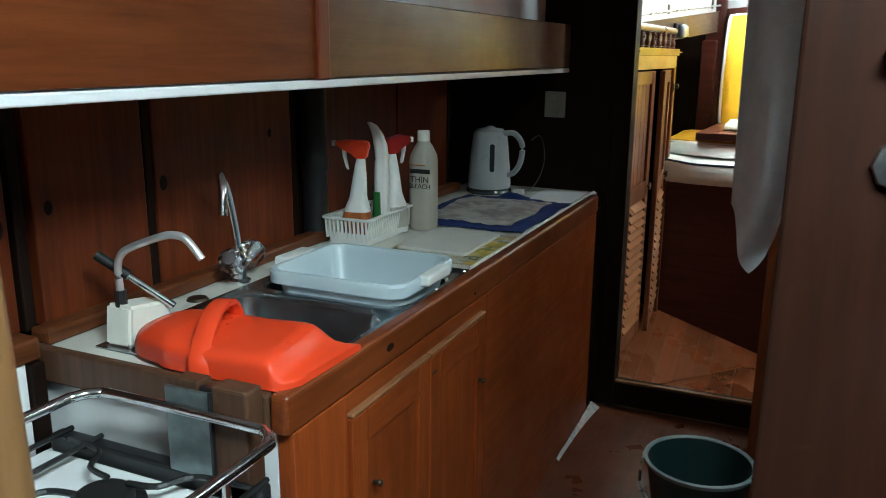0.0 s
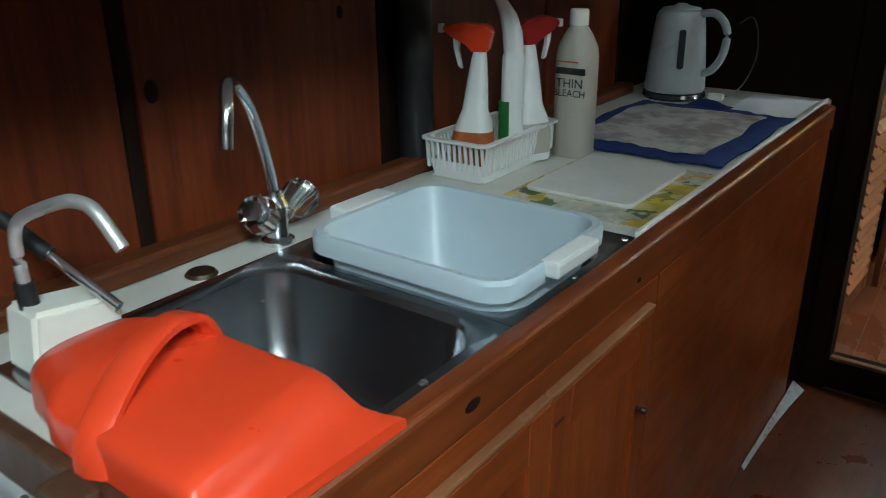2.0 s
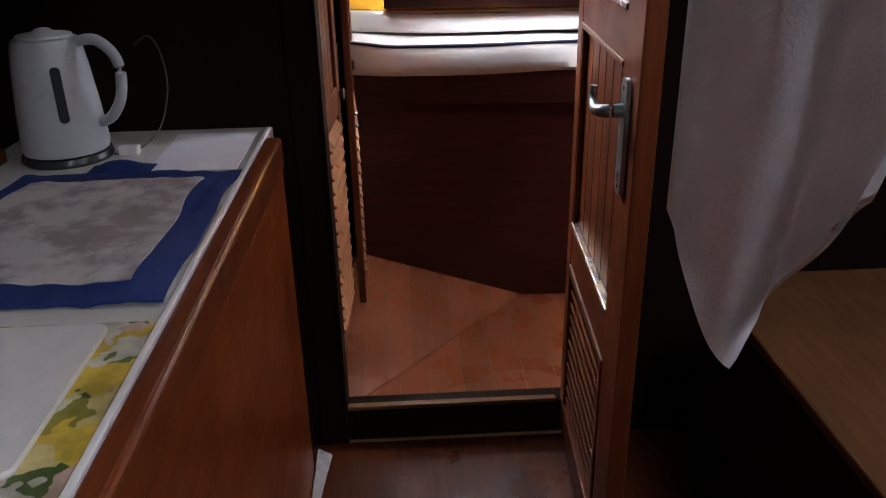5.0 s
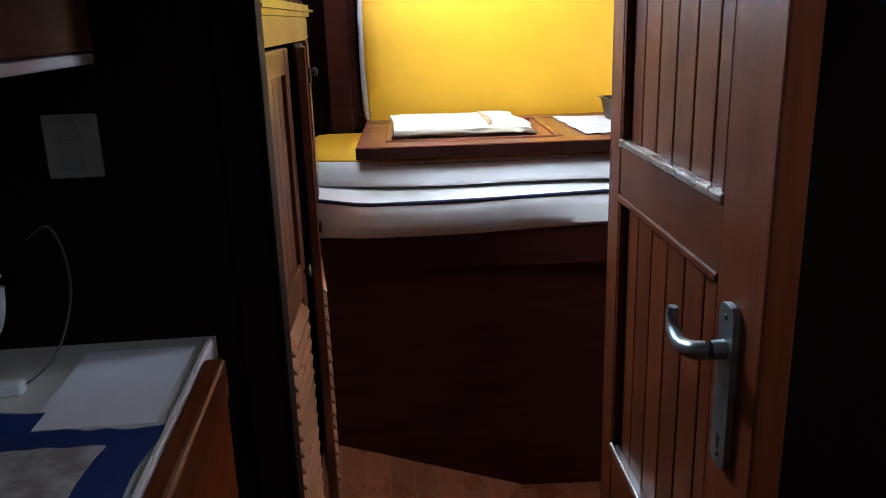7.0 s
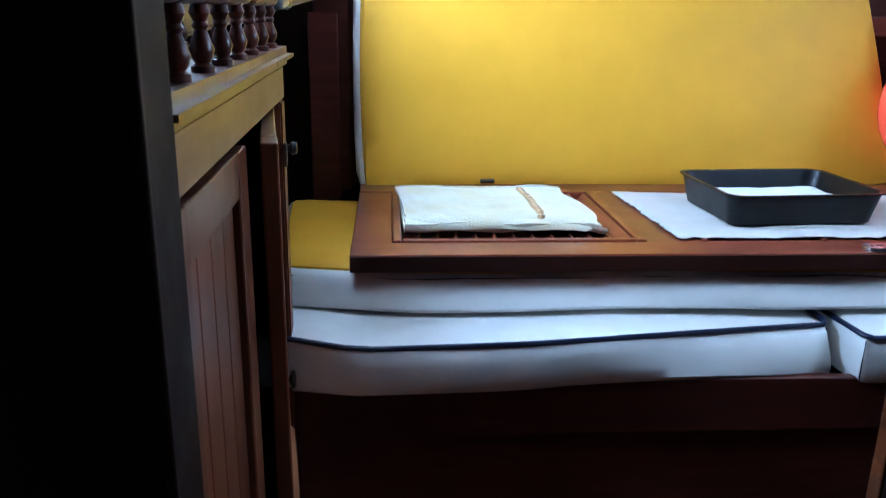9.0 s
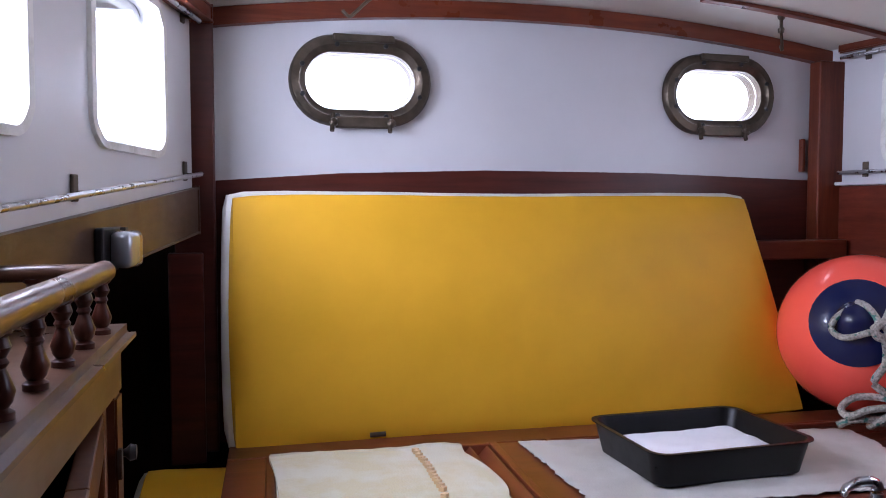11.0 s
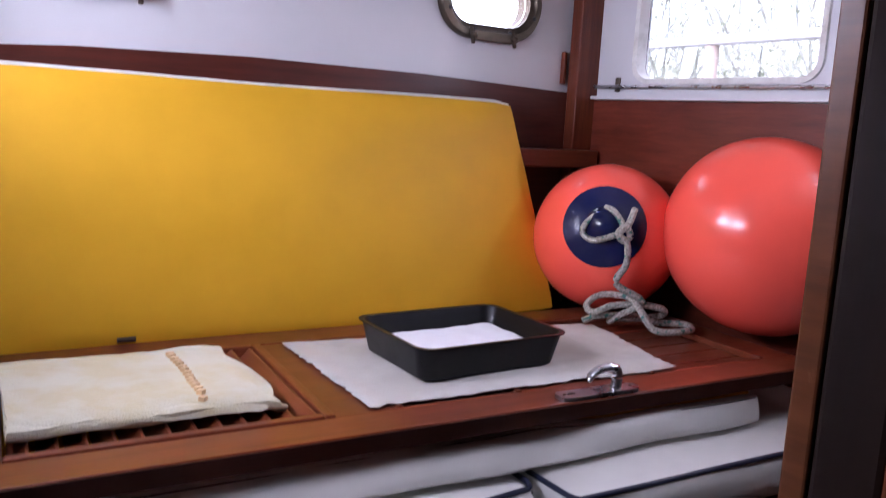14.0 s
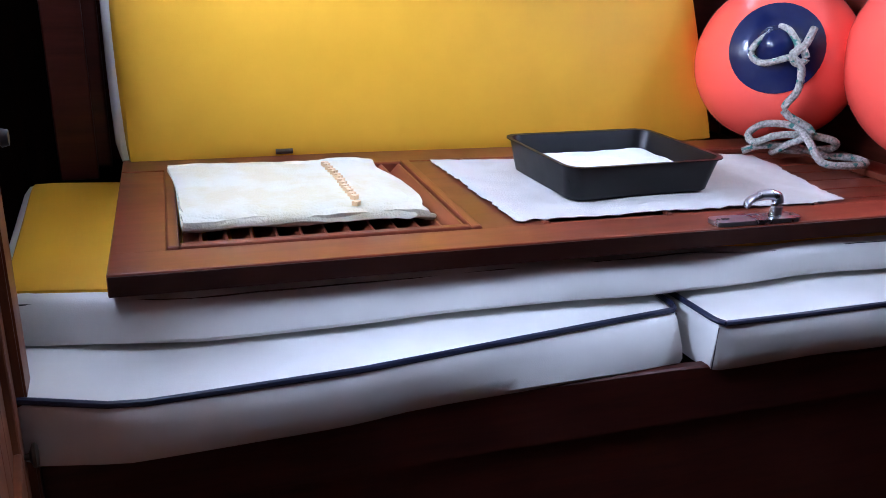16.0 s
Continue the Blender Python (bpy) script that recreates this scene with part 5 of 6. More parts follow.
spray_bottle(-1.075, 1.835, 0.886, -165, WHITEPLASTIC, REDPLASTIC, ORANGELABEL, "white spray bottle with a red head and orange label", tall=0.215, grow=1.08)
b2 = thing("cleaner_bottle", (-1.09, 1.93, 0.886), "tall white cleaner bottle with a bent nozzle", "bottle")
m2 = pose(-1.048, 1.935, 0.886, 0, 0, 20) @ Matrix.Diagonal((0.74, 0.85, 1.06, 1))
bm = bmesh.new()
loft(bm, [flat_row(0, 0, 0.058, 0.046, 0, 0.02), flat_row(0, 0, 0.060, 0.048, 0.15, 0.02), flat_row(0, 0, 0.056, 0.045, 0.20, 0.018), flat_row(0, 0, 0.048, 0.040, 0.208, 0.016), flat_row(0, 0, 0.052, 0.040, 0.215, 0.016), flat_row(-0.004, 0, 0.052, 0.036, 0.245, 0.015), flat_row(-0.016, 0, 0.044, 0.032, 0.275, 0.013), flat_row(-0.034, 0, 0.032, 0.026, 0.298, 0.011), flat_row(-0.048, 0, 0.016, 0.018, 0.306, 0.007)], True, True)
part("body", bm, WHITEPLASTIC, b2, smooth=True, m=m2)
bm = bmesh.new()
loft(bm, [flat_row(-0.016, 0.0, 0.036, 0.052, 0.02, 0.012), flat_row(-0.016, 0, 0.036, 0.052, 0.12, 0.012)], True, True)
part("label", bm, GREENPLASTIC, b2, "green label", m=m2)
spray_bottle(-1.03, 1.985, 0.886, 65, WHITEPLASTIC, DARKRED, BLEACHPLASTIC, "white spray bottle with a dark red head", tall=0.232, head_bulge=1.15)

bl = thing("bleach_bottle", (-0.985, 2.075, 0.88), "cream plastic thin bleach bottle standing by the basket", "bottle")
bm = bmesh.new()
BX, BY = -0.985, 2.082
loft(bm, [flat_row(BX, BY, 0.076, 0.076, 0.8805, 0.03), flat_row(BX, BY, 0.082, 0.082, 0.888, 0.034), flat_row(BX, BY, 0.082, 0.082, 1.085, 0.034), flat_row(BX, BY, 0.078, 0.078, 1.105, 0.034), flat_row(BX, BY, 0.056, 0.056, 1.13, 0.026), flat_row(BX, BY, 0.036, 0.036, 1.145, 0.017), flat_row(BX, BY, 0.034, 0.034, 1.152, 0.016)], True, True)
part("body", bm, BLEACHPLASTIC, bl, smooth=True)
bm = bmesh.new()
lathe(bm, [(0.0, 0.0), (0.019, 0.0), (0.019, 0.028), (0.017, 0.031), (0, 0.031)], 18, pose(BX, BY, 1.148))
part("cap", bm, CREAMPLASTIC, bl, smooth=True)
FACE = frame_of((BX + 0.004, BY - 0.0415, 0), (1, 0.0, 0), (0, 0, 1))
part("label_bar", B(-0.03, 0.036, 1.055, 1.068, -0.0002, 0.0008), BLACKIRON, bl, "black label bar", m=FACE)
part("label_line", B(-0.028, 0.02, 1.078, 1.081, -0.0002, 0.0006), ORANGELABEL, bl, "thin orange label line", m=FACE)
writing("lettering", "THIN", 0.026, FACE @ Matrix.Translation((0.002, 1.036, 0.0005)), BLACKIRON, bl, "black printed word thin")
writing("lettering", "BLEACH", 0.020, FACE @ Matrix.Translation((0.002, 1.016, 0.0005)), BLACKIRON, bl, "black printed word bleach")

# board, floral mat, blue cloth
bm = B(-0.952, -0.676, 1.734, 2.088, 0.8805, 0.8835, bevel=0.001)
pm = thing("placemat", (-0.81, 1.91, 0.8805), "glossy placemat printed with yellow flowers", "placemat")
part("print", bm, FLORAL, pm)
part("backing", B(-0.9535, -0.6745, 1.7325, 2.0895, 0.8802, 0.8812), BLEACHPLASTIC, pm, "thin pale cork edge")
bm = bmesh.new()
loft(bm, [flat_row(-0.83, 1.934, 0.205, 0.27, 0.884, 0.012), flat_row(-0.83, 1.934, 0.208, 0.273, 0.888, 0.013), flat_row(-0.83, 1.934, 0.205, 0.27, 0.892, 0.012)], True, True)
single("chopping_board", bm, plain("worn_white_board", (0.66, 0.64, 0.61), 0.45, vary=0.1, scale=20), "white plastic chopping board on the floral placemat", "board", True)


def drape(x0, x1, y0, y1, z, amp):
    def fn(u, v):
        x, y = x0 + (x1 - x0) * u, y0 + (y1 - y0) * v
        w = noise.noise(Vector((x * 9, y * 9, 2.0))) + 0.5 * noise.noise(Vector((x * 34, y * 15, 6.0)))
        return (x + 0.012 * noise.noise(Vector((y * 7, 1.1, 0))), y + 0.012 * noise.noise(Vector((x * 7, 5.1, 0))), z + amp * (0.5 + 0.5 * w))
    return fn


tm = thing("tea_towel", (-0.88, 2.4, 0.88), "grey white tea towel with a wide blue border", "towel")
bm = bmesh.new()
sheet(bm, 44, 44, drape(-1.085, -0.68, 2.13, 2.66, 0.8815, 0.014), 0.003)
part("border", bm, BLUECLOTH, tm, "dark blue border", True)
bm = bmesh.new()
sheet(bm, 44, 44, drape(-1.045, -0.735, 2.19, 2.605, 0.8865, 0.014), 0.003)
part("middle", bm, GREYCLOTH, tm, "grey white middle", True)
bm = bmesh.new()
sheet(bm, 10, 6, lambda u, v: (-0.97 + 0.12 * u, 2.645 + 0.085 * v, 0.883 + 0.022 * math.sin(math.pi * u) * math.sin(math.pi * v)), 0.003)
part("fold", bm, BLUECLOTH, tm, "raised blue fold", True)
bm = B(-0.86, -0.69, 2.68, 2.94, 0.8805, 0.8825)
single("paper_sheet", bm, PAPER, "pale paper lying beside the kettle", "paper")

kt = thing("kettle", (-1.03, 2.8, 0.88), "grey white jug kettle on its base against the bulkhead", "kettle")
KX, KY = -1.045, 2.80
bm = bmesh.new()
lathe(bm, [(0, 0), (0.085, 0), (0.088, 0.006), (0.084, 0.016), (0, 0.018)], 28, pose(KX, KY, 0.8805))
part("base", bm, DARKGLASS, kt, "dark kettle base", True)
bm = bmesh.new()
lathe(bm, [(0.0, 0.019), (0.080, 0.019), (0.083, 0.03), (0.078, 0.10), (0.070, 0.18), (0.064, 0.225), (0.058, 0.236), (0.03, 0.243), (0, 0.244)], 32, pose(KX, KY, 0.8805))
part("jug", bm, KETTLE, kt, smooth=True)
bm = bmesh.new()
tube(bm, smooth_path([(KX + 0.055, KY - 0.005, 1.108), (KX + 0.10, KY - 0.012, 1.112), (KX + 0.135, KY - 0.018, 1.075), (KX + 0.132, KY - 0.018, 1.01), (KX + 0.105, KY - 0.014, 0.965), (KX + 0.07, KY - 0.006, 0.95)], 5), 0.0105, 10)
part("handle", bm, KETTLE, kt, smooth=True)
bm = bmesh.new()
prism(bm, stadium(0, 0, 0.018, 0.105, 0.008, 4), 0, 0.004, "z")
part("gauge", bm, DARKGLASS, kt, "dark water gauge", m=frame_of((KX + 0.034, KY - 0.0655, 1.02), (0.88, 0.46, 0), (-0.02, 0.05, 1)))
bm = bmesh.new()
lathe(bm, [(0.052, 0.2385), (0.050, 0.243), (0.02, 0.248), (0.012, 0.254), (0, 0.255)], 28, pose(KX, KY, 0.8805))
part("lid", bm, KETTLE, kt, smooth=True)
bm = bmesh.new()
prism(bm, [(-0.015, 1.085), (0.015, 1.085), (0.01, 1.12), (-0.01, 1.12)], KY + 0.055, KY + 0.075, "y")
bmesh.ops.translate(bm, vec=(KX, 0, 0), verts=bm.verts[:])
part("lip", bm, KETTLE, kt)
bm = bmesh.new()
tube(bm, smooth_path([(-0.96, 2.80, 0.885), (-0.92, 2.80, 0.886), (-0.88, 2.86, 0.91), (-0.865, 2.92, 0.98), (-0.875, 2.95, 1.05), (-0.90, 2.965, 1.09), (-0.935, 2.968, 1.07)], 6), 0.0018, 6)
part("cord", bm, CORDGREY, kt, "thin grey cord", True)
part("plug", B(-0.945, -0.905, 2.79, 2.815, 0.881, 0.90, bevel=0.004), WHITEPLASTIC, kt)

so = thing("wall_socket", (-0.845, 2.98, 1.21), "square white double socket on the dark bulkhead", "socket")
part("plate", B(-0.886, -0.804, 2.972, 2.984, 1.163, 1.262, bevel=0.003), SOCKETGREY, so)
for z in (1.19, 1.235):
    part("rocker", B(-0.862, -0.828, 2.968, 2.973, z - 0.012, z + 0.012, bevel=0.002), SOCKETGREY, so)

# steel latch box at the end of the counter
lb = thing("latch_box", (-0.75, 0.83, 0.8), "steel faced latch block on the counter end", "latch")
part("block", B(-0.815, -0.765, 0.8135, 0.846, 0.78, 0.906, bevel=0.004), LATCHWOOD, lb)
part("block", B(-0.735, -0.668, 0.805, 0.846, 0.70, 0.908, bevel=0.005), LATCHWOOD, lb, "chipped dark wooden block")
part("bridge", B(-0.765, -0.735, 0.83, 0.846, 0.78, 0.896, bevel=0.002), LATCHWOOD, lb)
part("face", B(-0.828, -0.736, 0.806, 0.813, 0.74, 0.894, bevel=0.003), ALLOY, lb, "steel face plate")
part("slot", B(-0.764, -0.737, 0.8135, 0.829, 0.80, 0.899, bevel=0.002), BLACKIRON, lb)
part("strike", B(-0.7345, -0.7295, 0.797, 0.8045, 0.76, 0.900, bevel=0.001), BLACKIRON, lb, "black strike strip")

# stove
stv = thing("gas_stove", (-0.87, 0.55, 0.3), "white enamel gas stove with black pan supports", "stove")
part("body", B(-1.12, -0.635, 0.27, 0.842, 0.28, 0.715, bevel=0.006), ENAMEL, stv)
part("hob", B(-1.10, -0.645, 0.29, 0.80, 0.716, 0.728, bevel=0.008, seg=3), ENAMEL, stv)
part("back_strip", B(-1.10, -0.65, 0.805, 0.835, 0.716, 0.752, bevel=0.006), BLACKIRON, stv)
part("control_panel", B(-0.634, -0.575, 0.27, 0.842, 0.62, 0.728, bevel=0.006), ENAMEL, stv)
for cx, cy in ((-0.86, 0.70), (-0.86, 0.42)):
    bm = bmesh.new()
    lathe(bm, [(0.06, 0), (0.062, 0.006), (0.045, 0.012), (0.045, 0.02), (0.04, 0.026), (0, 0.028)], 24, pose(cx, cy, 0.729))
    part("burner", bm, BLACKIRON, stv, smooth=True)
    for sx in (-1, 1):
        for sy in (-1, 1):
            bm = bmesh.new()
            tube(bm, smooth_path([(cx + sx * 0.205, cy + sy * 0.12, 0.737), (cx + sx * 0.18, cy + sy * 0.10, 0.757), (cx + sx * 0.10, cy + sy * 0.085, 0.76), (cx + sx * 0.07, cy + sy * 0.04, 0.76), (cx + sx * 0.02, cy + sy * 0.028, 0.76)], 4), 0.005, 6)
            part("pan_support", bm, BLACKIRON, stv)
    for dx in (-0.21, -0.14, 0.15, 0.205):
        bm = bmesh.new()
        rod(bm, (cx + dx, cy - 0.13, 0.758), (cx + dx, cy + 0.13, 0.758), 0.005, 6)
        part("pan_support", bm, BLACKIRON, stv)
bm = bmesh.new()
tube(bm, smooth_path([(-0.972, 0.3, 0.866), (-0.972, 0.70, 0.866), (-0.968, 0.755, 0.866), (-0.948, 0.782, 0.866), (-0.905, 0.791, 0.866), (-0.66, 0.791, 0.866), (-0.618, 0.783, 0.866), (-0.596, 0.757, 0.866), (-0.590, 0.71, 0.866), (-0.590, 0.3, 0.866)], 6), 0.0088, 10)
part("guard_rail", bm, CHROME, stv, "bent chrome guard rail", True)
for x, y in ((-0.972, 0.40), (-0.590, 0.40), (-0.590, 0.66)):
    bm = bmesh.new()
    rod(bm, (x, y, 0.70), (x, y, 0.866), 0.006)
    part("rail_post", bm, CHROME, stv)

# turned light post beside the stove
bm = bmesh.new()
lathe(bm, [(0.0, 0.0), (0.036, 0.0), (0.036, 0.72), (0.030, 0.78), (0.026, 1.0), (0.021, 1.2), (0.018, 1.29), (0.022, 1.305), (0.024, 1.325), (0.022, 1.345), (0.016, 1.36), (0.016, 1.45), (0.02, 1.6), (0.02, 2.02)], 20, pose(-0.606, 0.37, 0.0))
single("turned_post", bm, HONEY, "light varnished turned wooden post beside the stove", "post", True)

# bucket
bu = thing("bucket", (-0.13, 2.13, 0), "dark green plastic bucket on the galley floor", "bucket")
bm = bmesh.new()
lathe(bm, [(0, 0.004), (0.105, 0.004), (0.108, 0.01), (0.148, 0.262), (0.145, 0.262), (0.104, 0.016), (0, 0.014)], 36, pose(-0.125, 2.135, 0))
part("pail", bm, BUCKET, bu, smooth=True)
bm = bmesh.new()
lathe(bm, [(0.147, 0.255), (0.156, 0.258), (0.157, 0.268), (0.150, 0.272), (0.144, 0.266), (0.147, 0.255)], 36, pose(-0.125, 2.135, 0))
part("rim", bm, BUCKETRIM, bu, "pale rolled rim", True)
bm = bmesh.new()
lathe(bm, [(0.112, 0.0), (0.06, 0.004), (0, 0.005)], 24, pose(-0.125, 2.135, 0.06))
part("dregs", bm, GREYWATER, bu, "grey dregs", True)
bm = bmesh.new()
tube(bm, smooth_path([(-0.285, 2.15, 0.25), (-0.27, 2.03, 0.20), (-0.18, 1.965, 0.17), (-0.07, 1.965, 0.17), (0.02, 2.03, 0.20), (0.035, 2.13, 0.25)], 5), 0.004, 6)
part("bail", bm, DULLCHROME, bu, "wire bail", True)

# pale crumpled sheet in place of the stripe of glare along the foot of the cabinet
bm = bmesh.new()
sheet(bm, 24, 5, lambda u, v: (-0.631 + 0.003 + (0.008 + 0.028 * u * u) * v + 0.002 * noise.noise(Vector((u * 14, v * 3, 0))), 2.43 + 0.50 * u, 0.002 + (1 - v) * (0.010 + 0.012 * u * u) + 0.003 * abs(noise.noise(Vector((u * 11, v * 5, 4))))), 0.002)
single("glare_strip", bm, GLAREGREY, "pale crumpled sheet standing for the glare along the cabinet foot", "strip", True)


# hanging white towel and its hook rail
def hung_cloth(x0, y0, wx, wy, z0, z1, folds, depth, tip):
    """A cloth hung from one line; it narrows to a low tip."""
    def fn(u, v):
        drop = z1 - (z1 - z0) * v * (1 - tip * abs(u - 0.35) ** 1.2 * v)
        wave = math.sin(u * math.pi * folds + 0.6 * v) * depth * (0.3 + 0.7 * v)
        return (x0 + wx * (u * (0.75 + 0.25 * math.sin(math.pi * v))) + 0.3 * wave, y0 + wy * u + wave, drop)
    return fn


bm = bmesh.new()
sheet(bm, 40, 40, hung_cloth(-0.10, 1.965, 0.25, -0.10, 0.895, 1.62, 4.5, 0.024, 0.75), 0.006)
ht = thing("hanging_towel", (0.03, 2.0, 0.88), "white terry towel hanging by the steps", "towel")
part("cloth", bm, TOWELWHITE, ht, smooth=True)
bm = bmesh.new()
rod(bm, (-0.115, 1.98, 1.63), (0.28, 1.84, 1.63), 0.009)
part("rail", bm, CHROME, ht, "thin chrome rail", True)
bm = bmesh.new()
rod(bm, (0.265, 1.845, 1.63), (0.265, 1.845, 2.02), 0.007)
part("rail_hanger", bm, CHROME, ht)
bm = bmesh.new()
sheet(bm, 20, 20, hung_cloth(0.2, 2.62, 0.26, -0.08, 1.35, 1.85, 4, 0.03, 0.5), 0.006)
bj = thing("blue_jacket", (0.3, 2.6, 1.4), "dark blue jacket hanging behind the door", "jacket")
part("cloth", bm, BLUEJACKET, bj, smooth=True)
bm = bmesh.new()
rod(bm, (0.3, 2.6, 1.84), (0.3, 2.6, 2.02), 0.006)
part("hook", bm, CHROME, bj)

# boxed-in engine beside the passage
eb = thing("engine_box", (0.7, 2.3, 0), "wooden engine box, its sides coloured as shade, with a worn brown lid", "box")
# near-black wood on the sides paints their shade below the lit lid
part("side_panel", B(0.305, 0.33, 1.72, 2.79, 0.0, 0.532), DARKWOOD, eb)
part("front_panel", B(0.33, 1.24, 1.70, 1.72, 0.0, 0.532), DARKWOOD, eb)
part("lid", B(0.297, 1.24, 1.69, 2.80, 0.533, 0.557, bevel=0.005), SHELFWOOD, eb, "worn brown wooden lid")


# ================================================================ aft cabin
# cupboard with louvred doors and a little balustrade
def cup_x(y):
    return -0.565 + 0.037 * (y - 3.06) / 0.86


cup = thing("cupboard", (-0.7, 3.5, 0.05), "honey and mahogany cupboard with one door ajar", "cupboard")


def cup_box(y0, y1, z0, z1, d0, d1, bevel=0.003):
    bm = B(0, 1, y0, y1, z0, z1)
    for v in bm.verts:
        v.co.x = cup_x(v.co.y) + (d0 if v.co.x < 0.5 else d1)
    if bevel:
        bmesh.ops.bevel(bm, geom=bm.edges[:], offset=bevel, segments=2, affect="EDGES")
    return bm


part("top", cup_box(3.067, 3.940, 1.402, 1.432, -0.45, 0.016, 0.012), CUPTOP, cup, "glossy brown top with a rounded nosing")
part("frieze", cup_box(3.07, 3.90, 1.345, 1.4015, -0.02, 0.0), HONEY_Y, cup)
part("end_post", cup_box(3.855, 3.90, 0.1, 1.344, -0.04, 0.0), CUPWOOD, cup)
part("near_post", cup_box(3.07, 3.085, 0.05, 1.344, -0.04, 0.0), CUPWOOD, cup)
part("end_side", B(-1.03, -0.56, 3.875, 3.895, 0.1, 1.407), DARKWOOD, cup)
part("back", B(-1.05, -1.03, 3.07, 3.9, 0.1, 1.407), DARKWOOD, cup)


def cup_door(m, W, parent, label):
    H0, H1, t = 0.17, 1.338, 0.022
    d = part("door", B(0, 0.055, H0, H1, -t, 0, bevel=0.003), CUPWOOD, parent, label, m=m)
    part("stile", B(W - 0.055, W, H0, H1, -t, 0, bevel=0.003), CUPWOOD, d, m=m)
    for a, b in ((H0, 0.25), (0.80, 0.875), (1.285, H1)):
        part("rail", B(0.055, W - 0.055, a, b, -t, -0.001, bevel=0.002), CUPWOOD, d, m=m)
    n = 4
    for i in range(n):
        a, b = 0.055 + (W - 0.11) * i / n, 0.055 + (W - 0.11) * (i + 1) / n
        part("plank", B(a + 0.001, b - 0.001, 0.875, 1.285, -t + 0.002, -0.010, bevel=0.002), CUPWOOD, d, m=m)
    n = 15
    first = None
    for i in range(n):
        z = 0.25 + 0.55 * (i + 0.5) / n
        bm = B(0.055, W - 0.055, -0.026, 0.026, -0.0045, 0.0045, bevel=0.003, seg=1, m=pose(0, z, -0.008, -40, 0, 0))
        part("slat", bm, SLATWOOD, d, m=m)
    bm = bmesh.new()
    lathe(bm, [(0.004, 0), (0.005, 0.006), (0.016, 0.010), (0.017, 0.014), (0.013, 0.017), (0, 0.012)], 16, m @ pose(W - 0.028, 0.85, 0.0))
    part("ring_pull", bm, BRONZE, d, "small round pull", True)
    return d


DEG = math.atan2(0.041, 0.86)
m1 = frame_of((cup_x(3.087) + 0.001, 3.087, 0.0), (math.sin(DEG), math.cos(DEG), 0), (0, 0, 1))
cup_door(m1, 0.365, cup, "closed boarded and louvred door")
hx, hy = cup_x(3.85) + 0.004, 3.853
m3 = frame_of((hx + 0.018, hy - 0.387, 0.0), (-0.034, 0.385, 0), (0, 0, 1))
cup_door(m3, 0.388, cup, "boarded and louvred door standing ajar")
for z in (1.255, 0.3):
    part("hinge", cup_box(3.85, 3.862, z - 0.02, z + 0.02, 0.0, 0.006, 0.001), BRONZE, cup)
bm = bmesh.new()
lathe(bm, [(0.005, 0), (0.006, 0.006), (0.012, 0.012), (0.010, 0.02), (0, 0.021)], 12, pose(cup_x(3.88), 3.882, 1.262, 0, 90, 0))
part("catch", bm, BLACKIRON, cup, "black catch", True)

bal = thing("fiddle_rail", (-0.56, 3.5, 1.432), "small dark turned balustrade around the cupboard top", "railing")
first = None
spots = [(cup_x(3.10 + 0.105 * i) - 0.012, 3.10 + 0.105 * i) for i in range(8)] + [(-0.625, 3.85), (-0.685, 3.85)]
for x, y in spots:
    if first is None:
        bm = bmesh.new()
        lathe(bm, [(0.0, 0.0), (0.0115, 0.0), (0.0115, 0.006), (0.007, 0.009), (0.010, 0.013), (0.0125, 0.022), (0.0085, 0.033), (0.006, 0.040), (0.0085, 0.044), (0.0065, 0.048), (0.0105, 0.056), (0.008, 0.064), (0.0115, 0.067), (0.0115, 0.072), (0, 0.072)], 14)
        me = finish("baluster", bm, BALUSTER, True)
        first = True
    ob = new("baluster", me)
    ob.parent = bal
    ob.matrix_basis = Matrix.Translation((x + 0.56, y - 3.5, 0.0005))
bm = bmesh.new()
tube(bm, [(cup_x(3.07) - 0.012, 3.07, 1.511), (cup_x(3.86) - 0.012, 3.86, 1.511)], 0.0145, 12)
part("hand_rail", bm, CUPTOP, bal, "glossy rounded rail", True)
bm = bmesh.new()
tube(bm, [(cup_x(3.85) - 0.02, 3.852, 1.511), (-0.695, 3.852, 1.511)], 0.0115, 10)
part("hand_rail", bm, CUPTOP, bal, "glossy rounded rail", True)

# bunk base
def bunk_y(x):
    return 3.868 - 0.063 * (x + 0.5)


bunk = thing("bunk", (0.4, 4.3, 0), "dark mahogany bunk base under the cushions", "bunk")
def rail_top(x):
    """The rail bows up in the middle of its length."""
    return 0.80 + 0.015 * max(0.0, min(1.0, (x + 0.3) / 0.5)) - 0.018 * max(0.0, min(1.0, (x - 0.5) / 0.4))


bm = bmesh.new()
loft(bm, [[(x, bunk_y(x) + a, h) for a, h in ((0.0, 0.705), (0.022, 0.705), (0.022, rail_top(x)), (0.019, rail_top(x) + 0.003), (0.004, rail_top(x) + 0.003), (0.0, rail_top(x)))] for x in [-0.56 + 2.51 * k / 24 for k in range(25)]], True, True)
part("front_rail", bm, BUNKWOOD, bunk)
bm = B(-0.56, 1.95, 0.012, 0.03, -0.06, 0.704)
for v in bm.verts:
    v.co.y += bunk_y(v.co.x)
part("front_panel", bm, BUNKWOOD, bunk)
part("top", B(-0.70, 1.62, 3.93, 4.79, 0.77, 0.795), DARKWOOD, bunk)
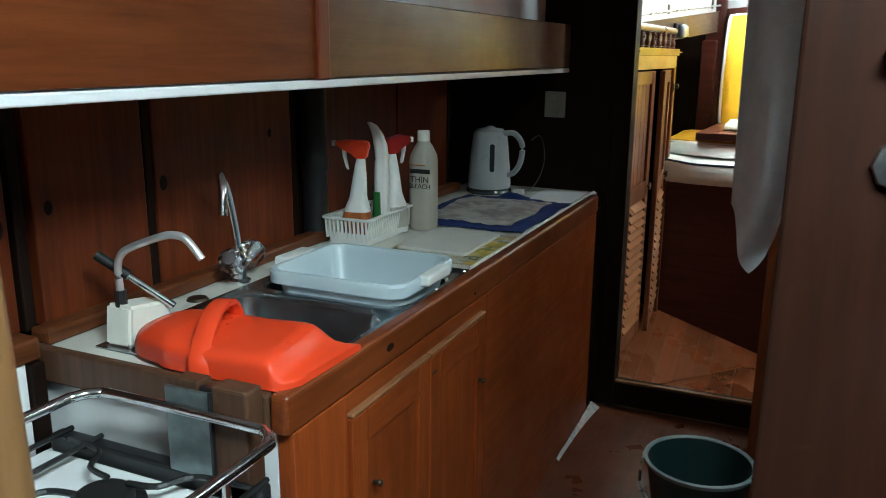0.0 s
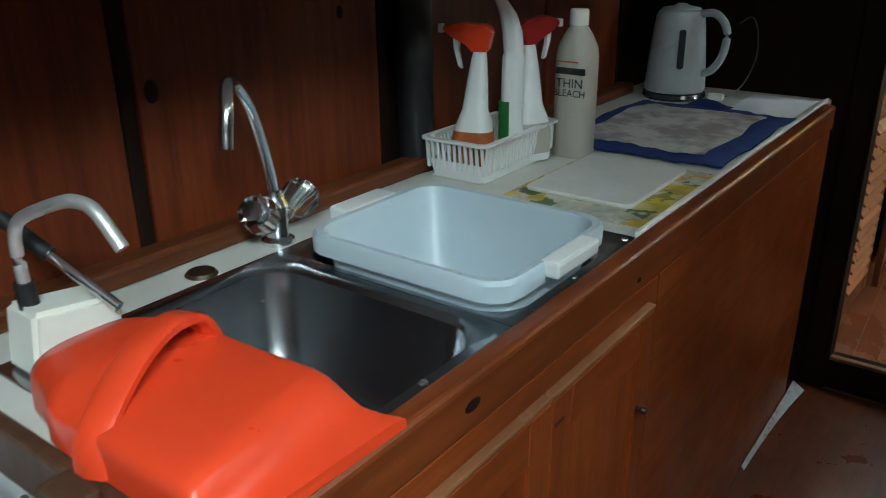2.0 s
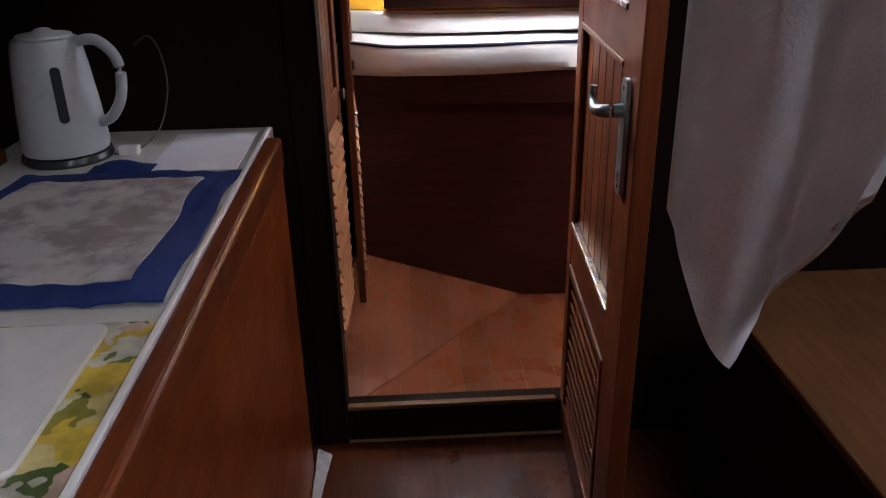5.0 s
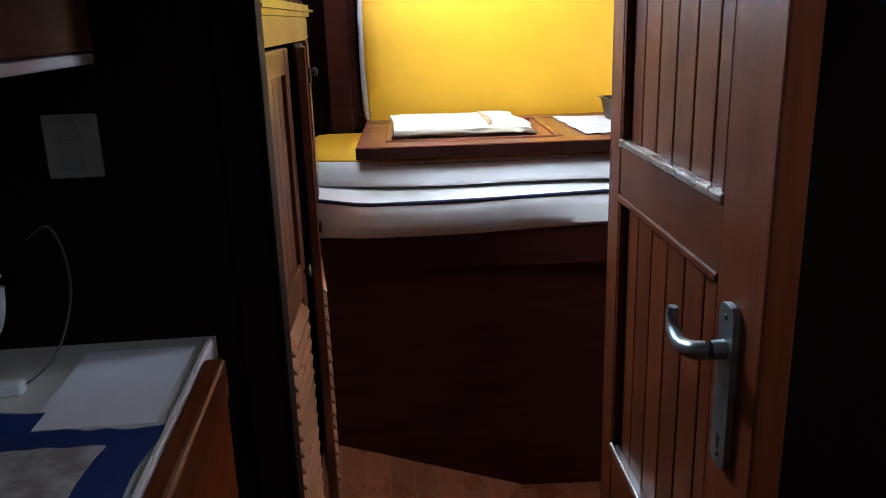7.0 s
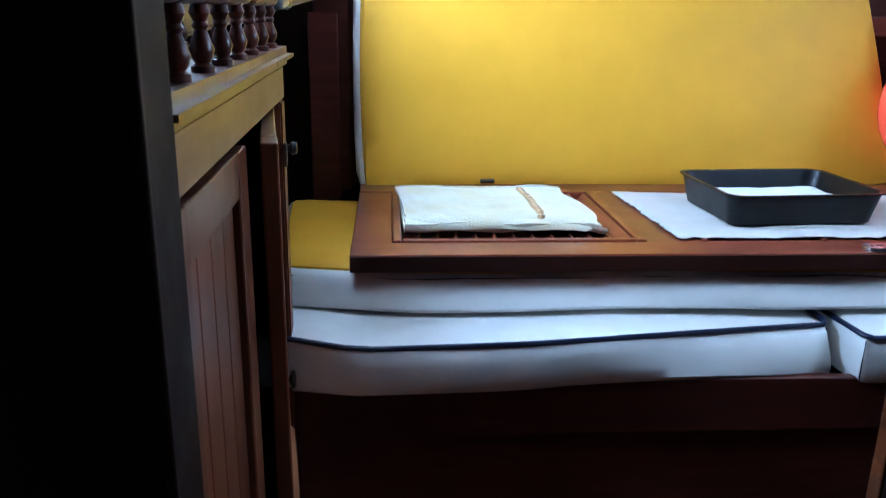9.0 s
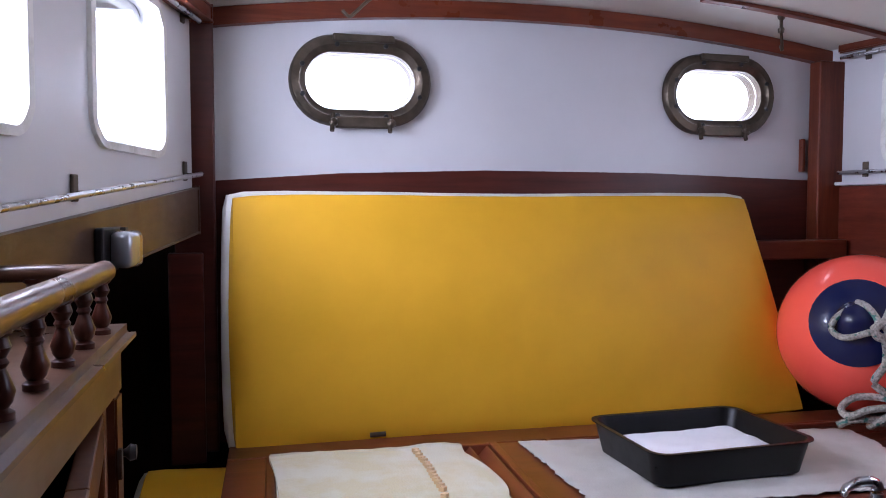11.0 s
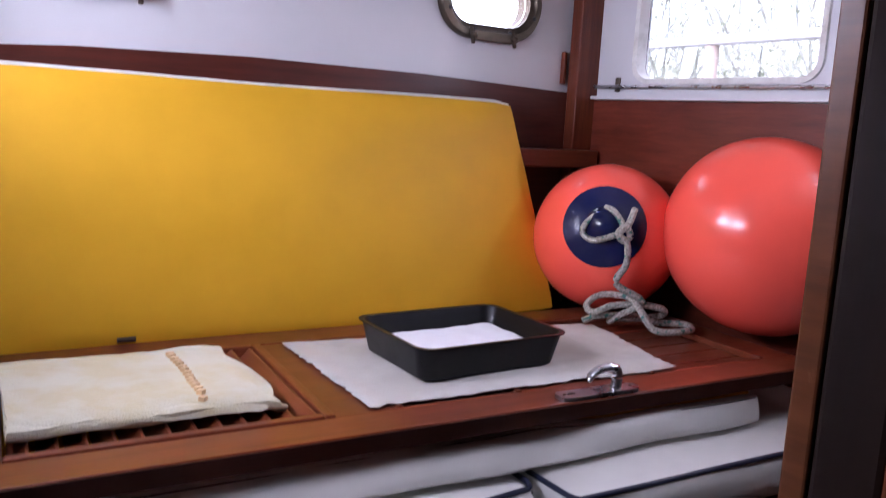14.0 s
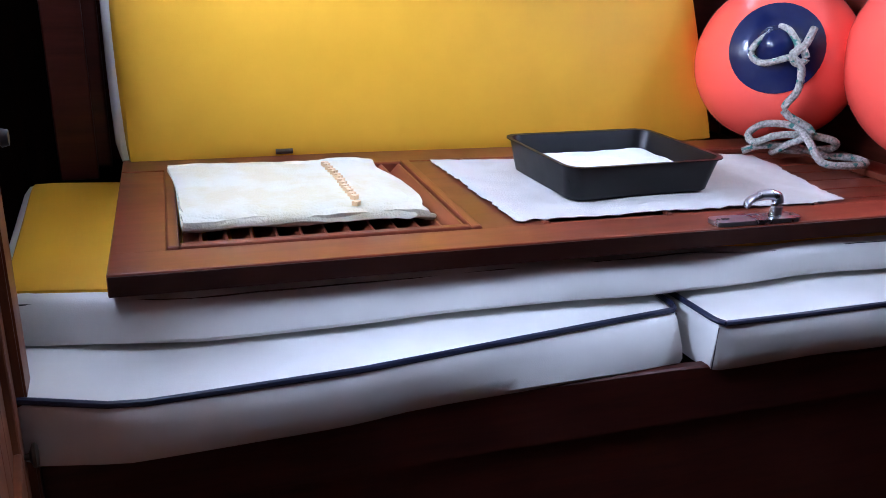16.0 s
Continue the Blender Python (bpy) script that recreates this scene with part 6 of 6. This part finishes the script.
# left cabinet corner, board and grey lining behind the cushion
structure("wall_port_board", B(-0.515, -0.435, 4.70, 4.735, 0.98, 1.485, bevel=0.004), BUNKWOOD, "upright brown board beside the back cushion")
structure("trim_starboard_shelf", B(1.08, 1.397, 4.69, 4.742, 1.44, 1.496, bevel=0.005), MAHOGANY_X, "short red mahogany shelf end in the corner")
structure("trim_starboard_shelf_leg", B(1.338, 1.394, 4.695, 4.742, 1.0, 1.439, bevel=0.004), MAHOGANY, "short red upright under the corner shelf")


def cushion_piping(x0, x1, y, z, sag=0.0, side=None):
    pts = []
    n = 22
    for i in range(n + 1):
        u = i / n
        x = x0 + (x1 - x0) * u
        pts.append((x, y(x) if callable(y) else y, z + sag * noise.noise(Vector((x * 2.2, 3.1, 0)))))
    return pts


def front_a(x):
    """The longer cushion overhangs the rail at one end and is pushed back at the other."""
    return 3.822 + 0.068 * max(0.0, x + 0.08) + 0.25 * max(0.0, -0.42 - x)


def front_b(x):
    return bunk_y(x) - 0.012


def seat_cushion(x0, x1, label, front, end):
    ob = thing("seat_cushion", ((x0 + x1) / 2, 4.2, 0.80), label, "cushion", "white seat cushions on the bunk")

    def lift(x):
        return 0.014 * max(0.0, -0.40 - x) / 0.15

    bm = bmesh.new()
    pillow(bm, x0, x1, 0.0, 0.78, 0.802, 0.912, round_=0.022, puff=0.009, nx=36, ny=14, nz=5, sag=0.007)
    for v in bm.verts:
        v.co.y += front(v.co.x) - 0.042 * max(0.0, min(1.0, v.co.x / 0.5)) * max(0.0, min(1.0, (0.90 - v.co.z) / 0.07)) * (x0 < 0) + 0.006 * noise.noise(Vector((v.co.x * 5, v.co.z * 14, 1.7)))
        if v.co.z > 0.86:
            v.co.z += lift(v.co.x)
    part("cover", bm, WHITEVINYL, ob, smooth=True)
    bm = bmesh.new()
    pts = [(x, front(x) + 0.003, z + lift(x)) for x, y, z in cushion_piping(x0 + 0.016, x1 - 0.016, 0, 0.9035, 0.004)]
    tube(bm, pts, 0.0055, 8)
    part("piping", bm, NAVY, ob, "navy blue piping", True)
    bm = bmesh.new()
    e, s = (x1, 1) if end > 0 else (x0, -1)
    tube(bm, smooth_path([(e - s * 0.016, front(e) + 0.003, 0.9035), (e - s * 0.006, front(e) + 0.016, 0.905), (e - s * 0.003, front(e) + 0.06, 0.906), (e - s * 0.003, front(e) + 0.3, 0.906)], 4), 0.0055, 8)
    part("piping", bm, NAVY, ob, "navy blue piping", True)
    bm = bmesh.new()
    tube(bm, [(e - s * 0.006, front(e) + 0.004, 0.812), (e - s * 0.004, front(e) + 0.002, 0.85), (e - s * 0.006, front(e) + 0.004, 0.895)], 0.0012, 5)
    part("seam", bm, BLACKRUBBER, ob, "thin dark corner seam")
    return ob


seat_cushion(-0.60, 0.532, "white vinyl seat cushion with navy piping", front_a, 1)
seat_cushion(0.556, 1.55, "second white vinyl seat cushion with navy piping", front_b, -1)


def long_front(x, w):
    """Front of the thin cushion; w runs from its foot to its top, where the door presses it back."""
    lean = 0.045 - 0.028 * max(0.0, min(1.0, (x - 0.62) / 0.12))
    return 3.915 - 0.055 * x + 0.12 * max(0.0, -0.3 - x) + lean * max(0.0, min(1.0, w))


def long_cushion(x0, x1, z0, z1, depth, label):
    ob = thing("yellow_cushion", ((x0 + x1) / 2, 4.2, z0), label, "cushion")
    bm = bmesh.new()
    pillow(bm, x0, x1, 0, depth, z0, z1, round_=0.022, puff=0.008, nx=38, ny=12, nz=6, sag=0.008)
    for v in bm.verts:
        v.co.y += long_front(v.co.x, (v.co.z - z0) / (z1 - z0)) + 0.006 * noise.noise(Vector((v.co.x * 6, v.co.z * 18, 4.1)))
    part("cover", bm, WHITEVINYL, ob, "white vinyl sides", True)
    bm = bmesh.new()
    pillow(bm, x0 + 0.012, x1 - 0.012, 0.014, depth - 0.014, z1 - 0.03, z1 + 0.0025, round_=0.018, puff=0.008, nx=38, ny=12, nz=2, sag=0.008)
    for v in bm.verts:
        v.co.y += long_front(v.co.x, 1)
    part("top_panel", bm, YELLOW, ob, "yellow vinyl top", True)
    bm = bmesh.new()
    xs = [x0 + 0.02 + (x1 - x0 - 0.04) * i / 34 for i in range(35)]
    tube(bm, [(x, long_front(x, 0.88) + 0.0015, z1 - 0.011 + 0.004 * noise.noise(Vector((x * 8, 2, 0)))) for x in xs], 0.0014, 5)
    part("seam", bm, BLACKRUBBER, ob, "thin dark seam")
    return ob


long_cushion(-0.58, 1.18, 0.922, 0.996, 0.64, "thin yellow topped white cushion under the loose door")

# back cushion leaning on the bulkhead
bc = thing("back_cushion", (0.34, 4.65, 1.03), "large yellow vinyl back cushion with white sides, leaning upright", "cushion")


def back_place(u, v, w):
    """Across, up, out of the face."""
    xl = -0.392 + 0.004 * v
    xr = 1.152 - 0.105 * v
    x = xl + (xr - xl) * u
    z = 1.03 + 0.60 * v - 0.012 * v * math.sin(math.pi * u)
    y = 4.600 + 0.095 * v - 0.052 * u * (1 - v) - w
    return (x, y, z)


bm = bmesh.new()
pillow(bm, 0, 1.637, 0, 0.605, 0, 0.075, round_=0.026, puff=0.014, nx=30, ny=14, nz=4, sag=0.004)
for v in bm.verts:
    x, y, z = back_place(v.co.x / 1.637, v.co.y / 0.605, v.co.z - 0.075)
    v.co = (x, y, z)
part("cover", bm, WHITEVINYL, bc, "white vinyl sides", True)
bm = bmesh.new()
pillow(bm, 0, 1.637, 0.0, 0.605, 0, 0.03, round_=0.012, puff=0.018, nx=30, ny=14, nz=2, sag=0.004)
for v in bm.verts:
    u, w = v.co.x / 1.637, v.co.y / 0.605
    u, w = 0.013 + u * 0.980, 0.008 + w * 0.974
    v.co = back_place(u, w, v.co.z - 0.022)
part("face", bm, YELLOW, bc, "yellow vinyl face", True)

bm = B(-0.03, 0.0, 4.59, 4.6, 1.043, 1.055, bevel=0.003)
rod(bm, (-0.06, 4.585, 1.052), (-0.022, 4.585, 1.052), 0.006)
single("bolt", bm, BRONZE, "small corroded bolt lying by the back cushion", "bolt", True)

# folded towel on the louvre
tw = thing("folded_towel", (-0.1, 4.25, 1.045), "folded cream terry towel with a peach stitched band", "towel")


TOWEL_RUN = [Vector(p) for p in ((0, 4.42, 1.0525), (0, 4.25, 1.0525), (0, 4.12, 1.0525), (0, 4.088, 1.055), (0, 4.082, 1.0605), (0, 4.092, 1.0655), (0, 4.16, 1.0665), (0, 4.40, 1.0665),
                                     (0, 4.445, 1.069), (0, 4.452, 1.074), (0, 4.44, 1.0785), (0, 4.30, 1.0795), (0, 4.15, 1.0795), (0, 4.105, 1.078), (0, 4.083, 1.072), (0, 4.072, 1.063), (0, 4.070, 1.056))]
TOWEL_RUN = smooth_path([Vector((p.x, 4.08 + (p.y - 4.08) * 0.84, p.z)) for p in TOWEL_RUN], 4)


def towel_at(u, v):
    """The towel's run is folded front, back and over the front again; u goes across it."""
    k = v * (len(TOWEL_RUN) - 1)
    i = min(int(k), len(TOWEL_RUN) - 2)
    p = TOWEL_RUN[i].lerp(TOWEL_RUN[i + 1], k - i)
    x0 = -0.300 + 0.012 * noise.noise(Vector((v * 9, 2.3, 1)))
    x1 = 0.132 - 0.055 * v + 0.016 * noise.noise(Vector((v * 14, 7.7, 1)))
    x = x0 + (x1 - x0) * u
    end = max(0.0, 1 - (1 - u) / 0.07)
    return (x, p.y + 0.012 - 0.022 * u + 0.006 * noise.noise(Vector((x * 9, v * 3, 3))), p.z + 0.0035 * noise.noise(Vector((x * 13, p.y * 13, v * 4))) + 0.0015 * noise.noise(Vector((x * 50, p.y * 50, 2))) - 0.004 * end)


bm = bmesh.new()
sheet(bm, 60, 96, towel_at, 0.0075)
part("cloth", bm, TOWELCREAM, tw, smooth=True)
for i in range(15):
    y = 4.085 + 0.265 * i / 14
    v = min((0.62 + 0.26 * k / 200 for k in range(201)), key=lambda k: abs(towel_at(0.74, k)[1] - y))
    c = Vector(towel_at(0.74, v)) + Vector((0, 0, 0.0078))
    bm = bmesh.new()
    prism(bm, [(c.x - 0.008, c.y), (c.x, c.y - 0.0065), (c.x + 0.008, c.y), (c.x, c.y + 0.0065)], c.z - 0.008, c.z, "z")
    part("stitch", bm, PEACH, tw, "peach stitched diamond")

# white cloth under the tin
def cloth_place(u, v):
    a = Vector((0.262, 4.018)) * (1 - v) + Vector((0.268, 4.462)) * v
    b = Vector((1.00, 3.965)) * (1 - v) + Vector((1.09, 4.335)) * v
    p = a * (1 - u) + b * u
    rag = 0.010
    if u < 0.02 or u > 0.98 or v < 0.02 or v > 0.98:
        p += Vector((rag * noise.noise(Vector((u * 30, v * 30, 5))), rag * noise.noise(Vector((u * 30, v * 30, 9)))))
    e = max(0.0, noise.noise(Vector((u * 5, v * 5, 2.5))))
    return (p.x, p.y, 1.0455 + 0.007 * e)


bm = bmesh.new()
sheet(bm, 60, 44, cloth_place, 0.0015)
single("tray_cloth", bm, CANVAS, "frayed white cotton cloth spread under the roasting tin", "cloth", True)

tin = thing("roasting_tin", (0.58, 4.22, 1.048), "black non-stick roasting tin lined with white paper", "tin")
bm = bmesh.new()
cx, cy = 0.582, 4.212
loft(bm, [flat_row(cx, cy, 0.325, 0.250, 1.0485, 0.03, 8), flat_row(cx, cy, 0.338, 0.262, 1.053, 0.032, 8), flat_row(cx, cy, 0.366, 0.288, 1.118, 0.036, 8), flat_row(cx, cy, 0.380, 0.302, 1.120, 0.04, 8), flat_row(cx, cy, 0.380, 0.302, 1.122, 0.04, 8), flat_row(cx, cy, 0.360, 0.282, 1.1215, 0.034, 8), flat_row(cx, cy, 0.318, 0.238, 1.060, 0.03, 8)], True, True)
part("tray", bm, TIN, tin, smooth=True)
bm = bmesh.new()
sheet(bm, 20, 16, lambda u, v: (cx - 0.160 + 0.320 * u, cy - 0.120 + 0.240 * v, 1.081 + 0.004 * noise.noise(Vector((u * 6, v * 6, 1.0))) + 0.010 * (abs(u - 0.5) ** 3)), 0.002)
part("paper_lining", bm, PAPER, tin, "white dimpled paper lining", True)


# buoys
def buoy(centre, r, axis, label):
    ob = thing("mooring_buoy", (centre[0], centre[1], centre[2] - r), label, "buoy", "orange mooring buoys")
    m = Matrix.Translation(centre) @ Vector(axis).normalized().to_track_quat("Z", "Y").to_matrix().to_4x4()
    bm = bmesh.new()
    prof = []
    for i in range(25):
        a = math.pi * (i / 24)
        prof.append((max(0.0, r * math.sin(a)), -r * math.cos(a) * 1.03))
    prof[0], prof[-1] = (0.0, prof[0][1]), (0.0, prof[-1][1])
    lathe(bm, prof, 44, m)
    part("body", bm, BUOY, ob, smooth=True)
    bm = bmesh.new()
    prof = []
    for i in range(11):
        a = math.radians(31.5) * (1 - i / 10)
        bump_ = 0.004 + 0.03 * max(0.0, 1 - (math.degrees(a) / 13) ** 2) ** 0.5 if math.degrees(a) < 13 else 0.004
        prof.append((max(0.0, r * math.sin(a)), r * math.cos(a) * 1.03 + bump_))
    prof[-1] = (0.0, prof[-1][1])
    lathe(bm, prof, 36, m)
    part("cap", bm, BUOYCAP, ob, "glossy navy cap", True)
    return ob, m


R1 = 0.210
C1 = (1.247, 4.47, 1.045 + R1 + 0.002)
ax1 = Vector((-0.70, -0.66, 0.27)).normalized()
b1, mb = buoy(C1, R1, ax1, "orange mooring buoy with a navy cap and rope")
C2 = (1.46, 4.10, 1.045 + 0.262)
buoy(C2, 0.26, (0.62, -0.60, -0.45), "larger orange mooring buoy beside the hull")

rp = thing("rope", (1.2, 4.25, 1.046), "grey flecked mooring rope knotted to the buoy and coiled", "rope")


def on_cap(dx, dz, out=0.03):
    side = Vector((0, 0, 1)).cross(ax1).normalized()
    up = ax1.cross(side).normalized()
    return Vector(C1) + ax1 * (R1 * 1.03 - (dx * dx + dz * dz) / (2 * R1) + out) + side * dx + up * dz


bm = bmesh.new()
pts = [on_cap(-0.015, 0.03, 0.012), on_cap(-0.045, 0.0, 0.022), on_cap(-0.052, -0.028, 0.02), on_cap(-0.025, -0.045, 0.02), on_cap(0.015, -0.035, 0.026), on_cap(0.045, -0.02, 0.034), on_cap(0.045, 0.005, 0.032), on_cap(0.022, 0.035, 0.026), on_cap(0.0, 0.045, 0.012)]
tube(bm, smooth_path(pts, 5), 0.0080, 8)
part("loop", bm, ROPE, rp, smooth=True)
bm = bmesh.new()
pts = [on_cap(0.075, 0.045, 0.036), on_cap(0.062, 0.0, 0.04), on_cap(0.040, -0.022, 0.044), on_cap(0.052, -0.042, 0.044), on_cap(0.070, -0.03, 0.042), on_cap(0.058, -0.01, 0.048), on_cap(0.042, -0.03, 0.052), on_cap(0.064, -0.05, 0.045), on_cap(0.066, -0.10, 0.045), on_cap(0.045, -0.15, 0.05)]
pts += [Vector(p) for p in ((1.165, 4.235, 1.125), (1.14, 4.275, 1.085), (1.13, 4.31, 1.058), (1.165, 4.33, 1.057), (1.215, 4.305, 1.058), (1.255, 4.25, 1.075), (1.235, 4.225, 1.10), (1.17, 4.255, 1.112), (1.11, 4.29, 1.105), (1.07, 4.315, 1.085),
        (1.075, 4.345, 1.10), (1.115, 4.335, 1.125), (1.155, 4.275, 1.128), (1.155, 4.225, 1.10), (1.165, 4.185, 1.06), (1.225, 4.155, 1.057), (1.285, 4.165, 1.057), (1.30, 4.215, 1.057), (1.25, 4.255, 1.057), (1.17, 4.285, 1.075), (1.09, 4.315, 1.075), (1.055, 4.335, 1.058))]
tube(bm, smooth_path(pts, 5), 0.0092, 8)
part("tail", bm, ROPE, rp, smooth=True)


# ================================================================ outside
structure("water", B(-400, 400, -400, 400, -0.62, -0.6), WATER, "grey harbour water reaching the horizon")
structure("deck_starboard", B(1.72, 2.7, 2.6, 5.6, 1.36, 1.40), DECK, "pale painted starboard side deck")
structure("hull_port", B(-1.95, -1.9, -1.0, 5.6, -0.7, 1.42), HULL, "dark blue painted hull side")
structure("hull_starboard", B(2.7, 2.75, -1.0, 5.6, -0.7, 1.42), HULL, "dark blue painted hull side")
structure("deck_port", B(-1.9, -1.26, 2.6, 5.6, 1.57, 1.61), DECK, "pale painted port side deck")
rl = thing("deck_rail", (2.45, 4.3, 1.4), "pale wooden deck rail with a turned post", "railing")
part("rail_bar", B(2.42, 2.5, 2.8, 5.6, 1.95, 1.985, bevel=0.008), DECK, rl)
for y in (3.5, 4.3, 5.17):
    bm = bmesh.new()
    lathe(bm, [(0.03, 0), (0.03, 0.15), (0.042, 0.2), (0.045, 0.3), (0.03, 0.36), (0.036, 0.4), (0.03, 0.43), (0.03, 0.549)], 14, pose(2.46, y, 1.4))
    part("post", bm, POSTPALE, rl, "pale weathered turned post", smooth=True)
bank = single("bank", B(4.2, 60, -30, 60, -0.6, 0.3), BANK, "muddy green river bank beyond the boat", "bank", kind="structure")


def bush(cx, cy, n, seed):
    rng = random.Random(seed)
    ob = thing("bush", (cx, cy, 0.3), "sparse grey green bush on the bank", "bush", "bushes on the bank")
    bm = bmesh.new()
    tips = []
    for k in range(26):
        a, l = rng.uniform(0, 2 * math.pi), rng.uniform(1.6, 3.2)
        d = Vector((math.cos(a) * rng.uniform(0.2, 0.7), math.sin(a) * rng.uniform(0.2, 0.7), 1)).normalized()
        p = Vector((cx, cy, 0.3))
        pts = [p]
        for s in range(5):
            d = (d + Vector((rng.uniform(-0.3, 0.3), rng.uniform(-0.3, 0.3), rng.uniform(-0.15, 0.2)))).normalized()
            p = p + d * l / 5
            pts.append(p.copy())
        tube(bm, pts, [0.022 * (1 - i / 6) + 0.003 for i in range(6)], 5)
        tips += pts[2:]
    part("stems", bm, BARK, ob)
    bm = bmesh.new()
    for k in range(n):
        p = rng.choice(tips) + Vector((rng.gauss(0, 0.18), rng.gauss(0, 0.18), rng.gauss(0, 0.18)))
        s = rng.uniform(0.012, 0.030)
        q = Euler((rng.uniform(0, 6), rng.uniform(0, 6), rng.uniform(0, 6))).to_matrix()
        vs = [bm.verts.new(p + q @ Vector(c) * s) for c in ((-1, 0, 0), (0, 0.5, 0.1), (1, 0, 0), (0, -0.5, 0.1))]
        bm.faces.new(vs)
    part("leaves", bm, LEAF, ob)


for i, (x, y) in enumerate(((5.2, 5.6), (5.8, 6.6), (5.6, 7.4), (5.7, 8.2), (5.9, 9.0), (6.4, 10.0), (7.2, 9.4), (7.4, 7.6))):
    bush(x, y, 2600, 40 + i)
